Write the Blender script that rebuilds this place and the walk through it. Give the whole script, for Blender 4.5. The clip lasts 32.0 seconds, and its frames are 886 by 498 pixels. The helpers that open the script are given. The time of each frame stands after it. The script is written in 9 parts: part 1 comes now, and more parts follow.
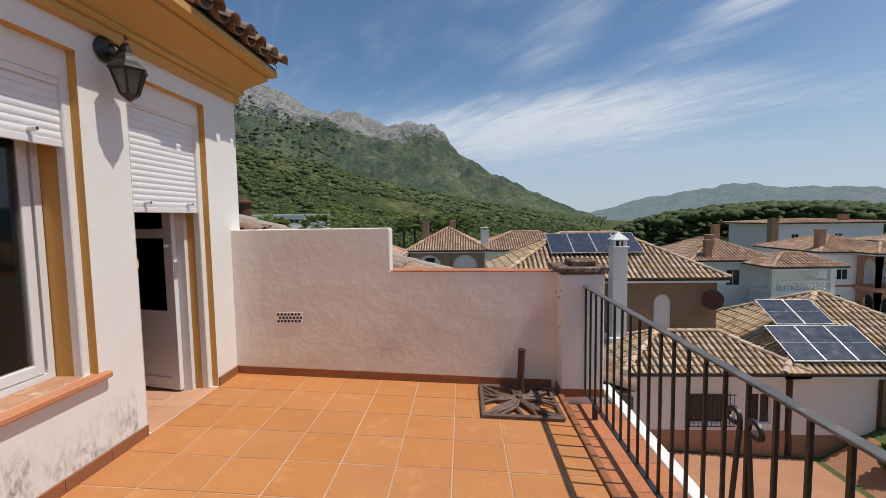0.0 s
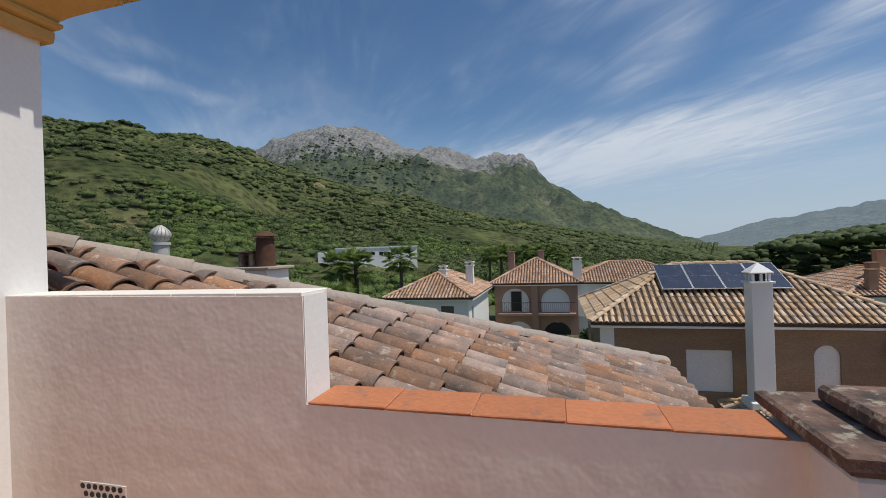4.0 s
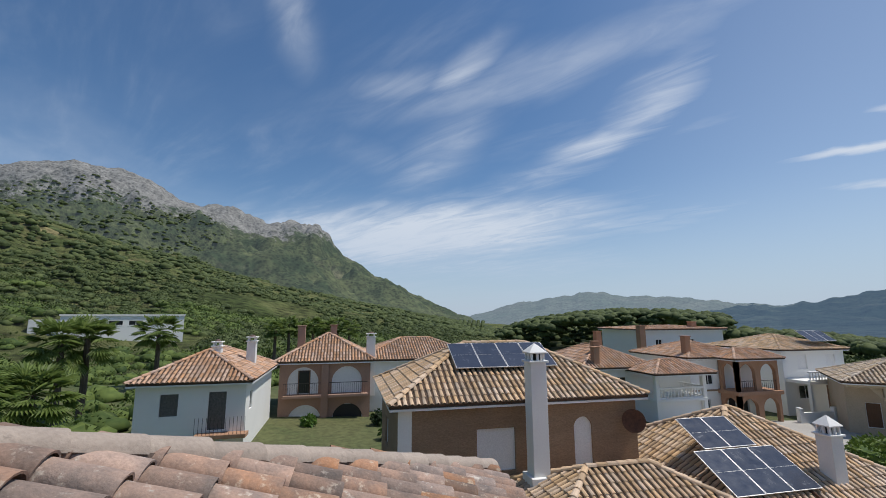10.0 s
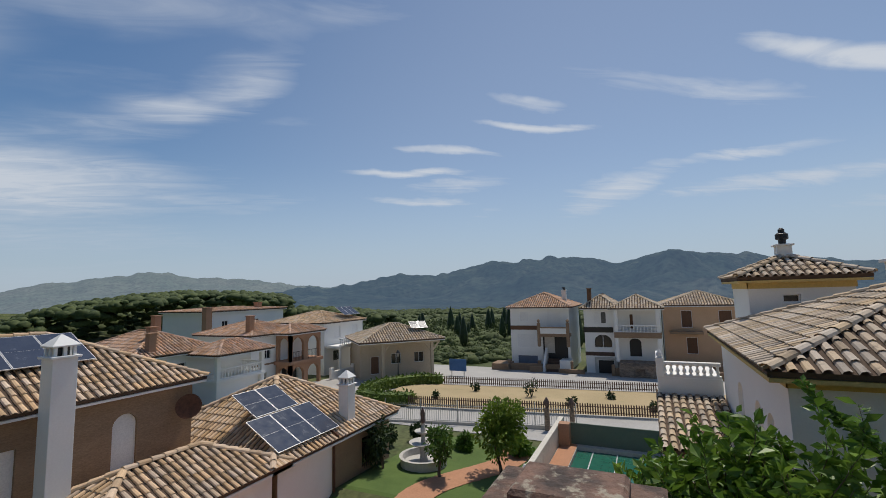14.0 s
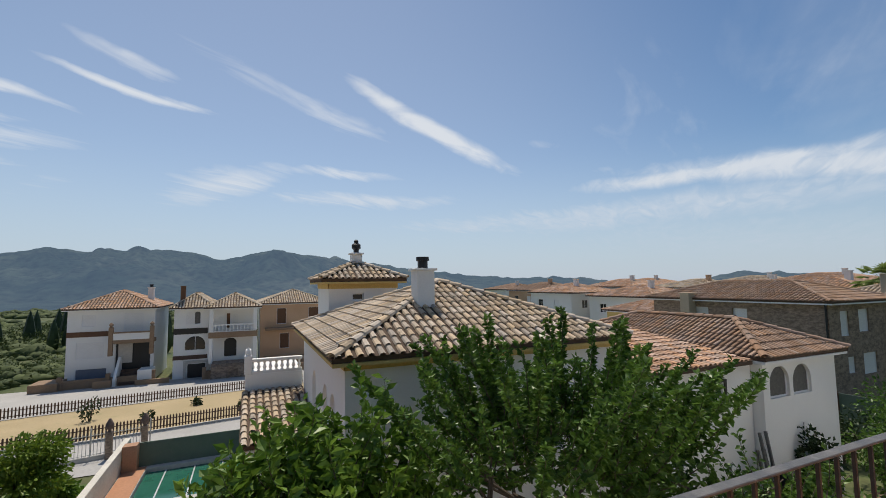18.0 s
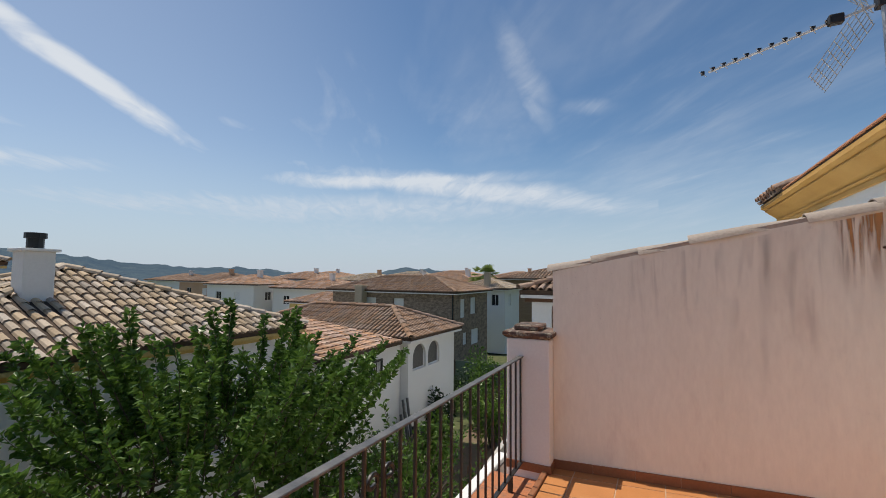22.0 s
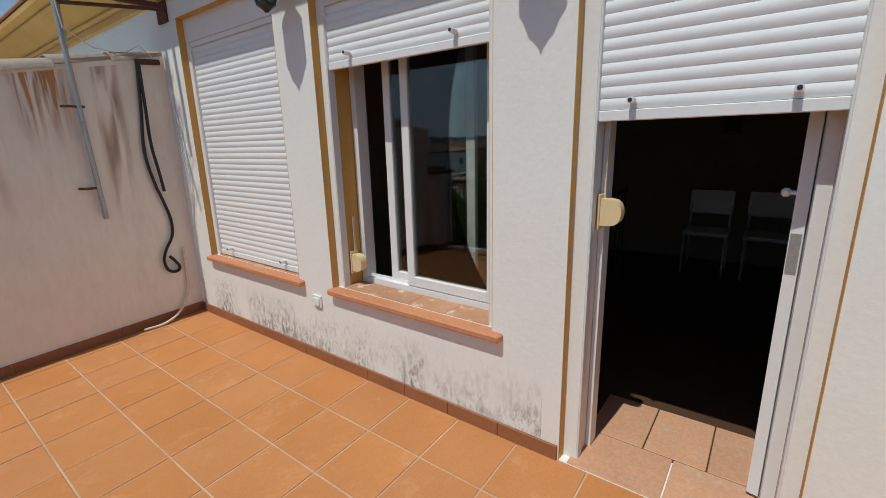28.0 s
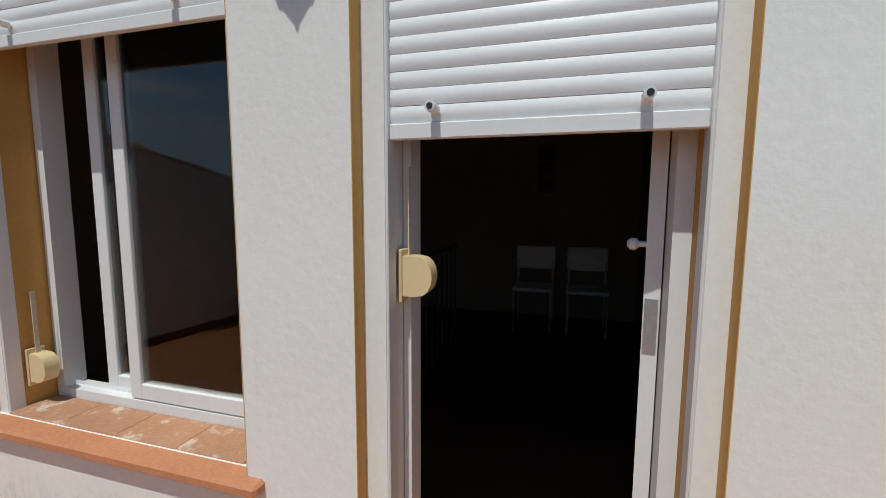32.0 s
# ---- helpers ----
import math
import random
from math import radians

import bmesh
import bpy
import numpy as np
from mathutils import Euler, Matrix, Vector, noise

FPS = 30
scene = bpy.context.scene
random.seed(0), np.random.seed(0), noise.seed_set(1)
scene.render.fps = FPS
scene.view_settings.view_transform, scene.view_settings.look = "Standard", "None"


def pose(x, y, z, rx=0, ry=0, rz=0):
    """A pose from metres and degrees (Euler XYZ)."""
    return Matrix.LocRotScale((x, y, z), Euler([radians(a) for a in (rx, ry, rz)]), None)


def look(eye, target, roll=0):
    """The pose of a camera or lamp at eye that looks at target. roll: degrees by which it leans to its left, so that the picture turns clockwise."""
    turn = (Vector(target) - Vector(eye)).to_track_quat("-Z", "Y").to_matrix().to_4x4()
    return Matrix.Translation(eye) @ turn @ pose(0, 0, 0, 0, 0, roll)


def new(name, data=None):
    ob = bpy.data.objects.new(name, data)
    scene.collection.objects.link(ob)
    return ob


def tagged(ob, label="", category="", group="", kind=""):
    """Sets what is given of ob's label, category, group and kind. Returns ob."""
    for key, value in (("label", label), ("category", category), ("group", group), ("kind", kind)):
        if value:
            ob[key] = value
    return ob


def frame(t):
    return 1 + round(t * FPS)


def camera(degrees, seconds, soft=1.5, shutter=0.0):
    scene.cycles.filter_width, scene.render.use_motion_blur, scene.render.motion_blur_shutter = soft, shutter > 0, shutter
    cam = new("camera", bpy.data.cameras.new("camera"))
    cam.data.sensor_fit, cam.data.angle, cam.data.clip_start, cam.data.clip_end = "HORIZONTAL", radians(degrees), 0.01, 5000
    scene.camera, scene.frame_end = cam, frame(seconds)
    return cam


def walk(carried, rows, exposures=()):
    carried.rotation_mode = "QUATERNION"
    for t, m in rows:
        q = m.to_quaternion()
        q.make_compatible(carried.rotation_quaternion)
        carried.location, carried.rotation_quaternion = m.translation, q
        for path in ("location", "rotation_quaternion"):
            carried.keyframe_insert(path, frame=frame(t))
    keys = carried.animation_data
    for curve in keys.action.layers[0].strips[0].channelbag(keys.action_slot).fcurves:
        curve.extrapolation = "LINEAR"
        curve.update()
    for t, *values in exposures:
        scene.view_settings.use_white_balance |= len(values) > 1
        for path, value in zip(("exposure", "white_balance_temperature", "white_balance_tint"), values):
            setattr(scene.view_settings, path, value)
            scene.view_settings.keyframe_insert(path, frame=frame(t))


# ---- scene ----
cam = camera(91.1, 32.0, soft=0.9)
# seconds, place in metres, turn in degrees
PATH = [
    (0, 2.182, -3.982, 1.462, 85.80, 0.88, 2.65),
    (0.5, 2.183, -3.668, 1.472, 86.11, 0.46, -2.06),
    (1, 2.275, -3.306, 1.437, 86.69, 0.50, -2.79),
    (1.5, 2.349, -2.949, 1.441, 87.27, 0.67, -3.11),
    (2, 2.357, -2.565, 1.444, 87.86, 0.57, -2.99),
    (2.5, 2.424, -2.261, 1.429, 87.81, 1.21, 0.58),
    (3, 2.534, -1.981, 1.438, 88.05, 1.65, 11.48),
    (3.5, 2.485, -1.663, 1.470, 88.17, 1.73, 13.40),
    (4, 2.379, -1.391, 1.507, 90.04, 1.99, 14.39),
    (4.5, 2.496, -1.190, 1.537, 94.06, 2.15, 19.62),
    (6.5, 1.950, -0.434, 1.676, 100.06, 2.34, 20.85),
    (7, 1.942, -0.420, 1.680, 100.50, 2.30, 20.47),
    (7.5, 1.896, -0.405, 1.682, 100.70, 1.16, 16.44),
    (8, 1.887, -0.387, 1.683, 100.69, 1.21, 10.75),
    (8.5, 1.900, -0.312, 1.669, 100.62, 1.93, 5.33),
    (9, 1.939, -0.260, 1.661, 100.35, 1.48, 0.50),
    (9.5, 1.956, -0.147, 1.632, 99.95, 1.54, -4.58),
    (10, 1.959, -0.156, 1.633, 99.07, 0.25, -12.63),
    (10.5, 1.959, -0.165, 1.646, 97.50, 0.20, -23.17),
    (11, 1.954, -0.175, 1.655, 97.12, 0.43, -30.59),
    (11.5, 1.958, -0.184, 1.662, 96.70, 0.42, -37.12),
    (12, 1.967, -0.198, 1.661, 96.37, 0.55, -41.72),
    (12.5, 1.988, -0.197, 1.610, 96.37, 0.98, -46.83),
    (13, 1.993, -0.193, 1.591, 96.24, 1.25, -53.33),
    (13.5, 2.008, -0.199, 1.582, 96.20, 1.30, -58.64),
    (14, 1.999, -0.206, 1.570, 95.87, 1.53, -64.94),
    (14.5, 2.004, -0.231, 1.577, 95.44, 1.42, -70.81),
    (16.5, 2.109, -0.420, 1.597, 94.77, 0.67, -94.55),
    (17, 2.136, -0.412, 1.600, 94.69, 0.75, -101.49),
    (17.5, 2.150, -0.435, 1.605, 94.58, 1.21, -107.37),
    (18, 2.133, -0.437, 1.598, 94.57, 0.79, -113.92),
    (18.5, 2.128, -0.466, 1.599, 94.60, 0.81, -118.47),
    (19, 2.160, -0.487, 1.605, 94.57, 0.51, -122.63),
    (19.5, 2.231, -0.496, 1.604, 94.58, 0.24, -128.49),
    (20, 2.216, -0.511, 1.607, 94.62, 0.15, -133.31),
    (20.5, 2.190, -0.553, 1.593, 94.56, 0.05, -137.07),
    (21, 2.162, -0.623, 1.586, 94.32, -0.18, -141.62),
    (21.5, 2.125, -0.667, 1.571, 93.69, -0.37, -146.67),
    (22, 2.105, -0.678, 1.564, 93.44, -0.50, -153.51),
    (22.5, 2.105, -0.690, 1.562, 93.01, -0.43, -162.48),
    (23, 2.077, -0.708, 1.570, 92.47, -0.13, -169.89),
    (23.5, 2.066, -0.719, 1.558, 92.01, -0.13, -176.69),
    (24, 2.054, -0.727, 1.542, 91.05, 0.08, -181.94),
    (24.5, 2.041, -0.734, 1.509, 87.63, -0.03, -187.17),
    (25, 2.013, -0.742, 1.469, 83.29, -0.50, -195.00),
    (25.5, 1.975, -0.743, 1.442, 81.15, -0.95, -202.38),
    (26, 1.960, -0.737, 1.448, 79.58, -0.90, -209.93),
    (26.5, 1.830, -0.707, 1.439, 77.61, -0.95, -215.01),
    (28.5, 1.706, -0.527, 1.473, 77.24, 1.89, -237.51),
    (29, 1.719, -0.536, 1.478, 78.71, 2.00, -239.69),
    (29.5, 1.721, -0.550, 1.468, 78.48, 2.04, -242.46),
    (30, 1.728, -0.553, 1.464, 78.58, 1.85, -244.66),
    (30.5, 1.707, -0.563, 1.446, 79.37, 1.40, -246.85),
    (31, 1.511, -0.564, 1.416, 80.33, 2.02, -250.13),
    (31.5, 1.249, -0.585, 1.396, 81.49, 2.02, -251.53),
    (32, 0.985, -0.655, 1.373, 83.68, -0.27, -253.22),
]
walk(cam, [(t, pose(*p)) for t, *p in PATH], [(0, -0.05, 6750, 10), (4, -0.15, 6650, 10), (8, -0.05, 6500, 10), (11.5, -0.12, 6580, 10), (13.5, -0.26, 6700, 10), (17, 0.0, 6950, 10), (23.5, 0.0, 6900, 9),
                                                 (26, -0.25, 6450, 5), (28.5, -0.29, 6350, 3), (32, -0.31, 6250, 2)])

# ---- world, sun, exposure ----
SUN_EL, SUN_AZ = 65.0, 94.5      # degrees; azimuth clockwise from +y
def make_world():
    w = bpy.data.worlds.new("sky_world")
    scene.world = w
    w.use_nodes = True
    nt = w.node_tree
    nt.nodes.clear()
    N = nt.nodes.new
    L = nt.links.new
    out = N("ShaderNodeOutputWorld")
    bg = N("ShaderNodeBackground")
    sky = N("ShaderNodeTexSky")
    sky.sky_type = 'NISHITA'
    sky.sun_disc = False
    sky.sun_elevation = radians(SUN_EL)
    sky.sun_rotation = radians(SUN_AZ)
    sky.altitude = 400
    sky.air_density, sky.dust_density, sky.ozone_density = 1.0, 0.3, 2.0
    tc = N("ShaderNodeTexCoord")
    sep = N("ShaderNodeSeparateXYZ")
    L(tc.outputs["Generated"], sep.inputs[0])

    def m(op, a, b=None, c=None):
        n = N("ShaderNodeMath")
        n.operation = op
        for i, v in enumerate((a, b, c)):
            if v is None:
                continue
            if hasattr(v, "is_linked"):
                L(v, n.inputs[i])
            else:
                n.inputs[i].default_value = v
        return n.outputs[0]
    # clouds lie on a flat sheet overhead: direction divided by its height
    up = m('MAXIMUM', m('ADD', sep.outputs[2], 0.06), 0.03)
    u, v = m('DIVIDE', sep.outputs[0], up), m('DIVIDE', sep.outputs[1], up)
    comb = N("ShaderNodeCombineXYZ")
    L(u, comb.inputs[0]); L(v, comb.inputs[1])

    WIND = -54.5                           # the cirrus is drawn out along one wind, degrees from east

    def layer(along, across, lo, hi, dist, detail, off, turn=WIND):
        mp = N("ShaderNodeMapping")
        mp.vector_type = 'TEXTURE'
        mp.inputs["Rotation"].default_value = (0, 0, radians(turn))
        mp.inputs["Scale"].default_value = (along, across, 1)
        mp.inputs["Location"].default_value = off
        L(comb.outputs[0], mp.inputs[0])
        no = N("ShaderNodeTexNoise")
        no.inputs["Scale"].default_value = 1.0
        no.inputs["Detail"].default_value = detail
        no.inputs["Roughness"].default_value = 0.58
        no.inputs["Distortion"].default_value = dist
        L(mp.outputs[0], no.inputs["Vector"])
        r = N("ShaderNodeMapRange")
        r.interpolation_type = 'SMOOTHSTEP'
        r.inputs[1].default_value, r.inputs[2].default_value = lo, hi
        L(no.outputs[0], r.inputs[0])
        return r.outputs[0]
    veil = layer(3.2, 1.3, 0.40, 0.78, 0.9, 5, (3.1, 1.7, 0))
    streak = layer(2.0, 0.42, 0.46, 0.74, 0.7, 6, (0.4, 7.3, 0))
    fine = layer(0.7, 0.24, 0.30, 0.75, 0.5, 7, (5.4, 2.3, 0))
    cov = m('ADD', m('MULTIPLY', m('MULTIPLY', veil, m('MULTIPLY_ADD', fine, 0.6, 0.5)), 0.29), m('MULTIPLY', m('MULTIPLY', streak, fine), 0.26))
    low = N("ShaderNodeMapRange")          # thicker toward the horizon
    low.inputs[1].default_value, low.inputs[2].default_value = 0.02, 0.5
    low.inputs[3].default_value, low.inputs[4].default_value = 1.0, 0.65
    L(sep.outputs[2], low.inputs[0])
    cov = m('MINIMUM', m('MULTIPLY', cov, low.outputs[0]), 0.92)
    haze = N("ShaderNodeMapRange")
    haze.interpolation_type = 'SMOOTHSTEP'
    haze.inputs[1].default_value, haze.inputs[2].default_value = -0.02, 0.30
    haze.inputs[3].default_value, haze.inputs[4].default_value = 0.85, 0.0
    L(sep.outputs[2], haze.inputs[0])
    # cirrus streaks: azimuth, elevation of both ends in degrees, half width, strength
    north = [(-5.6, 9.9, 25.8, 12.0, 3.0, 1.1), (5.5, 11.5, 20.5, 13.2, 2.05, 0.9), (-1.9, 7.5, 35.4, 6.6, 1.93, 0.45), (-10.5, 40.5, -6.3, 31.3, 2.6, 0.40), (1.6, 29.3, 11.6, 31.0, 1.65, 0.45), (11.4, 29.8, 20.1, 33.6, 1.6, 0.5),
             (7.4, 17.7, 17.7, 25.3, 3.31, 0.42), (20.9, 16.3, 37.8, 21.7, 1.9, 0.40), (26.9, 20.5, 34.2, 21.6, 1.37, 0.4), (-56.6, 20.4, -35.4, 17.1, 0.95, 0.38), (-56.1, 22.9, -44.3, 21.5, 1.11, 0.25), (27.2, 19.4, 38.5, 22.3, 1.5, 0.60),
             (34.7, 21.6, 45.6, 28.9, 3.01, 0.5), (9.9, 28.3, 58.9, 34.6, 2.62, 0.42), (25.4, 10.3, 50.6, 12.9, 1.62, 0.38), (-1.3, 21.9, 10.4, 19.0, 2.24, 0.25)]
    east = [(55.1, 16.2, 67.3, 15.5, 0.45, 0.95), (60.9, 18.9, 71.4, 17.8, 0.5, 0.95), (56.8, 12.5, 67.7, 11.8, 0.5, 0.8), (60.6, 13.7, 74.8, 14.2, 1.18, 0.6), (73.2, 24.6, 81.2, 23.2, 0.85, 0.75), (71.5, 21.5, 83.5, 20.4, 0.42, 0.8), (81.1, 11.0, 90.2, 13.9, 2.12, 0.6),
            (67.6, 8.9, 74.6, 11.1, 1.43, 0.4), (75.3, 5.7, 85.0, 6.2, 0.93, 0.4), (82.6, 26.9, 106.3, 18.8, 1.6, 0.55), (88.1, 24.2, 97.5, 22.0, 0.75, 0.55), (105.6, 23.7, 119.9, 16.1, 1.0, 1.1)]
    south = [(81.0, 10.3, 93.5, 14.0, 1.83, 0.75), (94.8, 14.4, 107.8, 14.2, 0.8, 0.7), (93.6, 10.9, 113.8, 11.0, 1.05, 0.7), (137.0, 11.8, 158.0, 12.2, 0.8, 1.05), (115.2, 7.6, 161.2, 8.8, 1.69, 0.65), (107.7, 7.7, 129.8, 7.5, 1.18, 0.6), (125.1, 17.2, 129.5, 16.9, 0.97, 0.4),
             (121.1, 5.3, 160.9, 5.4, 1.92, 0.4), (145.9, 12.2, 171.9, 9.3, 1.24, 1.0), (131.0, 4.5, 166.1, 3.5, 2.17, 0.45), (161.5, 29.8, 165.9, 21.7, 2.07, 0.42), (163.0, 24.6, 167.4, 18.5, 1.43, 0.35), (169.6, 20.6, 174.8, 20.7, 0.94, 0.35), (132.3, 13.4, 137.3, 13.9, 0.48, 0.35)]
    deg = 180 / math.pi
    azi = m('MULTIPLY', m('ARCTAN2', sep.outputs[0], sep.outputs[1]), deg)
    ele = m('MULTIPLY', m('ARCSINE', sep.outputs[2]), deg)
    wob = N("ShaderNodeTexNoise")
    wob.inputs["Scale"].default_value, wob.inputs["Detail"].default_value = 5.0, 7
    L(tc.outputs["Generated"], wob.inputs["Vector"])
    ele = m('ADD', ele, m('MULTIPLY_ADD', wob.outputs[0], 3.2, -1.6))
    strokes = None
    for a0, e0, a1, e1, w_, k_ in north + east + south:
        ln = max(math.hypot(a1 - a0, e1 - e0), 0.1)
        c, s = (a1 - a0) / ln, (e1 - e0) / ln
        am, em, hl = (a0 + a1) / 2, (e0 + e1) / 2, ln * 0.70
        w_ *= 1.18
        du = m('MULTIPLY_ADD', ele, s / hl, m('MULTIPLY_ADD', azi, c / hl, -(am * c + em * s) / hl))
        dv = m('MULTIPLY_ADD', ele, c / w_, m('MULTIPLY_ADD', azi, -s / w_, (am * s - em * c) / w_))
        q = m('MULTIPLY_ADD', du, du, m('MULTIPLY', dv, dv))
        g = m('MULTIPLY', m('POWER', 0.45, q), k_)
        strokes = g if strokes is None else m('MAXIMUM', strokes, g)
    rag = layer(0.62, 0.20, 0.22, 0.80, 1.3, 8, (2.4, 6.3, 0))
    lump = layer(0.9, 0.45, 0.30, 0.68, 0.6, 4, (8.4, 1.3, 0))
    cir = N("ShaderNodeMapRange")
    cir.interpolation_type = 'SMOOTHSTEP'
    cir.inputs[1].default_value, cir.inputs[2].default_value, cir.inputs[4].default_value = 0.03, 1.0, 0.92
    L(m('MULTIPLY', strokes, m('MULTIPLY_ADD', m('MULTIPLY', rag, m('MULTIPLY_ADD', lump, 0.6, 0.6)), 0.66, 0.62)), cir.inputs[0])
    cov = m('MAXIMUM', cov, cir.outputs[0])
    sunward = N("ShaderNodeMapRange")          # the veil thickens toward the sun's side
    sunward.interpolation_type = 'SMOOTHSTEP'
    sunward.inputs[1].default_value, sunward.inputs[2].default_value, sunward.inputs[4].default_value = 0.30, 1.0, 0.24
    L(sep.outputs[0], sunward.inputs[0])
    cov = m('MAXIMUM', cov, sunward.outputs[0])
    mix = N("ShaderNodeMix")
    mix.data_type = 'RGBA'
    L(cov, mix.inputs[0])
    hs = N("ShaderNodeHueSaturation")
    hs.inputs["Saturation"].default_value = 1.16
    hs.inputs["Value"].default_value = 1.03
    L(sky.outputs[0], hs.inputs["Color"])
    L(hs.outputs[0], mix.inputs[6])
    mix.inputs[7].default_value = (6.9, 7.5, 8.4, 1)
    far = N("ShaderNodeMix")
    far.data_type = 'RGBA'
    L(haze.outputs[0], far.inputs[0])
    L(mix.outputs[2], far.inputs[6])
    far.inputs[7].default_value = (4.1, 5.2, 6.8, 1)
    L(far.outputs[2], bg.inputs[0])
    bg.inputs[1].default_value = 0.102
    L(bg.outputs[0], out.inputs[0])


make_world()
sun_data = bpy.data.lights.new("sun", "SUN")
sun_data.energy, sun_data.angle, sun_data.color = 3.7, radians(0.53), (1.0, 0.955, 0.88)
sun = new("sun", sun_data)
_e, _a = radians(SUN_EL), radians(SUN_AZ)
SUN_DIR = Vector((math.sin(_a) * math.cos(_e), math.cos(_a) * math.cos(_e), math.sin(_e)))
sun.matrix_world = look(SUN_DIR * 30, (0, 0, 0))


# ---- materials ----
def surf(name, c1, c2=None, stain=1.2, grain=60.0, rough=0.8, bump=0.15, metal=0.0, contrast=0.5,
         vary=0.0, island=0.0, c3=None, c3_at=(0.55, 0.72), c3_scale=3.0, spec=0.4, bscale=None, stretch=(1, 1, 1), bdist=0.01, grain_amp=0.12, warm=0.0):
    """Procedural surface: two colours mixed by a broad noise, fine grain, an optional third colour in blotches."""
    ma = bpy.data.materials.new(name)
    ma.use_nodes = True
    nt = ma.node_tree
    N, L = nt.nodes.new, nt.links.new
    bs = nt.nodes["Principled BSDF"]
    tc = N("ShaderNodeTexCoord")
    oi = N("ShaderNodeObjectInfo")
    add = N("ShaderNodeVectorMath"); add.operation = 'MULTIPLY_ADD'
    L(oi.outputs["Random"], add.inputs[0])
    add.inputs[1].default_value = (37.0, 71.0, 53.0) if (vary or island) else (0, 0, 0)
    mp = N("ShaderNodeMapping")
    mp.inputs["Scale"].default_value = stretch
    L(tc.outputs["Object"], mp.inputs[0])
    L(mp.outputs[0], add.inputs[2])
    vec = add.outputs[0]

    def noise_tex(scale, detail=5, rough_=0.6):
        n = N("ShaderNodeTexNoise")
        n.inputs["Scale"].default_value, n.inputs["Detail"].default_value, n.inputs["Roughness"].default_value = scale, detail, rough_
        L(vec, n.inputs["Vector"])
        return n.outputs[0]

    def rng(s, a, b, lo=0.0, hi=1.0):
        r = N("ShaderNodeMapRange")
        r.inputs[1].default_value, r.inputs[2].default_value, r.inputs[3].default_value, r.inputs[4].default_value = a, b, lo, hi
        L(s, r.inputs[0])
        return r.outputs[0]

    def mixc(f, a, b, mode='MIX'):
        n = N("ShaderNodeMix"); n.data_type = 'RGBA'; n.blend_type = mode
        for sock, v in ((n.inputs[0], f), (n.inputs[6], a), (n.inputs[7], b)):
            if hasattr(v, "is_linked"):
                L(v, sock)
            elif isinstance(v, (int, float)):
                sock.default_value = v
            else:
                sock.default_value = (*v, 1)
        return n.outputs[2]
    c2 = c2 or tuple(0.8 * k for k in c1)
    big = noise_tex(stain)
    g = noise_tex(grain, 3)
    col = mixc(rng(big, 0.5 - contrast / 2, 0.5 + contrast / 2), c1, c2)
    if c3:
        col = mixc(rng(noise_tex(c3_scale, 8, 0.7), *c3_at), col, c3)
    hsv = N("ShaderNodeHueSaturation")
    L(col, hsv.inputs["Color"])
    val = rng(g, 0.25, 0.75, 1 - grain_amp, 1 + grain_amp)
    if vary or island:
        src = oi.outputs["Random"]
        if island:
            ge = N("ShaderNodeNewGeometry")
            src = ge.outputs["Random Per Island"]
        amt = vary or island
        mul = N("ShaderNodeMath"); mul.operation = 'MULTIPLY'
        L(val, mul.inputs[0]); L(rng(src, 0, 1, 1 - amt, 1 + amt), mul.inputs[1])
        val = mul.outputs[0]
        if warm:
            wn = N("ShaderNodeTexWhiteNoise"); wn.noise_dimensions = '1D'
            L(src, wn.inputs["W"])
            L(rng(wn.outputs[0], 0, 1, 1 - warm, 1 + warm), hsv.inputs["Saturation"])
    L(val, hsv.inputs["Value"])
    L(hsv.outputs[0], bs.inputs["Base Color"])
    L(rng(big, 0.3, 0.7, max(rough - 0.08, 0.02), min(rough + 0.08, 1)), bs.inputs["Roughness"])
    bs.inputs["Metallic"].default_value = metal
    bs.inputs["Specular IOR Level"].default_value = spec
    if bump:
        b = N("ShaderNodeBump")
        b.inputs["Strength"].default_value, b.inputs["Distance"].default_value = bump, bdist
        L(noise_tex(bscale or grain, 4) if bscale else g, b.inputs["Height"])
        L(b.outputs[0], bs.inputs["Normal"])
    return ma


def glass_mat(name, tint=(0.75, 0.8, 0.8), ior=1.6, dust=0.0):
    """Thin pane: clear, tinted, with gloss that grows toward grazing view and a share of pale dust."""
    ma = bpy.data.materials.new(name)
    ma.use_nodes = True
    nt = ma.node_tree
    N, L = nt.nodes.new, nt.links.new
    nt.nodes.remove(nt.nodes["Principled BSDF"])
    tr, gl, fr, mx = N("ShaderNodeBsdfTransparent"), N("ShaderNodeBsdfGlossy"), N("ShaderNodeFresnel"), N("ShaderNodeMixShader")
    tr.inputs[0].default_value = (*tint, 1)
    gl.inputs["Roughness"].default_value = 0.01
    fr.inputs["IOR"].default_value = ior
    body = tr.outputs[0]
    if dust:
        tl, md = N("ShaderNodeBsdfTranslucent"), N("ShaderNodeMixShader")
        tl.inputs[0].default_value = (0.75, 0.74, 0.70, 1)
        md.inputs[0].default_value = dust
        L(body, md.inputs[1]); L(tl.outputs[0], md.inputs[2])
        body = md.outputs[0]
    L(fr.outputs[0], mx.inputs[0]); L(body, mx.inputs[1]); L(gl.outputs[0], mx.inputs[2])
    L(mx.outputs[0], nt.nodes["Material Output"].inputs[0])
    return ma


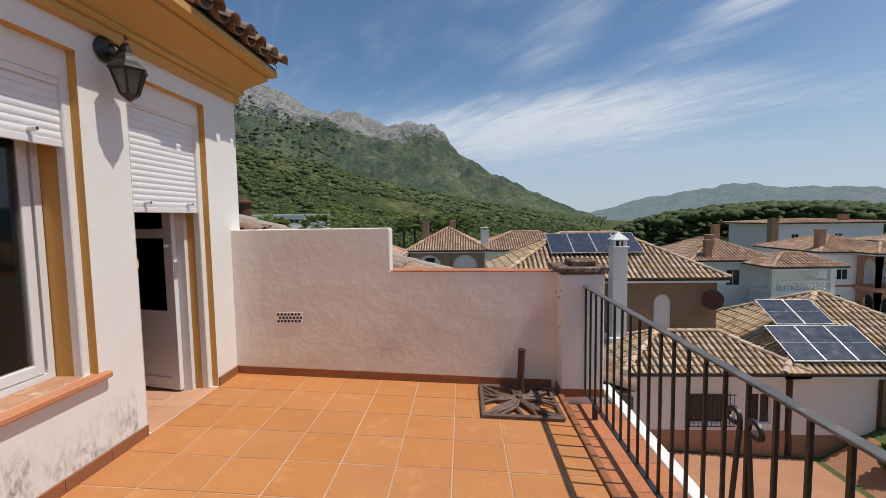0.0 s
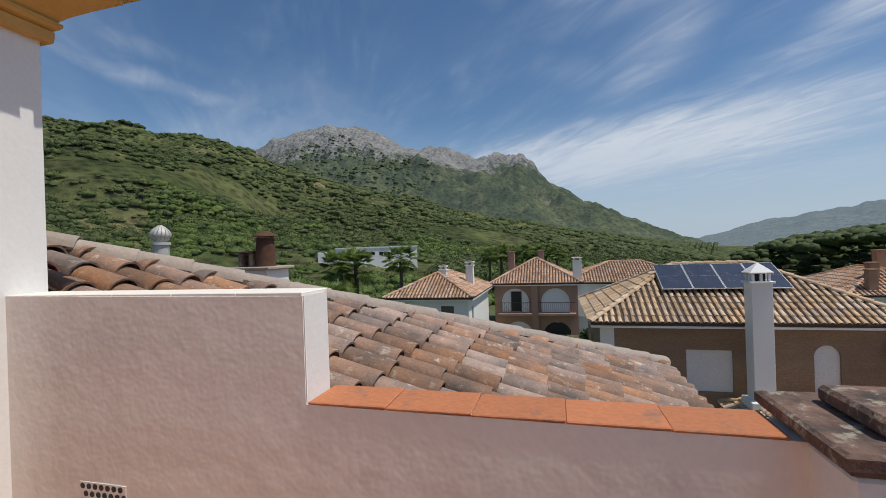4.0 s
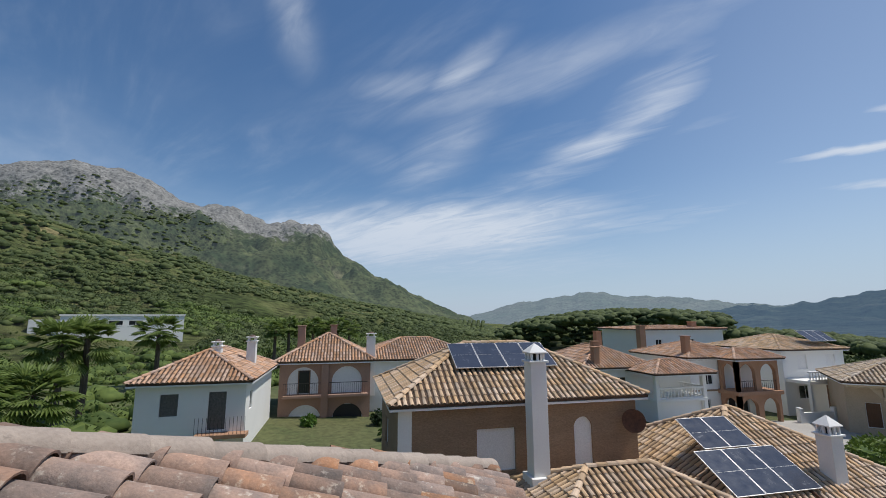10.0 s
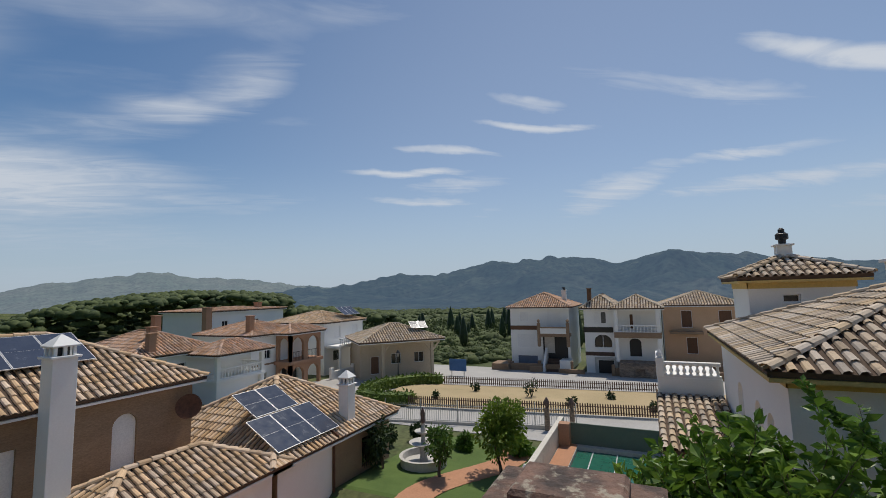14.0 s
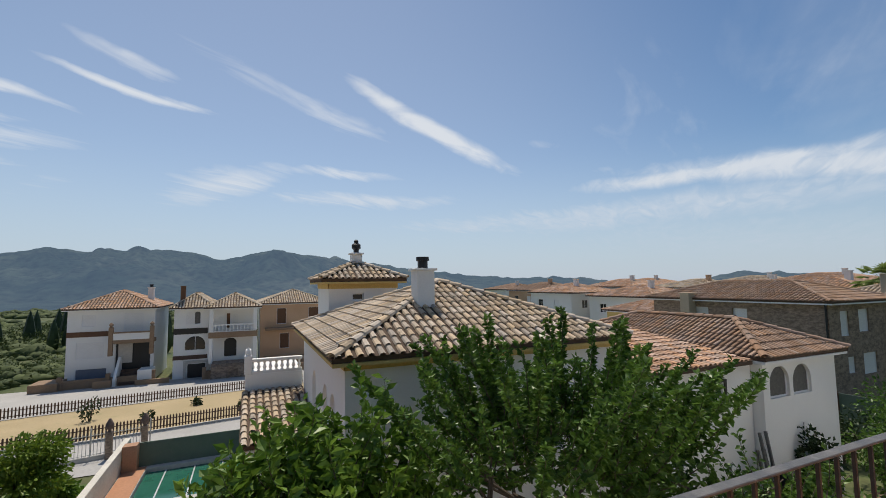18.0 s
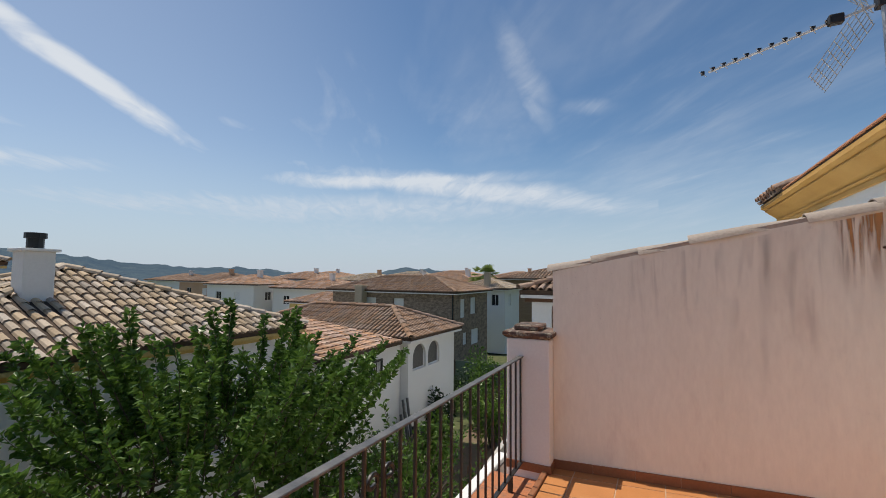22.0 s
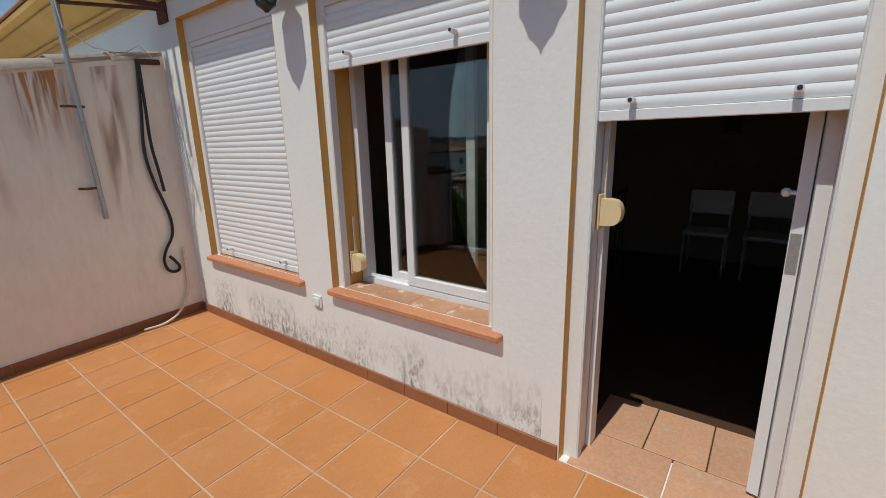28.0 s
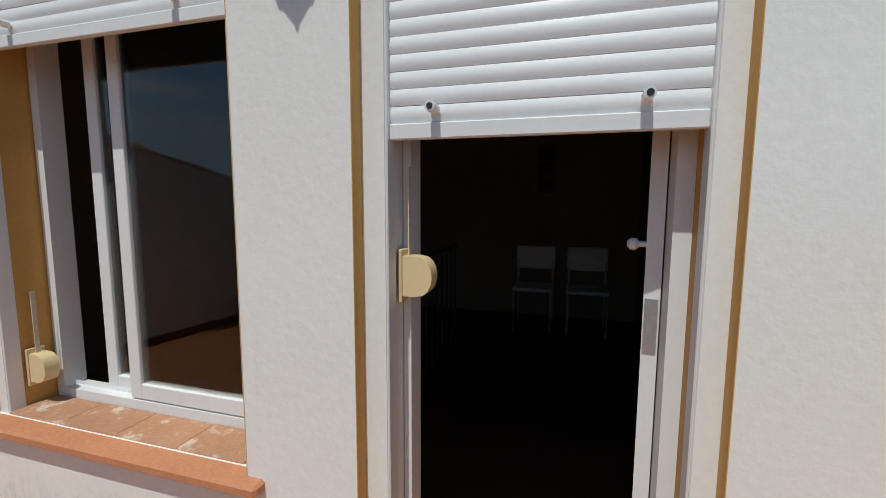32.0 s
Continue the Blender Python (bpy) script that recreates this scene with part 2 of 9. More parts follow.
M_PLASTER = surf("white_plaster", (0.83, 0.82, 0.79), (0.76, 0.75, 0.72), 0.9, 45, 0.88, 0.25, bscale=28, bdist=0.006, grain_amp=0.03,
                 c3=(0.70, 0.68, 0.65), c3_at=(0.62, 0.85), c3_scale=2.2)
M_PINK = surf("stained_parapet_plaster", (0.89, 0.845, 0.77), (0.81, 0.755, 0.68), 0.9, 30, 0.9, 0.32, bscale=3.2, bdist=0.035, grain_amp=0.03,
              c3=(0.64, 0.575, 0.51), c3_at=(0.52, 0.80), c3_scale=1.1)
M_PINK_S = surf("rain_streaked_plaster", (0.87, 0.835, 0.735), (0.835, 0.79, 0.685), 1.1, 30, 0.9, 0.3, bscale=12, bdist=0.008, grain_amp=0.04,
                c3=(0.68, 0.59, 0.51), c3_at=(0.54, 0.86), c3_scale=2.2, stretch=(1.1, 1.1, 0.32))
M_OCHRE = surf("ochre_paint", (0.62, 0.36, 0.10), (0.54, 0.30, 0.08), 1.5, 60, 0.7, 0.1, grain_amp=0.06, c3=(0.40, 0.24, 0.09), c3_at=(0.66, 0.8), c3_scale=3)
M_FLOOR = surf("terracotta_floor_tile", (0.555, 0.238, 0.086), (0.47, 0.193, 0.068), 2.0, 90, 0.62, 0.12, vary=0.028, warm=0.02, grain_amp=0.07,
               c3=(0.62, 0.32, 0.15), c3_at=(0.56, 0.80), c3_scale=5, spec=0.3)
M_GROUT = surf("pale_grout", (0.64, 0.48, 0.35), (0.43, 0.265, 0.165), 3, 80, 0.95, 0.3)
M_SKIRT = surf("red_brown_skirting", (0.33, 0.135, 0.062), (0.27, 0.108, 0.05), 3, 60, 0.6, 0.1)
M_SILL = surf("terracotta_sill", (0.58, 0.25, 0.125), (0.50, 0.21, 0.105), 4, 70, 0.6, 0.1, c3=(0.60, 0.42, 0.32), c3_at=(0.60, 0.75), c3_scale=9)
M_SILL_WORN = surf("worn_sill_tile", (0.46, 0.25, 0.15), (0.40, 0.20, 0.11), 5, 70, 0.75, 0.2, vary=0.06, c3=(0.62, 0.50, 0.40), c3_at=(0.54, 0.66), c3_scale=11, stretch=(1, 1, 1))
M_COPING = surf("orange_coping_tile", (0.52, 0.19, 0.08), (0.45, 0.17, 0.08), 5, 50, 0.8, 0.3, vary=0.08, c3=(0.20, 0.14, 0.11), c3_at=(0.55, 0.72), c3_scale=6)
M_RTILE = surf("weathered_roof_tile", (0.40, 0.245, 0.17), (0.185, 0.145, 0.125), 3.2, 55, 0.93, 0.6, vary=0.30, warm=0.35, c3=(0.50, 0.42, 0.34), c3_at=(0.57, 0.67),
               c3_scale=11, bscale=38, bdist=0.009, contrast=0.32, grain_amp=0.2)
M_RTILE_ORANGE = surf("orange_channel_tile", (0.55, 0.235, 0.12), (0.42, 0.19, 0.11), 3, 50, 0.9, 0.35, vary=0.15, c3=(0.22, 0.15, 0.12), c3_at=(0.58, 0.72), c3_scale=6)
M_RTILE_PINK = surf("reddish_roof_tile", (0.46, 0.20, 0.15), (0.36, 0.17, 0.135), 4, 55, 0.9, 0.4, vary=0.15)
M_VERGE = surf("mortared_verge_tile", (0.44, 0.365, 0.305), (0.33, 0.275, 0.235), 3, 40, 0.95, 0.6, vary=0.12, c3=(0.20, 0.17, 0.145), c3_at=(0.60, 0.76), c3_scale=7, bscale=30, bdist=0.01)
M_MORTAR = surf("roof_mortar", (0.20, 0.145, 0.115), (0.13, 0.10, 0.085), 6, 40, 0.98, 0.6)
M_HTILE = surf("ochre_roof_tile", (0.64, 0.47, 0.315), (0.50, 0.35, 0.225), 0.8, 30, 0.9, 0.3, island=0.26, warm=0.22, c3=(0.20, 0.15, 0.11), c3_at=(0.60, 0.78), c3_scale=1.4)
M_HTILE_PALE = surf("pale_roof_tile", (0.56, 0.45, 0.33), (0.44, 0.35, 0.26), 0.9, 30, 0.92, 0.3, island=0.26, warm=0.3, c3=(0.14, 0.115, 0.10), c3_at=(0.57, 0.72), c3_scale=2.2)
M_HTILE_RED = surf("red_roof_tile", (0.56, 0.36, 0.245), (0.45, 0.285, 0.195), 0.8, 30, 0.9, 0.3, island=0.25, warm=0.25, c3=(0.24, 0.17, 0.13), c3_at=(0.60, 0.80), c3_scale=1.4)
M_HTILE_BROWN = surf("brown_roof_tile", (0.36, 0.235, 0.16), (0.28, 0.185, 0.13), 0.7, 30, 0.9, 0.3, island=0.24, warm=0.2, c3=(0.17, 0.13, 0.10), c3_at=(0.60, 0.80), c3_scale=1.2)
# flat roof bed; shade between the cover tiles is put into its dark colour
M_CHANNEL = surf("channel_shade_bed", (0.12, 0.078, 0.053), (0.075, 0.052, 0.038), 2, 30, 0.95, 0.3)
M_WHITE = surf("whitewash", (0.84, 0.83, 0.80), (0.79, 0.78, 0.75), 0.4, 20, 0.9, 0.15, grain_amp=0.03, c3=(0.58, 0.56, 0.53), c3_at=(0.66, 0.85), c3_scale=0.9)
M_BROWNW = surf("brown_brick_wall", (0.32, 0.215, 0.138), (0.245, 0.165, 0.105), 0.6, 12, 0.92, 0.4, grain_amp=0.22, stretch=(1, 1, 3.0), bdist=0.02)
M_PINKW = surf("pink_brick_wall", (0.42, 0.26, 0.19), (0.35, 0.215, 0.16), 0.7, 14, 0.9, 0.2, grain_amp=0.12)
M_TERRAW = surf("terracotta_render", (0.45, 0.255, 0.16), (0.38, 0.215, 0.13), 0.7, 16, 0.9, 0.15)
M_PEACH = surf("peach_render", (0.66, 0.43, 0.27), (0.58, 0.37, 0.23), 0.5, 16, 0.9, 0.15)
M_YELLOW = surf("yellow_band_paint", (0.66, 0.48, 0.18), (0.58, 0.42, 0.16), 0.8, 20, 0.85, 0.1)
M_STONE = surf("rough_stone", (0.36, 0.27, 0.20), (0.19, 0.14, 0.105), 2.6, 9, 0.95, 0.6, contrast=0.25, grain_amp=0.35, stretch=(1, 1, 2.2))
M_PAVING = surf("pale_concrete_paving", (0.52, 0.50, 0.46), (0.44, 0.42, 0.39), 0.25, 6, 0.92, 0.2, c3=(0.36, 0.34, 0.32), c3_at=(0.60, 0.8), c3_scale=0.5)
M_ASPHALT = surf("pale_road", (0.44, 0.42, 0.39), (0.36, 0.345, 0.325), 0.3, 8, 0.95, 0.2)
M_SAND = surf("sandy_ground", (0.46, 0.35, 0.20), (0.37, 0.29, 0.16), 0.3, 10, 0.98, 0.3, c3=(0.28, 0.27, 0.12), c3_at=(0.58, 0.75), c3_scale=0.7)
M_GARDENPATH = surf("terracotta_path", (0.48, 0.24, 0.135), (0.40, 0.20, 0.115), 0.8, 12, 0.9, 0.2)
M_LAWN = surf("lawn", (0.10, 0.155, 0.035), (0.07, 0.115, 0.028), 0.8, 30, 0.98, 0.5, c3=(0.17, 0.16, 0.06), c3_at=(0.6, 0.8), c3_scale=1.5)
M_EARTH = surf("dry_garden_soil", (0.22, 0.155, 0.10), (0.16, 0.12, 0.075), 0.8, 14, 0.98, 0.5, c3=(0.12, 0.14, 0.05), c3_at=(0.52, 0.66), c3_scale=1.6)
M_FIELD = surf("dry_field_ground", (0.080, 0.100, 0.034), (0.115, 0.115, 0.048), 0.05, 2.6, 0.98, 0.3, c3=(0.055, 0.08, 0.026), c3_at=(0.46, 0.60), c3_scale=0.16, grain_amp=0.4)
M_IRON = surf("black_painted_iron", (0.018, 0.018, 0.019), (0.03, 0.026, 0.023), 12, 90, 0.42, 0.15, metal=0.0, c3=(0.07, 0.045, 0.03), c3_at=(0.72, 0.82), c3_scale=25, spec=0.5)
M_HANDRAIL = surf("weathered_handrail_arch_shade", (0.06, 0.06, 0.058), (0.16, 0.15, 0.14), 9, 70, 0.5, 0.2, c3=(0.25, 0.235, 0.21), c3_at=(0.58, 0.72), c3_scale=14, spec=0.5)
M_RUSTIRON = surf("rusty_metal", (0.16, 0.075, 0.045), (0.09, 0.05, 0.035), 9, 60, 0.85, 0.4, metal=0.3)
M_CASTIRON = surf("dark_cast_iron", (0.19, 0.13, 0.11), (0.13, 0.09, 0.075), 12, 60, 0.7, 0.3, metal=0.3)
M_SHUTTER = surf("white_pvc_slat", (0.80, 0.81, 0.82), (0.77, 0.78, 0.79), 2, 60, 0.42, 0.05, grain_amp=0.02)
M_ALU = surf("white_lacquered_aluminium", (0.78, 0.78, 0.78), (0.74, 0.74, 0.74), 3, 60, 0.4, 0.05, grain_amp=0.02)
M_GALV = surf("galvanised_steel", (0.50, 0.51, 0.52), (0.40, 0.41, 0.42), 10, 60, 0.45, 0.15, metal=0.7, c3=(0.30, 0.20, 0.14), c3_at=(0.64, 0.74), c3_scale=12)
M_ZINC = surf("dull_zinc", (0.60, 0.59, 0.55), (0.48, 0.47, 0.44), 6, 50, 0.62, 0.15, metal=0.15)
M_BLACK = surf("black_plastic_void_shade", (0.02, 0.02, 0.021), (0.03, 0.03, 0.03), 10, 60, 0.5, 0.1)
M_CREAM = surf("cream_plastic", (0.78, 0.62, 0.36), (0.72, 0.56, 0.32), 8, 60, 0.45, 0.05, grain_amp=0.03)
M_HOSE = surf("cream_hose", (0.74, 0.64, 0.50), (0.66, 0.56, 0.43), 8, 60, 0.55, 0.05)
M_LGLASS = glass_mat("lantern_glass", (0.92, 0.93, 0.92), 1.5, 0.55)
M_GLASS = glass_mat("window_glass", (0.78, 0.80, 0.78), 1.7)
M_DARKWIN = surf("dark_window_glass", (0.02, 0.022, 0.025), (0.03, 0.033, 0.036), 0.8, 5, 0.12, 0.0, spec=0.6)
M_BLIND = surf("white_roller_blind", (0.80, 0.79, 0.77), (0.74, 0.73, 0.71), 1.0, 20, 0.7, 0.1)
M_GARAGE = surf("blue_grey_garage_door", (0.16, 0.19, 0.25), (0.13, 0.155, 0.21), 1.0, 20, 0.6, 0.1)
M_BEIGE_PALE = surf("pale_weathered_render", (0.66, 0.62, 0.54), (0.56, 0.52, 0.45), 0.7, 16, 0.92, 0.2, c3=(0.42, 0.38, 0.33), c3_at=(0.58, 0.78), c3_scale=1.2)
M_BEIGE = surf("beige_render", (0.56, 0.46, 0.34), (0.48, 0.39, 0.28), 0.6, 16, 0.9, 0.2)
M_WOOD = surf("brown_wood", (0.17, 0.085, 0.045), (0.12, 0.06, 0.032), 4, 30, 0.7, 0.2, stretch=(6, 6, 1))
M_FENCE = surf("dark_wood_fence", (0.115, 0.07, 0.05), (0.085, 0.052, 0.038), 4, 30, 0.85, 0.2, vary=0.15)
M_PANEL = surf("solar_cell", (0.040, 0.050, 0.078), (0.052, 0.064, 0.095), 3, 20, 0.22, 0.0, spec=0.35, vary=0.1)
M_SILVER = surf("anodised_frame", (0.62, 0.62, 0.63), (0.56, 0.56, 0.57), 3, 30, 0.4, 0.05, metal=0.6)
M_WATER = surf("pool_cover_water", (0.02, 0.11, 0.075), (0.03, 0.14, 0.10), 0.8, 4, 0.12, 0.05, spec=0.6)
M_MESHFENCE = surf("green_screen_mesh", (0.11, 0.15, 0.11), (0.15, 0.18, 0.14), 2, 60, 0.85, 0.2)
M_BARK = surf("tree_bark", (0.13, 0.10, 0.075), (0.08, 0.065, 0.05), 6, 30, 0.95, 0.6, stretch=(1, 1, 0.3))
M_STAIRSTONE = surf("mossy_stone_cap", (0.22, 0.13, 0.095), (0.07, 0.055, 0.048), 7, 50, 0.95, 0.9, c3=(0.34, 0.30, 0.23), c3_at=(0.53, 0.62), c3_scale=15, bscale=22, bdist=0.02, contrast=0.3)
# the room's dimness is put into these two darkened base colours
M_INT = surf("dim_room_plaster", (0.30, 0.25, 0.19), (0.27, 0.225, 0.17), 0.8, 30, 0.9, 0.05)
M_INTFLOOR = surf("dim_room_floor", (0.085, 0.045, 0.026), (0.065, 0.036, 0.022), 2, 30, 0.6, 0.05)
M_THRESH = surf("worn_threshold_tile", (0.60, 0.33, 0.20), (0.50, 0.28, 0.18), 3, 60, 0.8, 0.2, vary=0.1, c3=(0.52, 0.36, 0.27), c3_at=(0.55, 0.72), c3_scale=7)


def leaf_mat(name, c1, c2, trans=0.35, rough=0.5):
    ma = bpy.data.materials.new(name)
    ma.use_nodes = True
    nt = ma.node_tree
    N, L = nt.nodes.new, nt.links.new
    out = nt.nodes["Material Output"]
    bs = nt.nodes["Principled BSDF"]
    ge = N("ShaderNodeNewGeometry")
    tc = N("ShaderNodeTexCoord")
    no = N("ShaderNodeTexNoise"); no.inputs["Scale"].default_value = 1.3
    L(tc.outputs["Object"], no.inputs["Vector"])
    av = N("ShaderNodeMath"); av.operation = 'MULTIPLY_ADD'
    L(ge.outputs["Random Per Island"], av.inputs[0]); av.inputs[1].default_value = 0.75
    mm = N("ShaderNodeMath"); mm.operation = 'MULTIPLY_ADD'; mm.inputs[1].default_value = 1.6; mm.inputs[2].default_value = -0.65
    L(no.outputs[0], mm.inputs[0]); L(mm.outputs[0], av.inputs[2])
    mx = N("ShaderNodeMix"); mx.data_type = 'RGBA'
    L(av.outputs[0], mx.inputs[0])
    mx.inputs[6].default_value, mx.inputs[7].default_value = (*c1, 1), (*c2, 1)
    L(mx.outputs[2], bs.inputs["Base Color"])
    bs.inputs["Roughness"].default_value = rough
    bs.inputs["Specular IOR Level"].default_value = 0.35
    tr = N("ShaderNodeBsdfTranslucent")
    L(mx.outputs[2], tr.inputs[0])
    ms = N("ShaderNodeMixShader"); ms.inputs[0].default_value = trans
    L(bs.outputs[0], ms.inputs[1]); L(tr.outputs[0], ms.inputs[2])
    L(ms.outputs[0], out.inputs[0])
    return ma


M_LEAF = leaf_mat("tree_leaf", (0.030, 0.075, 0.011), (0.150, 0.265, 0.045), 0.30, 0.36)
M_LEAF_BRIGHT = leaf_mat("bright_leaf", (0.055, 0.125, 0.013), (0.190, 0.310, 0.045), 0.30, 0.4)
M_LEAF_DARK = leaf_mat("dark_leaf", (0.018, 0.038, 0.012), (0.045, 0.075, 0.022), 0.2)
M_LEAF_LIME = leaf_mat("lime_leaf", (0.09, 0.16, 0.015), (0.21, 0.30, 0.04), 0.35, 0.5)
M_HEDGE = leaf_mat("hedge_leaf", (0.07, 0.12, 0.015), (0.14, 0.20, 0.03), 0.2)
M_PALM = leaf_mat("palm_frond", (0.11, 0.17, 0.04), (0.24, 0.31, 0.09), 0.45)
M_SHRUB = leaf_mat("hillside_shrub", (0.028, 0.048, 0.014), (0.110, 0.140, 0.044), 0.1, 0.8)


# ---- mesh helpers ----
class Shape:
    """Collects vertices and faces of one part."""
    def __init__(self):
        self.v, self.f = [], []

    def add(self, verts, faces):
        n = len(self.v)
        self.v.extend(verts)
        self.f.extend([tuple(n + i for i in f) for f in faces])
        return self

    def box(self, lo, hi, bev=0.0, m=None):
        (x0, y0, z0), (x1, y1, z1) = lo, hi
        b = min(bev, (x1 - x0) * 0.45, (y1 - y0) * 0.45, (z1 - z0) * 0.45)
        if b <= 0:
            vs = [(x, y, z) for z in (z0, z1) for y in (y0, y1) for x in (x0, x1)]
            fs = [(0, 2, 3, 1), (4, 5, 7, 6), (0, 1, 5, 4), (2, 6, 7, 3), (0, 4, 6, 2), (1, 3, 7, 5)]
        else:
            vs, fs, idx = [], [], {}
            for sx in (0, 1):
                for sy in (0, 1):
                    for sz in (0, 1):
                        cx, cy, cz = (x0, x1)[sx], (y0, y1)[sy], (z0, z1)[sz]
                        dx, dy, dz = b * (1 - 2 * sx), b * (1 - 2 * sy), b * (1 - 2 * sz)
                        for k, p in enumerate(((cx, cy + dy, cz + dz), (cx + dx, cy, cz + dz), (cx + dx, cy + dy, cz))):
                            idx[sx, sy, sz, k] = len(vs)
                            vs.append(p)
            q = lambda *a: fs.append(tuple(idx[i] for i in a))
            for s in (0, 1):
                q((s, 0, 0, 0), (s, 1, 0, 0), (s, 1, 1, 0), (s, 0, 1, 0))
                q((0, s, 0, 1), (1, s, 0, 1), (1, s, 1, 1), (0, s, 1, 1))
                q((0, 0, s, 2), (1, 0, s, 2), (1, 1, s, 2), (0, 1, s, 2))
            for a in (0, 1):
                for c in (0, 1):
                    q((a, c, 0, 0), (a, c, 1, 0), (a, c, 1, 1), (a, c, 0, 1))
                    q((a, 0, c, 0), (a, 1, c, 0), (a, 1, c, 2), (a, 0, c, 2))
                    q((0, a, c, 1), (1, a, c, 1), (1, a, c, 2), (0, a, c, 2))
                    for d in (0, 1):
                        q((a, c, d, 0), (a, c, d, 1), (a, c, d, 2))
        if m is not None:
            vs = [tuple(m @ Vector(p)) for p in vs]
        return self.add(vs, fs)

    def tube(self, pts, r, n=8, caps=True, r1=None):
        """A round bar along points; r to r1."""
        pts = [Vector(p) for p in pts]
        k = len(pts)
        vs, fs = [], []
        prev = None
        for i, p in enumerate(pts):
            d = (pts[min(i + 1, k - 1)] - pts[max(i - 1, 0)]).normalized()
            a = prev if prev is not None and abs(prev.dot(d)) < 0.95 else (Vector((0, 0, 1)) if abs(d.z) < 0.9 else Vector((1, 0, 0)))
            s = d.cross(a).normalized()
            t = s.cross(d).normalized()
            prev = t
            rr = r if r1 is None else r + (r1 - r) * i / max(k - 1, 1)
            for j in range(n):
                an = 2 * math.pi * (j + 0.5) / n
                vs.append(tuple(p + rr * (math.cos(an) * s + math.sin(an) * t)))
        for i in range(k - 1):
            for j in range(n):
                j2 = (j + 1) % n
                fs.append((i * n + j, i * n + j2, (i + 1) * n + j2, (i + 1) * n + j))
        if caps:
            fs.append(tuple(reversed(range(n))))
            fs.append(tuple((k - 1) * n + j for j in range(n)))
        return self.add(vs, fs)

    def lathe(self, prof, n=16, at=(0, 0, 0), sq=False):
        """Profile of (r, z) turned about z."""
        vs, fs = [], []
        for r, z in prof:
            for j in range(n):
                an = 2 * math.pi * (j + (0.5 if sq else 0)) / n
                vs.append((at[0] + r * math.cos(an), at[1] + r * math.sin(an), at[2] + z))
        for i in range(len(prof) - 1):
            for j in range(n):
                j2 = (j + 1) % n
                fs.append((i * n + j, i * n + j2, (i + 1) * n + j2, (i + 1) * n + j))
        fs.append(tuple(reversed(range(n))))
        fs.append(tuple((len(prof) - 1) * n + j for j in range(n)))
        return self.add(vs, fs)

    def prism(self, poly, a, b, axis='y'):
        """A polygon in the plane across the axis, pulled from a to b."""
        k = len(poly)
        put = {'y': lambda p, t: (p[0], t, p[1]), 'x': lambda p, t: (t, p[0], p[1]), 'z': lambda p, t: (p[0], p[1], t)}[axis]
        vs = [put(p, a) for p in poly] + [put(p, b) for p in poly]
        fs = [tuple(range(k)), tuple(range(2 * k - 1, k - 1, -1))] + [(i, i + k, (i + 1) % k + k, (i + 1) % k) for i in range(k)]
        return self.add(vs, fs)

    def weld(self):
        """Joins points that lie in one place."""
        seen, idx, keep = {}, [], []
        for p in self.v:
            key = (round(p[0], 4), round(p[1], 4), round(p[2], 4))
            if key not in seen:
                seen[key] = len(keep)
                keep.append(p)
            idx.append(seen[key])
        self.v, self.f = keep, [tuple(idx[i] for i in f) for f in self.f]
        return self

    def moved(self, m):
        self.v = [tuple(m @ Vector(p)) for p in self.v]
        return self

    def mesh(self, name, material, smooth=False):
        me = bpy.data.meshes.new(name)
        me.from_pydata(self.v, [], self.f)
        if material:
            me.materials.append(material)
        if smooth:
            me.polygons.foreach_set("use_smooth", [True] * len(me.polygons))
            me.set_sharp_from_angle(angle=radians(40))
        me.validate()
        me.update()
        bm = bmesh.new()
        bm.from_mesh(me)
        bmesh.ops.recalc_face_normals(bm, faces=bm.faces)
        bm.to_mesh(me)
        bm.free()
        return me


def thing(name, at=(0, 0, 0), label="", category="", group="", kind="", turn=0):
    ob = new(name)
    ob.empty_display_size = 0.1
    ob.matrix_world = pose(*at, 0, 0, turn)
    return tagged(ob, label, category, group, kind)


def part(name, sh, material, parent=None, label="", smooth=False):
    """Links a Shape (in the parent's own space) as one mesh object under a thing or part."""
    me = sh.mesh(name, material, smooth) if isinstance(sh, Shape) else sh
    ob = new(name, me)
    if parent is not None:
        ob.parent = parent
    if label:
        ob["label"] = label
    return ob


def solid(name, sh, material, label="", category="", group="", kind="", smooth=False):
    return tagged(part(name, sh, material, None, label, smooth), label, category, group, kind)


def B(lo, hi, bev=0.0):
    return Shape().box(lo, hi, bev)


def tile_half(sh, p, u, v, n, r0, r1, length, seg=4, lift=0.0, thick=0.0):
    """One half-round cover tile whose low end's middle is p; v runs up the slope, u across, n out."""
    vs = []
    for k, (r, d) in enumerate(((r0, 0.0), (r1, length))):
        for i in range(seg + 1):
            a = math.pi * i / seg
            q = p + u * (r * math.cos(a)) + v * d + n * (r * math.sin(a) * 0.8 + (lift if k == 0 else 0))
            vs.append(tuple(q))
    fs = [(i, i + 1, seg + 2 + i, seg + 1 + i) for i in range(seg)]
    if thick:
        b = len(vs)
        for i in range(seg + 1):
            a = math.pi * i / seg
            r = r0 - thick
            q = p + u * (r * math.cos(a)) + v * 0.0 + n * (r * math.sin(a) * 0.8 + lift)
            vs.append(tuple(q))
        fs += [(i + 1, i, b + i, b + i + 1) for i in range(seg)]
    sh.add(vs, fs)


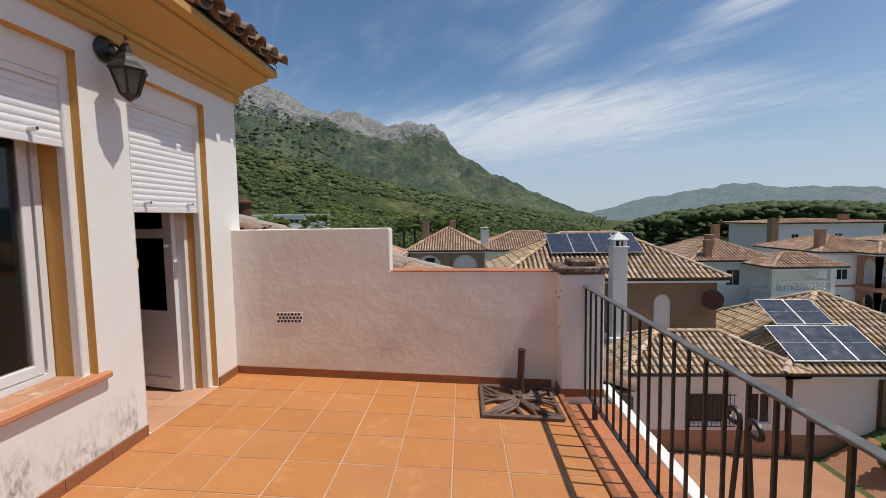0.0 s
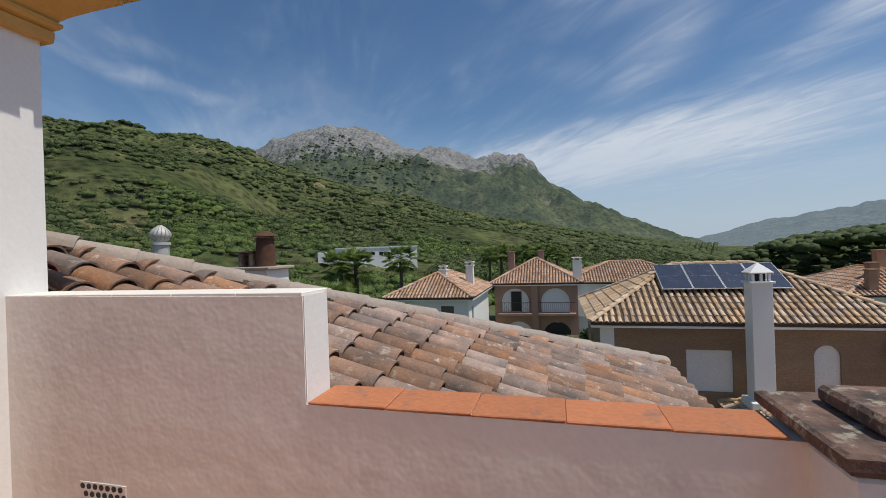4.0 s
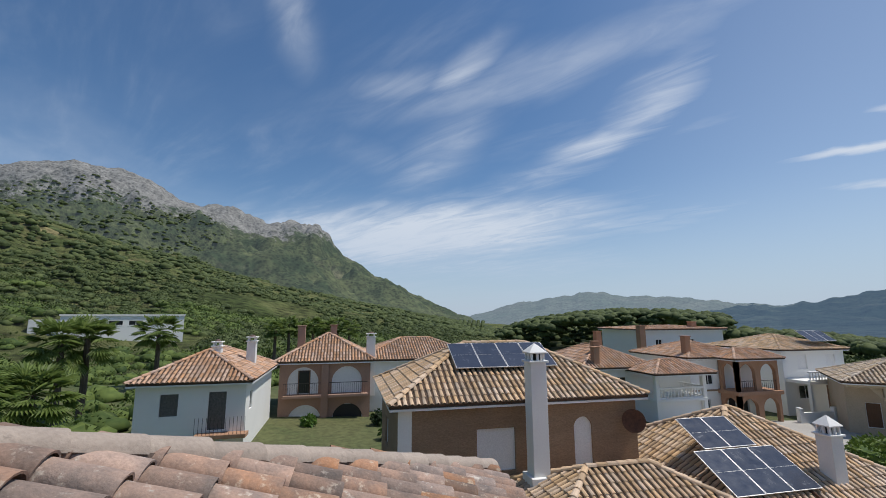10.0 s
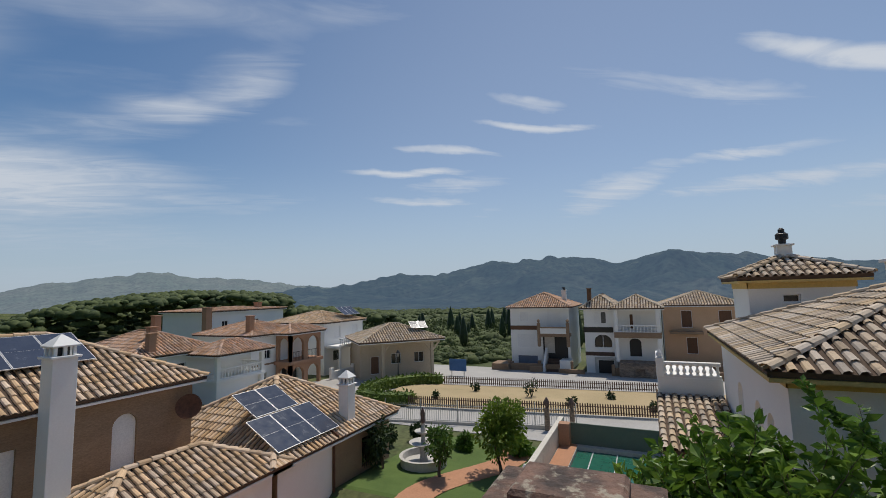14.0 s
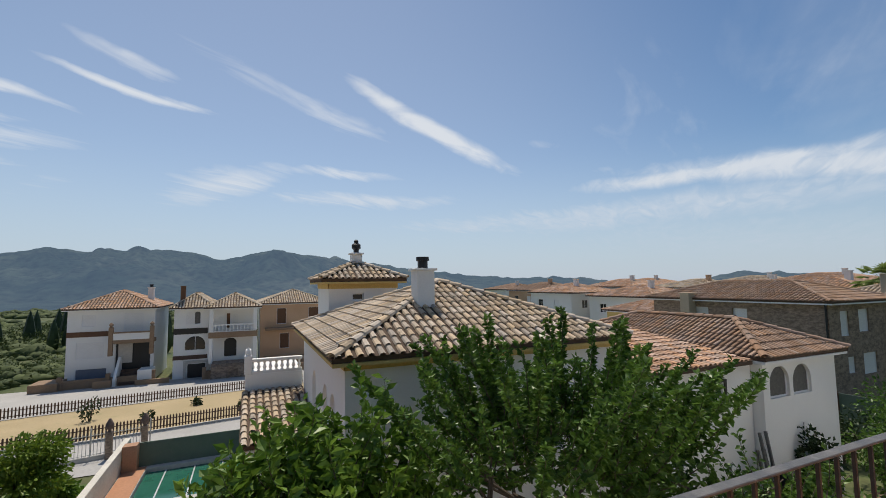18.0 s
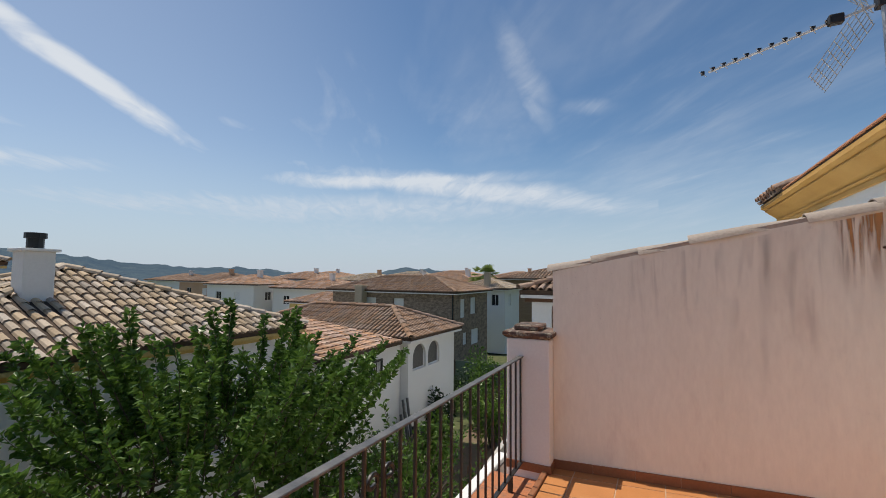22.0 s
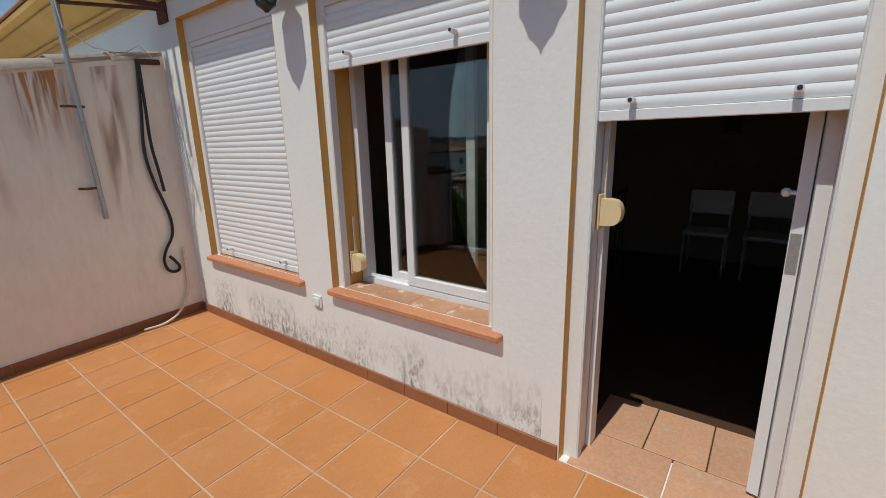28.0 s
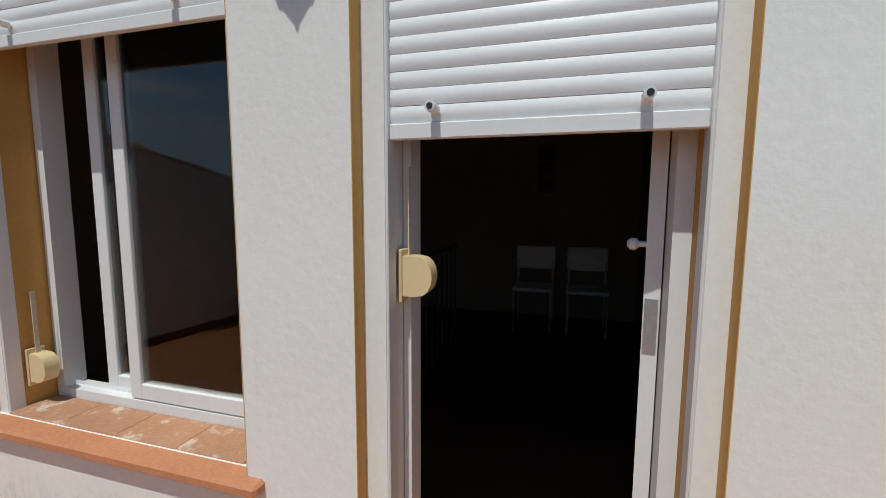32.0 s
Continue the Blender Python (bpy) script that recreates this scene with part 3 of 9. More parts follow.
def span_at(poly, u):
    """Where the line at u crosses a convex polygon of (u, v) points: lowest and highest v."""
    hits = []
    k = len(poly)
    for i in range(k):
        (a, b), (c, d) = poly[i], poly[(i + 1) % k]
        if (a - u) * (c - u) <= 0 and abs(a - c) > 1e-9:
            hits.append(b + (d - b) * (u - a) / (c - a))
    return (min(hits), max(hits)) if len(hits) >= 2 else None


def tiled_slope(covers, base, o, u, v, poly, pitch=0.24, step=0.42, r=0.085, seg=4):
    """Rows of cover tiles over a convex polygon of a roof slope, on a thick bed."""
    n = u.cross(v).normalized()
    if n.z < 0:
        n = -n
    k = len(poly)
    top = [tuple(o + u * a + v * b) for a, b in poly]
    low = [tuple(o + u * a + v * b - n * 0.12) for a, b in poly]
    base.add(top + low, [tuple(range(k)), tuple(range(2 * k - 1, k - 1, -1))] + [(i, i + k, (i + 1) % k + k, (i + 1) % k) for i in range(k)])
    us = [p[0] for p in poly]
    a = min(us) + pitch * 0.5
    while a < max(us):
        s = span_at(poly, a)
        if s and s[1] - s[0] > 0.05:
            b = s[0] - 0.04
            while b < s[1] - 0.05:
                ln = min(step + 0.05, s[1] - b)
                j = random.uniform(-0.012, 0.012)
                tile_half(covers, o + u * (a + j) + v * b + n * 0.005, u, v, n, r * 1.08, r * 0.9, ln, seg, lift=0.022 + random.uniform(0, 0.012))
                b += step
        a += pitch


def cap_line(sh, p, q, r=0.12, step=0.42, seg=5):
    p, q = Vector(p), Vector(q)
    d = q - p
    ln = d.length
    v = d.normalized()
    u = v.cross(Vector((0, 0, 1))).normalized()
    n = u.cross(v).normalized()
    k = max(1, round(ln / step))
    for i in range(k):
        tile_half(sh, p + v * (ln * i / k - 0.03), u, v, n, r * 1.08, r * 0.92, ln / k + 0.05, seg, lift=0.02)


def hip_roof(parent, x0, x1, y0, y1, z, rise, mat_, over=0.35, ridge=None, pitch=0.24, step=0.42, eave=None, name="roof"):
    """A hipped roof over a rectangle (the parent's space). ridge: 'x' or 'y'. Returns the roof part; its ridge tiles and eave board are sub-parts."""
    x0, x1, y0, y1 = x0 - over, x1 + over, y0 - over, y1 + over
    lx, ly = x1 - x0, y1 - y0
    ridge = ridge or ('x' if lx >= ly else 'y')
    half = min(lx, ly) / 2
    cx, cy = (x0 + x1) / 2, (y0 + y1) / 2
    if ridge == 'x':
        ra, rb = Vector((x0 + half, cy, z + rise)), Vector((x1 - half, cy, z + rise))
    else:
        ra, rb = Vector((cx, y0 + half, z + rise)), Vector((cx, y1 - half, z + rise))
    c = [Vector((x0, y0, z)), Vector((x1, y0, z)), Vector((x1, y1, z)), Vector((x0, y1, z))]
    if ridge == 'x':
        faces = [(c[0], c[1], rb, ra), (c[1], c[2], rb, rb), (c[2], c[3], ra, rb), (c[3], c[0], ra, ra)]
    else:
        faces = [(c[0], c[1], ra, ra), (c[1], c[2], rb, ra), (c[2], c[3], rb, rb), (c[3], c[0], ra, rb)]
    covers, base, caps = Shape(), Shape(), Shape()
    for a, b, t1, t0 in faces:
        u = (b - a).normalized()
        mid = (t0 + t1) / 2
        v = (mid - a) - u * (mid - a).dot(u)
        v.normalize()
        poly = [(0, 0), ((b - a).length, 0), ((t1 - a).dot(u), (t1 - a).dot(v))]
        if (t1 - t0).length > 1e-4:
            poly.append(((t0 - a).dot(u), (t0 - a).dot(v)))
        tiled_slope(covers, base, a, u, v, poly, pitch, step, r=pitch * 0.325)
    lift = Vector((0, 0, 0.04))
    for a in (c[0], c[3] if ridge == 'x' else c[1]):
        cap_line(caps, a + lift, ra + lift)
    for a in (c[2], c[1] if ridge == 'x' else c[3]):
        cap_line(caps, a + lift, rb + lift)
    if (rb - ra).length > 0.05:
        cap_line(caps, ra + lift, rb + lift)
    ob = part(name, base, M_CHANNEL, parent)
    t = part("roof_tiles", covers, mat_, ob)
    t["kind"] = "stuff"
    part("ridge_tiles", caps, mat_, ob)["kind"] = "stuff"
    sof = Shape().box((x0 + 0.02, y0 + 0.02, z - 0.2), (x1 - 0.02, y1 - 0.02, z - 0.121))
    part("eave_board", sof, eave or M_WHITE, ob)
    return ob


def leaves(sh, centre, rad, count, size, rng, shape='ball', droop=0.3, elong=1.6, folded=True):
    """Scatters bent leaf blades in an ellipsoid, denser toward its skin."""
    cx, cy, cz = centre
    rx, ry, rz = rad
    for _ in range(count):
        d = Vector((rng.gauss(0, 1), rng.gauss(0, 1), rng.gauss(0, 1))).normalized()
        k = rng.random() ** 0.45
        p = Vector((cx + d.x * rx * k, cy + d.y * ry * k, cz + d.z * rz * k))
        leaf(sh, p, d, size * rng.uniform(0.6, 1.3), rng, droop, elong)


def leaf(sh, p, d, s, rng, droop=0.3, elong=1.6):
    o = Vector((d.x + rng.uniform(-0.7, 0.7), d.y + rng.uniform(-0.7, 0.7), d.z + rng.uniform(-0.8, 0.5) - droop)).normalized()
    w = o.cross(Vector((rng.uniform(-1, 1), rng.uniform(-1, 1), rng.uniform(-0.2, 1)))).normalized()
    up = w.cross(o) * (s * 0.16)
    tip = p + o * s * elong
    mid = p + o * s * elong * 0.45
    sh.add([tuple(p), tuple(mid + w * s * 0.42 + up), tuple(tip), tuple(mid - w * s * 0.42 + up), tuple(mid - up * 0.3)],
           [(0, 1, 4), (1, 2, 4), (2, 3, 4), (3, 0, 4)])


def limb(sh, p, d, length, r, rng, depth, ends, spread=0.6, up=0.25, shrink=0.72):
    """A crooked tapering limb that forks; the ends of its twigs are gathered."""
    pts = [p]
    q = p
    dd = d.normalized()
    for i in range(4):
        dd = (dd + Vector((rng.uniform(-0.22, 0.22), rng.uniform(-0.22, 0.22), rng.uniform(-0.1, 0.22) + up * 0.2))).normalized()
        q = q + dd * (length / 4)
        pts.append(q)
    sh.tube(pts, r, 6, True, r * 0.6)
    ends.append((q, dd, r))
    if depth > 0:
        for _ in range(rng.choice((2, 3, 3))):
            k = rng.choice((2, 3, 4, 4))
            nd = (dd + Vector((rng.uniform(-1, 1), rng.uniform(-1, 1), rng.uniform(-0.3, 0.8))) * spread + Vector((0, 0, up))).normalized()
            limb(sh, pts[k], nd, length * rng.uniform(0.6, 0.85) * shrink / 0.72, r * 0.58, rng, depth - 1, ends, spread, up, shrink)


# ---- terrace: large structure ----
YS, YC, XP, FALL = -4.68, 0.17, 2.98, 0.045     # south wall face, house corner, terrace edge, fall of the floor
ZE = 2.58                                        # foot of the cornice
floor = solid("floor", B((-0.0, YS, -0.3), (XP + 0.02, 0.0, -0.0035)), M_GROUT, "grouted terracotta tile floor of the roof terrace, falling to the rail", "floor", kind="structure")
floor.matrix_world = pose(0, 0, 0, 0, math.degrees(math.atan(FALL)), 0)
floor_z = lambda x: -FALL * x

# outer and inner rectangles of the three openings along the house wall: y0, y1, z0, z1 of the recess
OPEN = {"w1": (-4.355, -3.10, 0.56, 2.435), "w2": (-2.745, -1.55, 0.56, 2.435), "door": (-1.19, -0.33, 0.0, 2.435)}
REC, TH = 0.05, 0.28


def wall_with_holes(name, x0, x1, ya, yb, za, zb, holes, material, label):
    """A wall across x between ya and yb with rectangular openings cut through it, built of butted blocks."""
    sh = Shape()
    ys = sorted({ya, yb, *[h[0] for h in holes], *[h[1] for h in holes]})
    for a, b in zip(ys, ys[1:]):
        mid = (a + b) / 2
        cut = [h for h in holes if h[0] < mid < h[1]]
        if not cut:
            sh.box((x0, a, za), (x1, b, zb))
        for h in cut:
            if h[2] > za:
                sh.box((x0, a, za), (x1, b, h[2]))
            if h[3] < zb:
                sh.box((x0, a, h[3]), (x1, b, zb))
    return solid(name, sh.weld(), material, label, "wall", kind="structure")


holes_o = list(OPEN.values())
SIDE = {"w1": (0.045, 0.045), "w2": (0.050, 0.045), "door": (0.066, 0.053)}   # white bands beside the shutters
INNER = {k: (o[0] + SIDE[k][0], o[1] - SIDE[k][1], o[2], o[3] - 0.17) for k, o in OPEN.items()}
holes_i = list(INNER.values())
wall_with_holes("wall_house", -REC, 0, -11.0, YC, -0.4, 3.2, holes_o, M_PLASTER, "white rendered house wall with mould above the skirting")
wall_with_holes("wall_house_inner", -TH, -REC - 0.001, -11.0, YC, -0.4, 3.2, holes_i, M_PLASTER, "white inner face of the house wall behind the recessed surrounds")
for i, (k, (a, b, c, d)) in enumerate(OPEN.items(), 1):
    rv = Shape()                                   # ochre painted reveals of the recess
    rv.box((-REC, a, c), (0.001, a + 0.002, d)).box((-REC, b - 0.002, c), (0.001, b, d)).box((-REC, a + 0.002, d - 0.003), (0.001, b - 0.002, d))
    solid("trim_%d" % i, rv, M_OCHRE, "ochre painted reveal round the opening", "trim", kind="structure")
    ai, bi, ci, di = holes_i[i - 1]
    jb = Shape()                                   # ochre inner jambs behind the shutter
    jb.box((-TH + 0.002, ai, ci), (-0.106, ai + 0.002, di)).box((-TH + 0.002, bi - 0.002, ci), (-0.106, bi, di))
    if k == "door":                                # the hinge side of the door is ochre, the other one white
        jb = Shape().box((-TH + 0.002, bi - 0.002, ci), (-0.106, bi, di))
    solid("jamb_%d" % i, jb, M_OCHRE, "ochre painted inner jamb", "trim", kind="structure")
solid("wall_stain", B((0.0005, -4.62, 0.070), (0.0035, -1.28, 0.50)), None, "dark mould speckles on white render above the skirting", "stain", kind="structure")


def mould_material():
    ma = bpy.data.materials.new("mould_speckle")
    ma.use_nodes = True
    nt = ma.node_tree
    N, L = nt.nodes.new, nt.links.new
    bs, out = nt.nodes["Principled BSDF"], nt.nodes["Material Output"]
    bs.inputs["Base Color"].default_value = (0.15, 0.14, 0.13, 1)
    bs.inputs["Roughness"].default_value = 0.95
    tc = N("ShaderNodeTexCoord")
    a, b = N("ShaderNodeTexNoise"), N("ShaderNodeTexNoise")
    a.inputs["Scale"].default_value, a.inputs["Detail"].default_value, a.inputs["Roughness"].default_value = 30, 10, 0.8
    b.inputs["Scale"].default_value, b.inputs["Detail"].default_value = 3.2, 5
    mp = N("ShaderNodeMapping")
    mp.inputs["Scale"].default_value = (1, 1, 0.45)      # drawn out downward
    L(tc.outputs["Object"], mp.inputs[0])
    L(mp.outputs[0], a.inputs["Vector"]); L(mp.outputs[0], b.inputs["Vector"])
    ra, rb = N("ShaderNodeMapRange"), N("ShaderNodeMapRange")
    ra.inputs[1].default_value, ra.inputs[2].default_value = 0.46, 0.72
    rb.inputs[1].default_value, rb.inputs[2].default_value = 0.38, 0.66
    L(a.outputs[0], ra.inputs[0]); L(b.outputs[0], rb.inputs[0])
    m = N("ShaderNodeMath"); m.operation = 'MULTIPLY'
    L(ra.outputs[0], m.inputs[0]); L(rb.outputs[0], m.inputs[1])
    sep, rz = N("ShaderNodeSeparateXYZ"), N("ShaderNodeMapRange")
    L(tc.outputs["Object"], sep.inputs[0]); L(sep.outputs[2], rz.inputs[0])
    rz.inputs[1].default_value, rz.inputs[2].default_value, rz.inputs[3].default_value, rz.inputs[4].default_value = 0.08, 0.40, 1.0, 0.0
    m2 = N("ShaderNodeMath"); m2.operation = 'MULTIPLY'
    L(m.outputs[0], m2.inputs[0]); L(rz.outputs[0], m2.inputs[1])
    tr, mx = N("ShaderNodeBsdfTransparent"), N("ShaderNodeMixShader")
    L(m2.outputs[0], mx.inputs[0]); L(tr.outputs[0], mx.inputs[1]); L(bs.outputs[0], mx.inputs[2])
    L(mx.outputs[0], out.inputs[0])
    return ma


bpy.data.objects["wall_stain"].data.materials.append(mould_material())

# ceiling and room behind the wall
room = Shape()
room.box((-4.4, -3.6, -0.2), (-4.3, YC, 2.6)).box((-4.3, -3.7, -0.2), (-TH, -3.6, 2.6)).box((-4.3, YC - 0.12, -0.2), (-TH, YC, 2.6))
solid("wall_room", room, M_INT, "cream plaster walls of the room inside, darkened for the dim room", "wall", kind="structure")
solid("floor_room", B((-4.3, -3.6, -0.2), (-TH - 0.001, YC - 0.12, 0.0)), M_INTFLOOR, "tiled floor of the room inside, darkened for the dim room", "floor", kind="structure")
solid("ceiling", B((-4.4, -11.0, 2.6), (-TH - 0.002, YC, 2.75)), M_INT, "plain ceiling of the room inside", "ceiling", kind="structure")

# cornice that turns the corner of the house
prof = [(o * 0.80, z) for o, z in [(-0.02, ZE), (0.045, ZE), (0.05, ZE + 0.03), (0.05, ZE + 0.055), (0.035, ZE + 0.06), (0.065, ZE + 0.07), (0.08, ZE + 0.085), (0.08, ZE + 0.10), (0.06, ZE + 0.105), (0.10, ZE + 0.14),
        (0.19, ZE + 0.20), (0.27, ZE + 0.25), (0.30, ZE + 0.265), (0.30, ZE + 0.285), (0.282, ZE + 0.29), (0.33, ZE + 0.30), (0.385, ZE + 0.32), (0.385, ZE + 0.375), (-0.02, ZE + 0.40)]]
cs = Shape()
k = len(prof)
vs = [(o, -11.05, z) for o, z in prof] + [(o, YC + o, z) for o, z in prof] + [(-2.6, YC + o, z) for o, z in prof]
fs = [(r * k + i, r * k + (i + 1) % k, (r + 1) * k + (i + 1) % k, (r + 1) * k + i) for r in (0, 1) for i in range(k)] + [tuple(range(k))]
cs.add(vs, fs)
solid("cornice", cs, M_OCHRE, "ochre painted moulded cornice under the roof eaves", "cornice", kind="structure")

# house roof: a tiled slope that rises to the west from the eaves, hipped toward the north
house_roof = thing("house_roof", (0, 0, 0), "clay tile roof with projecting eave tiles over the ochre cornice", "roof", kind="structure")
rz0 = ZE + 0.40
deck = Shape()
deck.add([(0.30, -11.1, rz0), (0.30, YC + 0.30, rz0), (-2.6, YC - 2.6, rz0 + 1.25), (-2.6, -11.1, rz0 + 1.25), (-3.0, YC + 0.30, rz0),
          (0.30, -11.1, rz0 - 0.04), (0.30, YC + 0.30, rz0 - 0.04), (-3.0, YC + 0.30, rz0 - 0.04), (-3.0, -11.1, rz0 - 0.04)],
         [(0, 1, 2, 3), (1, 4, 2), (5, 6, 1, 0), (6, 7, 4, 1), (5, 8, 7, 6)])
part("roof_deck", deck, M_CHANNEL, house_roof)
es = Shape()
tile_half(es, Vector((0.10, 0, 0)), Vector((0, 1, 0)), Vector((-1, 0, 0.41)).normalized(), Vector((0.38, 0, 0.92)), 0.088, 0.075, 0.45, 8, 0.0, 0.014)
me_eave = es.mesh("eave_tile", M_RTILE, True)
ec = Shape()
tile_half(ec, Vector((0.07, 0, 0.012)), Vector((0, 1, 0)), Vector((-1, 0, 0.41)).normalized(), Vector((-0.38, 0, -0.92)), 0.085, 0.08, 0.4, 8, 0.0, 0.014)
me_under = ec.mesh("channel_tile", M_RTILE, True)
yy, i = YC + 0.25, 0
while yy > -11:
    if -9.3 < yy < -0.85:
        yy -= 0.23
        continue
    for nm, me, oy, oz in (("eave_tile", me_eave, 0, 0.05), ("channel_tile", me_under, 0.115, 0.045)):
        o = part(nm, me, None, house_roof)
        o.matrix_world = pose(0.30 + random.uniform(-0.012, 0.012), yy - oy, rz0 + oz + random.uniform(-0.004, 0.004), 0, 0, random.uniform(-3, 3))
    yy -= 0.23
for j in range(11):                                # eave tiles round the corner
    o = part("eave_tile", me_eave, None, house_roof)
    o.matrix_world = pose(0.19 - 0.23 * j, YC + 0.30, rz0 + 0.05, 0, 0, 90 + random.uniform(-3, 3))

part("eave_course", Shape().box((0.02, -9.3, rz0 + 0.003), (0.325, -0.9, rz0 + 0.028), 0.006), M_SILL, house_roof, "thin red tile course along the eave")

# parapet to the north: high by the house, stepped down toward the pier
NT, NL, XS = 1.365, 0.965, 1.492
pw = Shape()
pw.prism([(0.0, -0.5), (XS, -0.5), (XS, NT - 0.012), (0.0, NT)], 0.0, 0.17)
pw.prism([(XS, -0.5), (XP + 0.2, -0.5), (XP + 0.2, NL - 0.02), (XS, NL)], 0.0, 0.165)
me = pw.mesh("wall_north", M_PINK)
tagged(part("wall_north", me, None), "stained pinkish rendered parapet wall with a stepped top", "parapet", kind="structure")
cop = thing("coping", (0, 0, 0), "orange terracotta coping tiles on the parapet, soot-stained", "coping", kind="structure")
for j in range(5):
    a = XS + 0.01 + j * 0.298
    part("coping_tile", Shape().box((a, -0.004, NL + 0.001 - 0.013 * (a - XS)), (a + 0.2975, 0.20, NL + 0.010 - 0.013 * (a - XS)), 0.003), M_COPING, cop)
for j in range(5):
    a = 0.005 + j * 0.30
    part("coping_edge", Shape().box((a, 0.004, NT - 0.012), (min(a + 0.2995, XS - 0.004), 0.185, NT + 0.004), 0.003), M_PINK, cop, "plastered top edge")
part("step_face", Shape().box((XS + 0.0005, 0.003, NL), (XS + 0.004, 0.168, NT - 0.01)), M_PLASTER, cop, "white painted end of the high part")

# south wall with a sloping top
S0, S1 = 2.205, 1.605
sw = Shape().prism([(0.0, -0.5), (XP, -0.5), (XP, S1), (0.0, S0)], YS - 0.17, YS)
solid("wall_south", sw, M_PINK_S, "pinkish rendered wall with rain streaks and a sloping top", "wall", kind="structure")
scop = thing("south_coping", (0, 0, 0), "sloping row of mortared clay coping tiles on the streaked wall", "coping", kind="structure")
cs2 = Shape()
tile_half(cs2, Vector((0, 0, 0)), Vector((0, 1, 0)), Vector((-1, 0, 0)), Vector((0, 0, 1)), 0.098, 0.082, 0.42, 8, 0.012, 0.012)
me_cap = cs2.mesh("coping_tile", M_VERGE, True)
ang = math.degrees(math.atan((S0 - S1) / XP))
for j in range(8):
    o = part("coping_tile", me_cap, None, scop)
    x = XP + 0.04 - j * 0.38
    o.matrix_world = pose(x, YS - 0.085, S1 + (XP - x) * (S0 - S1) / XP - 0.012 + random.uniform(-0.012, 0.006), random.uniform(-6, 6), ang + random.uniform(-2.2, 2.2), random.uniform(-5, 5))
part("mortar", Shape().prism([(0.0, S0 - 0.03), (XP, S1 - 0.03), (XP, S1 + 0.03), (0.0, S0 + 0.03)], YS - 0.165, YS - 0.004), M_VERGE, scop)
# rust and rain stains below the aerial on the south wall
def stain_material(name, colour, vec_scale, lo, hi, peak, x_mid, x_half, z_lo, z_hi):
    """A stain that fades out toward its own edges, broken up by tall streaks."""
    ma = bpy.data.materials.new(name)
    ma.use_nodes = True
    nt = ma.node_tree
    N, L = nt.nodes.new, nt.links.new
    bs, out = nt.nodes["Principled BSDF"], nt.nodes["Material Output"]
    bs.inputs["Base Color"].default_value = (*colour, 1)
    bs.inputs["Roughness"].default_value = 0.9
    tc, mp, a, sep = N("ShaderNodeTexCoord"), N("ShaderNodeMapping"), N("ShaderNodeTexNoise"), N("ShaderNodeSeparateXYZ")
    mp.inputs["Scale"].default_value = vec_scale
    L(tc.outputs["Object"], mp.inputs[0]); L(mp.outputs[0], a.inputs["Vector"]); L(tc.outputs["Object"], sep.inputs[0])
    a.inputs["Scale"].default_value, a.inputs["Detail"].default_value, a.inputs["Distortion"].default_value = 1.0, 6, 0.4

    def rg(s, p0, p1, q0, q1):
        r = N("ShaderNodeMapRange")
        r.interpolation_type = 'SMOOTHSTEP'
        r.inputs[1].default_value, r.inputs[2].default_value, r.inputs[3].default_value, r.inputs[4].default_value = p0, p1, q0, q1
        L(s, r.inputs[0])
        return r.outputs[0]

    def mul(p, q):
        n = N("ShaderNodeMath"); n.operation = 'MULTIPLY'
        L(p, n.inputs[0]); L(q, n.inputs[1])
        return n.outputs[0]
    dx = N("ShaderNodeMath"); dx.operation = 'SUBTRACT'; dx.inputs[1].default_value = x_mid
    L(sep.outputs[0], dx.inputs[0])
    ab = N("ShaderNodeMath"); ab.operation = 'ABSOLUTE'
    L(dx.outputs[0], ab.inputs[0])
    f = mul(rg(a.outputs[0], lo, hi, 0.0, peak), rg(ab.outputs[0], x_half * 0.35, x_half, 1.0, 0.0))
    f = mul(f, rg(sep.outputs[2], z_lo, z_lo + 0.6 * (z_hi - z_lo), 0.0, 1.0))
    tr, mx = N("ShaderNodeBsdfTransparent"), N("ShaderNodeMixShader")
    L(f, mx.inputs[0]); L(tr.outputs[0], mx.inputs[1]); L(bs.outputs[0], mx.inputs[2])
    L(mx.outputs[0], out.inputs[0])
    return ma


for k_, (nm, col, sc, lo, hi, pk, xm, xh, zl, zh, lab) in enumerate((
        ("orange_rust", (0.50, 0.24, 0.08), (34, 34, 2.2), 0.40, 0.66, 0.85, 0.83, 0.20, 1.45, 2.30, "orange rust streaks running from the wall top"),
        ("brown_stain", (0.36, 0.22, 0.14), (13, 13, 1.8), 0.36, 0.68, 0.62, 0.44, 0.12, 0.75, 2.20, "brown rust stain running down the rendered wall"),
        ("grey_rain", (0.34, 0.30, 0.27), (9, 9, 1.6), 0.46, 0.84, 0.22, 1.25, 0.60, 0.35, 2.0, "grey rain streaks down the rendered wall"),
        ("grey_drips", (0.30, 0.26, 0.23), (17, 17, 1.9), 0.46, 0.84, 0.24, 1.7, 1.35, 1.05, 1.95, "dark drip marks under the coping"))):
    z_top = lambda x: S0 - (S0 - S1) / XP * x - 0.035
    x0, x1 = max(0.02, xm - xh), min(XP - 0.02, xm + xh)
    y_ = YS + 0.0008 * (k_ + 1)
    solid("rust_stain" if k_ < 2 else "rain_stain", Shape().add([(x0, y_, zl), (x1, y_, zl), (x1, y_, z_top(x1)), (x0, y_, z_top(x0))], [(3, 2, 1, 0)]), stain_material(nm, col, sc, lo, hi, pk, xm, xh, zl, zh), lab, "stain", kind="structure")

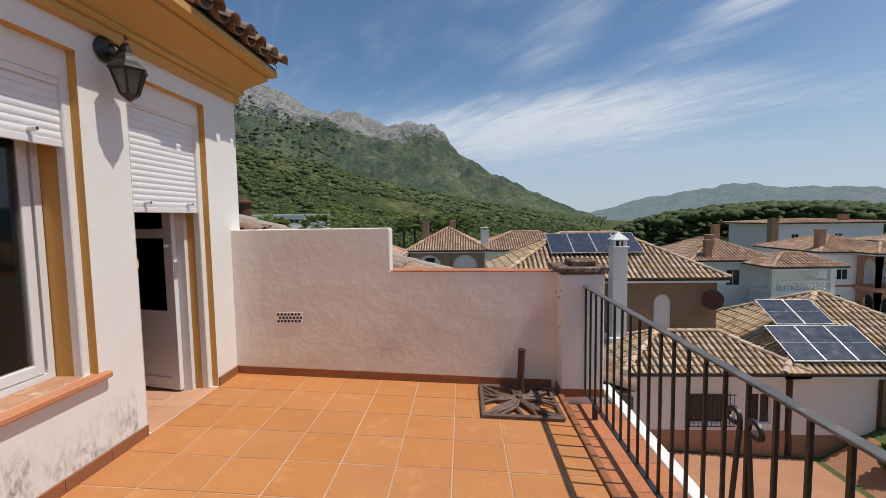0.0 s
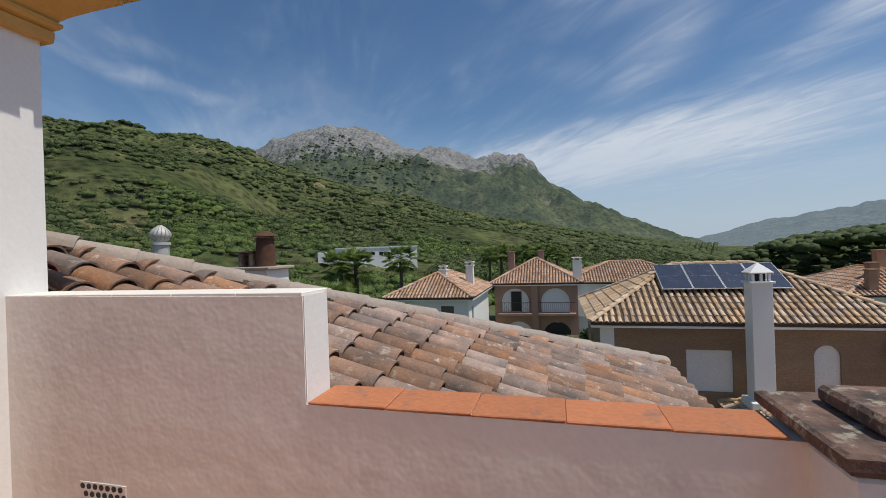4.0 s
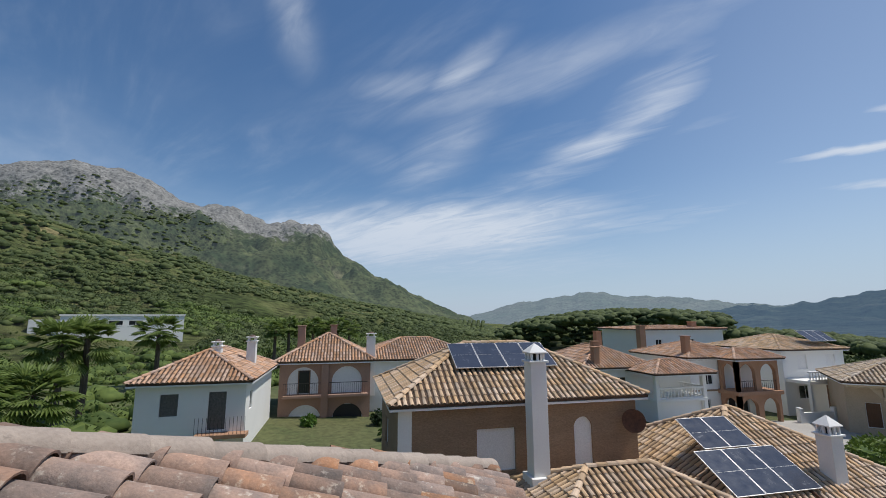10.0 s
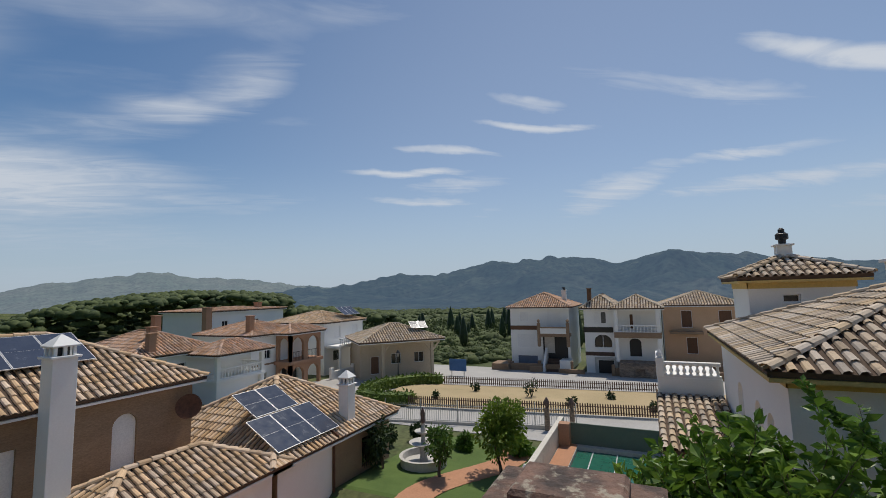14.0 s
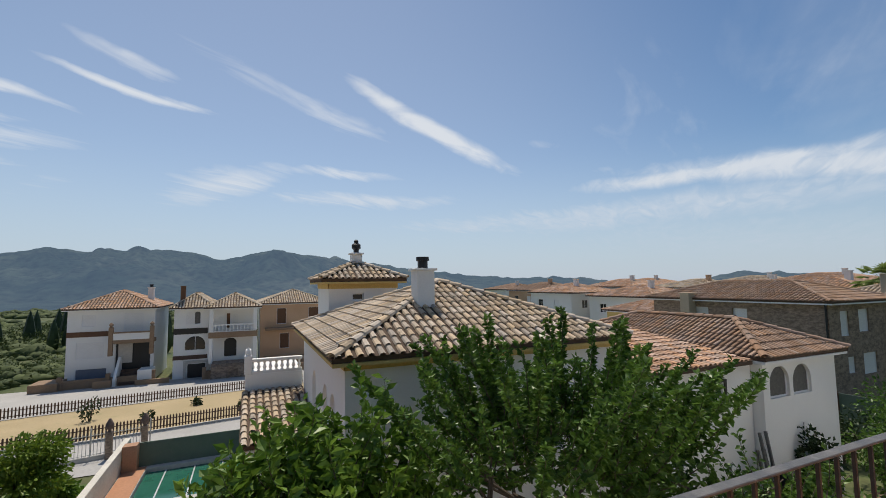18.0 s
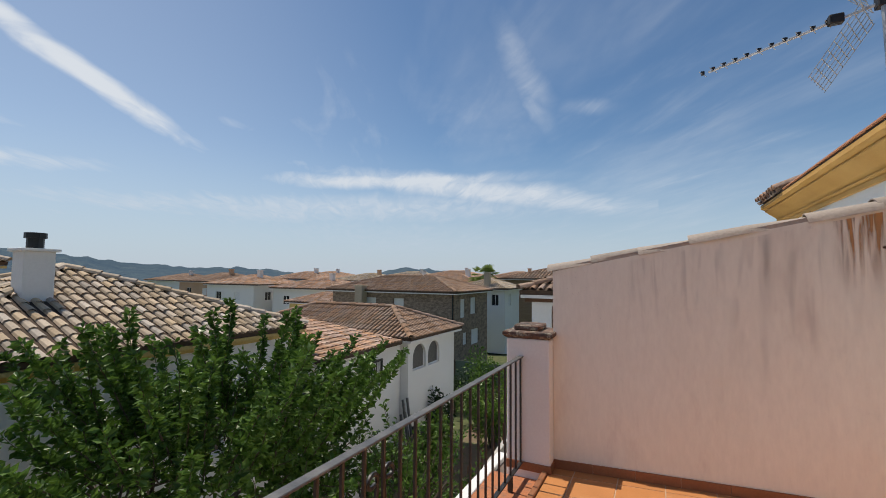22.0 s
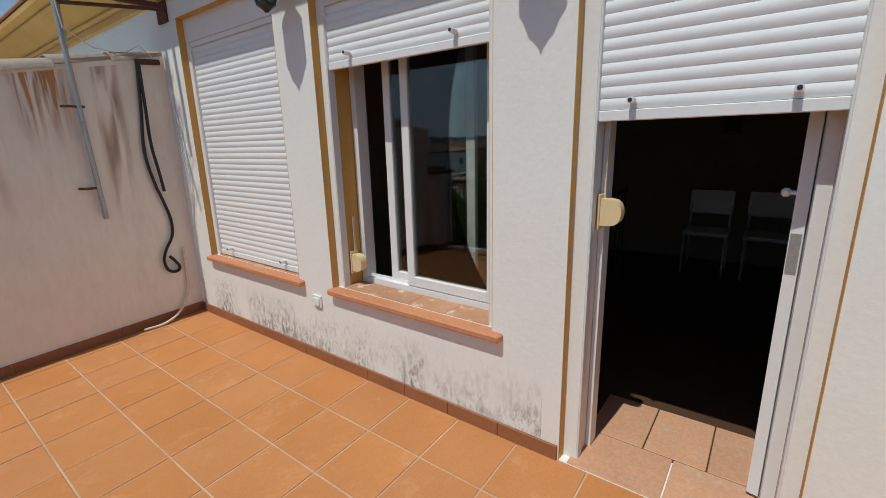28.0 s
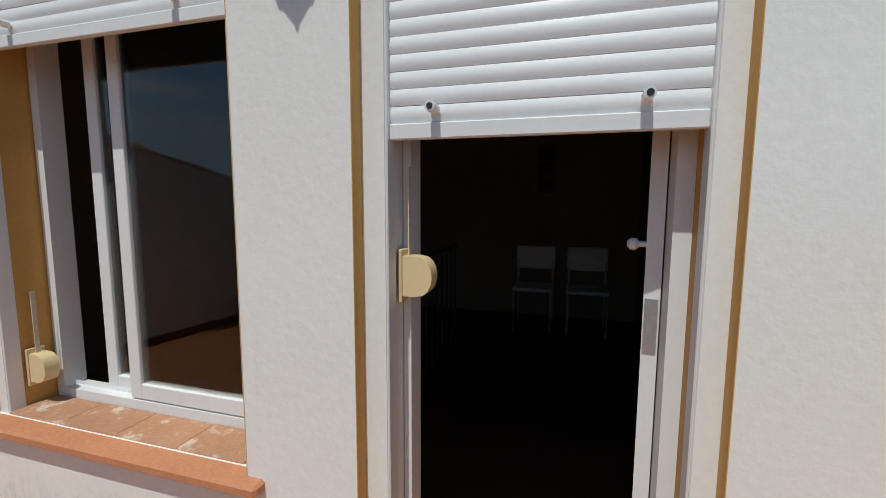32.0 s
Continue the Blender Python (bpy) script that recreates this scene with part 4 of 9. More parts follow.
# skirting
sk = thing("baseboard", (0, 0, 0), "red-brown tile skirting along the terrace walls", "skirting", kind="structure")
H = 0.075
n = 9
for j in range(n):
    a, b = XP * j / n + 0.001, XP * (j + 1) / n - 0.001
    part("skirting_tile", Shape().prism([(a, floor_z(a)), (b, floor_z(b)), (b, floor_z(b) + H), (a, floor_z(a) + H)], -0.014, -0.0005), M_SKIRT, sk)
    part("skirting_tile", Shape().prism([(a, floor_z(a)), (b, floor_z(b)), (b, floor_z(b) + H), (a, floor_z(a) + H)], YS + 0.0005, YS + 0.014), M_SKIRT, sk)
for a, b in ((YS + 0.015, -1.195), (-0.325, -0.015)):
    m_ = max(1, round((b - a) / 0.33))
    for j in range(m_):
        part("skirting_tile", B((0.0005, a + (b - a) * j / m_ + 0.001, -0.01), (0.014, a + (b - a) * (j + 1) / m_ - 0.001, H), 0.002), M_SKIRT, sk)


# piers with two-tier stone caps at both ends of the rail
def pier(name, x0, x1, y0, y1, zb, zt):
    p = thing(name, ((x0 + x1) / 2, (y0 + y1) / 2, zb), "white rendered pier with a weathered two-tier stone cap", "pier", kind="structure")
    hx, hy, h = (x1 - x0) / 2, (y1 - y0) / 2, zt - zb
    part("shaft", B((-hx, -hy, -0.4), (hx, hy, h), 0.008), M_PLASTER if name == "pier_south" else M_PLASTER, p)
    part("skirting_tile", B((-hx - 0.012, -hy - 0.012, 0.0), (hx, hy + 0.012, 0.07), 0.003), M_SKIRT, p)
    e = 0.03
    lo = Shape()
    lo.add([(sx * (hx + o), sy * (hy + o), h + z) for o, z in ((-0.01, 0.0), (0.012, 0.012), (e, 0.03), (e, 0.058), (e - 0.012, 0.066)) for sx, sy in ((-1, -1), (1, -1), (1, 1), (-1, 1))],
           [(4 * r + i, 4 * r + (i + 1) % 4, 4 * r + 4 + (i + 1) % 4, 4 * r + 4 + i) for r in range(4) for i in range(4)] + [(3, 2, 1, 0), (16, 17, 18, 19)])
    part("lower_cap", lo, M_STAIRSTONE, p)
    part("upper_cap", B((-hx + 0.10, -hy + 0.06, h + 0.0665), (hx - 0.05, hy - 0.06, h + 0.118), 0.012), M_STAIRSTONE, p)
    return p


pier("pier_north", 3.03, 3.40, -0.19, 0.22, -0.14, 0.945)
for k_, (y, z, w, hgt) in enumerate(((-0.13, 0.74, 0.05, 0.018), (-0.06, 0.72, 0.03, 0.012), (0.0, 0.76, 0.022, 0.03), (-0.17, 0.52, 0.02, 0.016), (-0.10, 0.46, 0.03, 0.014), (-0.15, 0.80, 0.06, 0.012))):
    solid("paint_chip", Shape().prism([(y - w / 2, z), (y - w * 0.2, z - hgt * 0.6), (y + w * 0.4, z - hgt * 0.3), (y + w / 2, z + hgt * 0.3), (y, z + hgt * 0.6)], 3.0275, 3.0305, 'x'), M_STAIRSTONE, "dark flaked paint chip on the white pier", "paint chip", "paint chips", kind="structure")
pier("pier_south", XP + 0.002, 3.37, -4.93, -4.53, -0.14, 1.0)

# ledge outside the rail
led = thing("ledge", (0, 0, 0), "salmon tiled outer ledge with a white edge below the rail", "ledge", kind="structure")
for j in range(14):
    a = -4.53 + j * 0.31
    part("ledge_tile", B((XP + 0.075, a + 0.002, -0.24), (3.50, a + 0.308, -0.205), 0.004), M_COPING, led)
part("edge", B((3.502, -4.95, -0.42), (3.60, 0.25, -0.20), 0.006), M_PLASTER, led, "white painted outer edge")
part("bed", B((XP + 0.021, -4.95, -0.45), (3.50, 0.25, -0.2405)), M_MORTAR, led)
part("kerb", B((XP + 0.021, -4.53, -0.24), (XP + 0.07, -0.19, -0.115), 0.006), M_SKIRT, led, "dark red kerb under the rail")
# house body below the terrace
solid("wall_below", B((-3.0, -11.0, -6.4), (3.48, 0.26, -0.46)), M_WHITE, "white rendered wall of the house below the terrace", "wall", kind="structure")


# ---- ground and far land ----
def sstep(a, b, t):
    t = min(1.0, max(0.0, (t - a) / (b - a)))
    return t * t * (3 - 2 * t)


def ground_z(x, y):
    """The valley side: falls gently to the east, rises to the north-west hill."""
    e = max(-40.0, min(x, 62.0))
    z = -5.75 - 0.05 * e
    z -= 6.0 * sstep(75, 260, x) + 10 * sstep(260, 900, math.hypot(x, y))
    # sunken yard of the brick house
    z -= 1.4 * sstep(4, 7, x) * (1 - sstep(15.5, 18, x)) * sstep(3, 6, y) * (1 - sstep(13.5, 16, y))
    return z


def grid_mesh(xs, ys, zf):
    vs = [(x, y, zf(x, y)) for y in ys for x in xs]
    n = len(xs)
    fs = [(j * n + i, j * n + i + 1, (j + 1) * n + i + 1, (j + 1) * n + i) for j in range(len(ys) - 1) for i in range(n - 1)]
    return Shape().add(vs, fs)


def warp(a):
    return math.copysign(abs(a) ** 2.2, a)


ticks = [warp(-1 + 2 * i / 280) * 4200 for i in range(281)]
solid("ground", grid_mesh([t + 10 for t in ticks], ticks, ground_z), M_FIELD, "dry green valley ground with scrub and grass", "ground", kind="structure", smooth=True)


def ridge_line(table, az):
    for (a, e), (b, f) in zip(table, table[1:]):
        if a <= az <= b:
            t = (az - a) / (b - a)
            return e + (f - e) * (t * t * (3 - 2 * t) * 0.4 + t * 0.6)
    return table[0][1] if az < table[0][0] else table[-1][1]


def relief(rise, r1):
    return max(0.05, min(1.0, rise / (r1 * 0.16)))


def range_mesh(table, r0, r1, a0, a1, na, nr, foot, rough, seed, power=1.15, back=0.5, jag=0.0):
    """A range of hills: from its foot at r0 to its skyline at r1, given as elevation over azimuth, and down behind."""
    vs, fs = [], []
    for i in range(na + 1):
        az = a0 + (a1 - a0) * i / na
        s, c = math.sin(radians(az)), math.cos(radians(az))
        el = ridge_line(table, az)
        top = 1.55 + r1 * math.tan(radians(el + jag * noise.fractal(Vector((az * 0.55, seed, 0)), 0.9, 2.2, 7)))     # a broken crest
        for j in range(nr + 1):
            k = j / nr
            if k <= 0.86:
                q = k / 0.86
                r = r0 + (r1 - r0) * q
                z = foot + (top - foot) * q ** power
                fade = math.sin(math.pi * min(q * 1.02, 1)) ** 0.7 + 0.04
            else:
                q = (k - 0.86) / 0.14
                r = r1 * (1 + 0.5 * q)
                z = top - (top - foot) * q * back
                fade = 0.0
            p = Vector((s * r, c * r, 0)) * (1.0 / rough[0])
            nz = noise.fractal(p + Vector((seed, 0, 0)), 1.0, 2.1, 6) + 0.5 * noise.hetero_terrain(p * 2.3, 0.9, 2.0, 4, 0.4) * 0.3
            vs.append((s * r, c * r, z + nz * rough[1] * fade * relief(top - foot, r1)))
    n = nr + 1
    for i in range(na):
        for j in range(nr):
            fs.append((i * n + j, (i + 1) * n + j, (i + 1) * n + j + 1, i * n + j + 1))
    return Shape().add(vs, fs)


def land_mat(name, low, high, rock, rock_z, patch, hz, hz_amt, patch_scale=0.02, speck=11):
    """Scrubby hillside: two greens in patches, grey rock higher up; the haze of distance is a blue glow mixed in."""
    ma = bpy.data.materials.new(name)
    ma.use_nodes = True
    nt = ma.node_tree
    N, L = nt.nodes.new, nt.links.new
    bs, out = nt.nodes["Principled BSDF"], nt.nodes["Material Output"]
    bs.inputs["Roughness"].default_value = 1.0
    bs.inputs["Specular IOR Level"].default_value = 0.05
    tc = N("ShaderNodeTexCoord")

    def nz(scale, detail=8, rough=0.65):
        n = N("ShaderNodeTexNoise")
        n.inputs["Scale"].default_value, n.inputs["Detail"].default_value, n.inputs["Roughness"].default_value = scale, detail, rough
        L(tc.outputs["Object"], n.inputs["Vector"])
        return n.outputs[0]

    def rg(s, a, b, lo=0.0, hi=1.0):
        r = N("ShaderNodeMapRange")
        r.inputs[1].default_value, r.inputs[2].default_value, r.inputs[3].default_value, r.inputs[4].default_value = a, b, lo, hi
        L(s, r.inputs[0])
        return r.outputs[0]

    def mx(f, a, b):
        n = N("ShaderNodeMix"); n.data_type = 'RGBA'
        for sock, v in ((n.inputs[0], f), (n.inputs[6], a), (n.inputs[7], b)):
            if hasattr(v, "is_linked"):
                L(v, sock)
            elif isinstance(v, float):
                sock.default_value = v
            else:
                sock.default_value = (*v, 1)
        return n.outputs[2]

    def mt(op, a, b):
        n = N("ShaderNodeMath"); n.operation = op
        for i, v in enumerate((a, b)):
            if hasattr(v, "is_linked"):
                L(v, n.inputs[i])
            else:
                n.inputs[i].default_value = v
        return n.outputs[0]
    col = mx(rg(nz(patch_scale), 0.42, 0.60), low, high)
    col = mx(rg(nz(patch_scale * 0.35), 0.56, 0.70), col, patch)
    sep = N("ShaderNodeSeparateXYZ")
    L(tc.outputs["Object"], sep.inputs[0])
    hgt = mt('ADD', rg(sep.outputs[2], rock_z[0], rock_z[1], -0.35, 0.62), nz(patch_scale * 0.5, 10, 0.75))
    col = mx(rg(hgt, 0.64, 0.78), col, rock)
    crag = mt('ADD', hgt, mt('MULTIPLY', nz(patch_scale * 4, 12, 0.85), 0.9))      # broken grey outcrops lower down
    col = mx(rg(crag, 1.06, 1.14), col, rock)
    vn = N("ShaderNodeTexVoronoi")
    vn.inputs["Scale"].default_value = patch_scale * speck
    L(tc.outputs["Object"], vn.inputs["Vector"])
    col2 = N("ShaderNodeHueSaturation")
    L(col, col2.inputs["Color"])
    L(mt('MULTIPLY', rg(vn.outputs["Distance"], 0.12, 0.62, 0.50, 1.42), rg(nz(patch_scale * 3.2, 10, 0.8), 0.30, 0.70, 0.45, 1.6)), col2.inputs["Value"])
    L(col2.outputs[0], bs.inputs["Base Color"])
    bp = N("ShaderNodeBump")
    bp.inputs["Strength"].default_value, bp.inputs["Distance"].default_value = 1.0, 0.35 / patch_scale * 0.2
    L(nz(patch_scale * 5, 9, 0.75), bp.inputs["Height"])
    L(bp.outputs[0], bs.inputs["Normal"])
    # distance haze is put into the material as a share of blue emission
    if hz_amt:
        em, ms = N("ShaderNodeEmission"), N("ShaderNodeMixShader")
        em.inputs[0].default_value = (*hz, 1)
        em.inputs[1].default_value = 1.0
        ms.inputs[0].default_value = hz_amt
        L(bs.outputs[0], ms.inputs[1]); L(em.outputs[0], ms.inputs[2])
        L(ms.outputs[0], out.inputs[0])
    return ma


G1, G2, RK = (0.055, 0.072, 0.024), (0.115, 0.122, 0.048), (0.26, 0.25, 0.22)
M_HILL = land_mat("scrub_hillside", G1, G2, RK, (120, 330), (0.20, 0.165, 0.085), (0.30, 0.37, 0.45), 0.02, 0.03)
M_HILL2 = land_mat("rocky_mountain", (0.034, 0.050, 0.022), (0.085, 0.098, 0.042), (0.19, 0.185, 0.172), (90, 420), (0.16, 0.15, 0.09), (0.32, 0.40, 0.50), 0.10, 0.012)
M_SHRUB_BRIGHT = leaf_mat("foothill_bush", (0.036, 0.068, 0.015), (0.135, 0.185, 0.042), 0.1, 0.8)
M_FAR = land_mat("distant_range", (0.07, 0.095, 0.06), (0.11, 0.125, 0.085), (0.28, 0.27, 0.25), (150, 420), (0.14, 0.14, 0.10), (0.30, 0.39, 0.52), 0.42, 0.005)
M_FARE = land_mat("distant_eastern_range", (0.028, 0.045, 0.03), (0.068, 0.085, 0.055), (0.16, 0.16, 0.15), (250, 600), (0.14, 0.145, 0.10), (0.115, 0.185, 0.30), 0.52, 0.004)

T_NEAR = [(-130, 9), (-90, 12.5), (-57, 13.6), (-53, 13.75), (-48, 13.25), (-43.5, 13.9), (-39, 12.7), (-34, 10.6), (-28, 8.8), (-20, 6.9), (-12, 5.0), (-4, 3.3), (4, 1.6), (12, 0.2), (18, -1.2), (24, -2.2)]
T_PEAK = [(-60, 10), (-44, 11.5), (-39, 12.6), (-37, 12.9), (-34, 14.3), (-32.5, 15.0), (-30.5, 15.55), (-29, 16.0), (-27, 15.75), (-25.2, 15.9), (-23, 15.4), (-18.2, 13.2), (-14, 11.0), (-8, 7.4), (0, 3.6), (8, 0.0), (14, -2.6)]
T_NEXT = [(-30, 9), (-18.5, 12.9), (-15.5, 13.1), (-11, 11.6), (-7.3, 11.9), (-3.5, 10.7), (0, 7.9), (4.5, 5.1), (10.2, 2.4), (16, 0.2), (20, -1.7), (26, -2.4)]
T_FARN = [(8, -0.5), (16, 0.3), (22.3, 1.9), (26.7, 2.55), (29, 2.7), (30, 3.15), (33, 3.1), (35.3, 2.5), (40, 2.45), (45, 1.7), (50, 1.2), (54, 1.0)]
T_EAST = [(38, 0.4), (47, 1.4), (51.6, 1.3), (56, 2.1), (59.8, 2.75), (64, 2.4), (68, 3.2), (72, 4.15), (75.8, 3.65), (81, 4.2), (84, 4.0), (87, 3.2), (92, 4.25), (95.7, 3.85), (99, 3.65), (104, 2.8),
          (112, 1.75), (118, 1.0), (124, 0.65), (129, 0.7), (135.6, 0.1), (140, -0.4), (143.5, -0.2), (146.5, 0.6), (148.6, 1.0), (151, 0.75), (154, 0.5), (156.5, -0.1), (165, -0.5), (200, 0.5), (232, 6)]
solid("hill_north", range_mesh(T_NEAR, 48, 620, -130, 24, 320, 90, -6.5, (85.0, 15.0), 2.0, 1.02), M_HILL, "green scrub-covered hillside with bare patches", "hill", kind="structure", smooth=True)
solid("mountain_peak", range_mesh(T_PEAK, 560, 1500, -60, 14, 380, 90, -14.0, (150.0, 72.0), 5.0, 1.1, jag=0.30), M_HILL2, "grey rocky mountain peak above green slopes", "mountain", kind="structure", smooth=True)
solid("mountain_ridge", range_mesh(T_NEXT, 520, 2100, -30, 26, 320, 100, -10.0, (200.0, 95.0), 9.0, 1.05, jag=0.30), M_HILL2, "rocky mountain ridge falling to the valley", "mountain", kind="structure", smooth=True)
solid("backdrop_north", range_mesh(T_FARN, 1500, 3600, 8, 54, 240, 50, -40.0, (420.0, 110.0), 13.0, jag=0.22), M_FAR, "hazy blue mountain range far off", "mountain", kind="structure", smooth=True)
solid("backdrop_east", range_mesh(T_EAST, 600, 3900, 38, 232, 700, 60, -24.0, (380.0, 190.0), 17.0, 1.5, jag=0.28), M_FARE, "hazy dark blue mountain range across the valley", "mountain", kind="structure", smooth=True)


# scrub on the hill and in the valley: many small leafy clumps of uneven outline
def clump_set(name, spots, material, label, seed, kind_label="scrub", tufts=40):
    rng = random.Random(seed)
    sh = Shape()
    lobes = []
    for x, y, z, r in spots:
        near = math.hypot(x, y) < 210
        lobes.append((x, y, z, r * (0.8 if near else 1.0)))
        if near:
            for _ in range(2):
                a = rng.uniform(0, 6.28)
                lobes.append((x + 0.7 * r * math.cos(a), y + 0.7 * r * math.sin(a), z, r * rng.uniform(0.45, 0.7)))
            for _ in range(tufts):
                d = Vector((rng.gauss(0, 1), rng.gauss(0, 1), abs(rng.gauss(0, 1)))).normalized()
                leaf(sh, Vector((x, y, z)) + d * r * rng.uniform(0.7, 1.05), d, r * rng.uniform(0.10, 0.2), rng, 0.1, 1.3)
    for x, y, z, r in lobes:
        n1 = 7
        vs, fs = [], []
        rings = ((0.0, 0.82), (0.38, 1.0), (0.72, 0.72), (0.95, 0.30))
        for zz, rr in rings:
            for j in range(n1):
                a = 2 * math.pi * j / n1 + rng.uniform(-0.3, 0.3)
                q = r * rr * rng.uniform(0.68, 1.28)
                vs.append((x + q * math.cos(a), y + q * math.sin(a), z + r * 0.95 * (zz + rng.uniform(-0.12, 0.12)) - 0.15 * r))
        for i in range(3):
            for j in range(n1):
                fs.append((i * n1 + j, i * n1 + (j + 1) % n1, (i + 1) * n1 + (j + 1) % n1, (i + 1) * n1 + j))
        fs.append(tuple(3 * n1 + j for j in range(n1)))
        sh.add(vs, fs)
    ob = solid(name, sh, material, label, kind_label, kind="stuff")
    ob.data.polygons.foreach_set("use_smooth", [True] * len(ob.data.polygons))
    return ob


def hill_point(table, r0, r1, az, q, foot, power):
    s, c = math.sin(radians(az)), math.cos(radians(az))
    top = 1.55 + r1 * math.tan(radians(ridge_line(table, az)))
    r = r0 + (r1 - r0) * q
    p = Vector((s * r, c * r, 0)) * (1.0 / 85.0)
    nz = noise.fractal(p + Vector((2.0, 0, 0)), 1.0, 2.1, 6) + 0.5 * noise.hetero_terrain(p * 2.3, 0.9, 2.0, 4, 0.4) * 0.3
    fade = math.sin(math.pi * min(q * 1.02, 1)) ** 0.7 + 0.04
    return s * r, c * r, foot + (top - foot) * q ** power + nz * 15.0 * fade * relief(top - foot, r1)


def land_z(x, y):
    """Height of the land where the hill rises out of the valley ground."""
    r, az = math.hypot(x, y), math.degrees(math.atan2(x, y))
    g = ground_z(x, y)
    return max(g, hill_point(T_NEAR, 48, 620, az, (r - 48) / 572, -6.5, 1.02)[2]) if r > 49 and -130 < az < 24 else g


rng = random.Random(4)
spots = []
while len(spots) < 15000:
    az, q = rng.uniform(-66, 20), 0.03 + 0.97 * rng.random() ** 1.5
    x, y, z = hill_point(T_NEAR, 48, 620, az, q, -6.5, 1.02)
    bare = noise.noise(Vector((x, y, 0)) * 0.022)
    if bare < -0.24 or (bare < 0.0 and rng.random() < 0.5) or math.hypot(x + 26, y - 165) < 20:
        continue
    if z < ground_z(x, y) - 1 or (-50 < x < -22 and 74 < y < 98 and az > -32) or (-31 < az < -15 and math.hypot(x, y) < 96):
        continue
    spots.append((x, y, z, (0.6 + 1.7 * rng.random() ** 1.8) * (0.75 + q * 1.2)))
for _ in range(5200):
    az, q = rng.uniform(-46, 8), rng.random() ** 1.3 * 0.72
    s_, c_ = math.sin(radians(az)), math.cos(radians(az))
    top = 1.55 + 1500 * math.tan(radians(ridge_line(T_PEAK, az)))
    r = 560 + 940 * q
    p = Vector((s_ * r, c_ * r, 0)) * (1.0 / 150.0)
    nz = noise.fractal(p + Vector((5.0, 0, 0)), 1.0, 2.1, 6) + 0.5 * noise.hetero_terrain(p * 2.3, 0.9, 2.0, 4, 0.4) * 0.3
    spots.append((s_ * r, c_ * r, -14.0 + (top + 14.0) * q ** 1.1 + nz * 72.0 * (math.sin(math.pi * min(q * 1.02, 1)) ** 0.7 + 0.04) * relief(top + 14.0, 1500), rng.uniform(2.5, 5.5)))
clump_set("hillside_scrub", spots, M_SHRUB, "dense dark green scrub and small trees on the hillside", 5)
spots = []
while len(spots) < 1500:
    az, r = rng.uniform(-48, 42), rng.uniform(52, 135)
    x, y = r * math.sin(radians(az)), r * math.cos(radians(az))
    if y < 50 or x > 24 or (-50 < x < -22 and 74 < y < 98):
        continue
    if noise.noise(Vector((x, y, 3)) * 0.05) < -0.1 or (-31 < az < -15 and r < 95 and rng.random() < 0.9):
        continue
    spots.append((x, y, land_z(x, y), rng.uniform(0.6, 2.1)))
clump_set("foothill_scrub", spots, M_SHRUB_BRIGHT, "bright and dark green bushes at the foot of the hill", 6)
# wooded knoll to the north-east and trees of the valley floor
spots = []
while len(spots) < 2300:
    az = rng.uniform(21, 60)
    r = rng.uniform(150, 330)
    x, y = r * math.sin(radians(az)), r * math.cos(radians(az))
    hgt = 1.0 - abs((az - 36) / 17.0) ** 2
    if az > 46:
        hgt = 0.28 * (60 - az) / 14
    if hgt <= 0.02:
        continue
    top = 1.55 + r * math.tan(radians(-2.4 + 3.7 * max(hgt, 0) ** 0.6))
    zz = rng.uniform(ground_z(x, y), max(top - 3, ground_z(x, y) + 0.5)) if rng.random() < 0.5 else top - rng.uniform(2.5, 5)
    spots.append((x, y, zz, rng.uniform(1.3, 3.2)))
clump_set("pine_wood", spots, M_SHRUB, "dense dark wood of pines on a knoll", 7, "wood", 0)
spots = []
while len(spots) < 5200:
    az, r = rng.uniform(46, 118), 72 + 620 * rng.random() ** 1.4
    x, y = r * math.sin(radians(az)), r * math.cos(radians(az))
    if x < 71 or noise.noise(Vector((x, y, 9)) * 0.018) < -0.2:
        continue
    spots.append((x, y, ground_z(x, y), rng.uniform(0.9, 3.4)))
while len(spots) < 5650:
    x, y = rng.uniform(62, 130), rng.uniform(19, 75)
    if y > 17 and x > 61.5:
        spots.append((x, y, ground_z(x, y), rng.uniform(0.6, 2.0)))
clump_set("valley_trees", spots, M_SHRUB, "olive trees and bushes in the valley fields", 8, "trees")
spots = []
for j in range(420):                                # rows of an olive grove below the mountain
    az, r = 1 + 17 * (j % 30) / 29, 300 + 24 * (j // 30)
    x, y = r * math.sin(radians(az)), r * math.cos(radians(az))
    spots.append((x, y, ground_z(x, y) + max(0, (r - 300) * 0.05), rng.uniform(1.8, 2.6)))
clump_set("olive_grove", spots, M_SHRUB, "rows of grey-green olive trees on the valley slope", 9, "trees")
cyp = Shape()
for j in range(26):
    az, r = rng.uniform(62, 84), rng.uniform(85, 150)
    x, y = r * math.sin(radians(az)), r * math.cos(radians(az))
    h = rng.uniform(4, 8)
    cyp.lathe([(0.2, 0), (h * 0.13, h * 0.2), (h * 0.14, h * 0.4), (h * 0.08, h * 0.75), (0.03, h)], 7, (x, y, ground_z(x, y)))
solid("cypress_row", cyp, M_LEAF_DARK, "dark slender cypresses in the valley", "trees", kind="stuff")


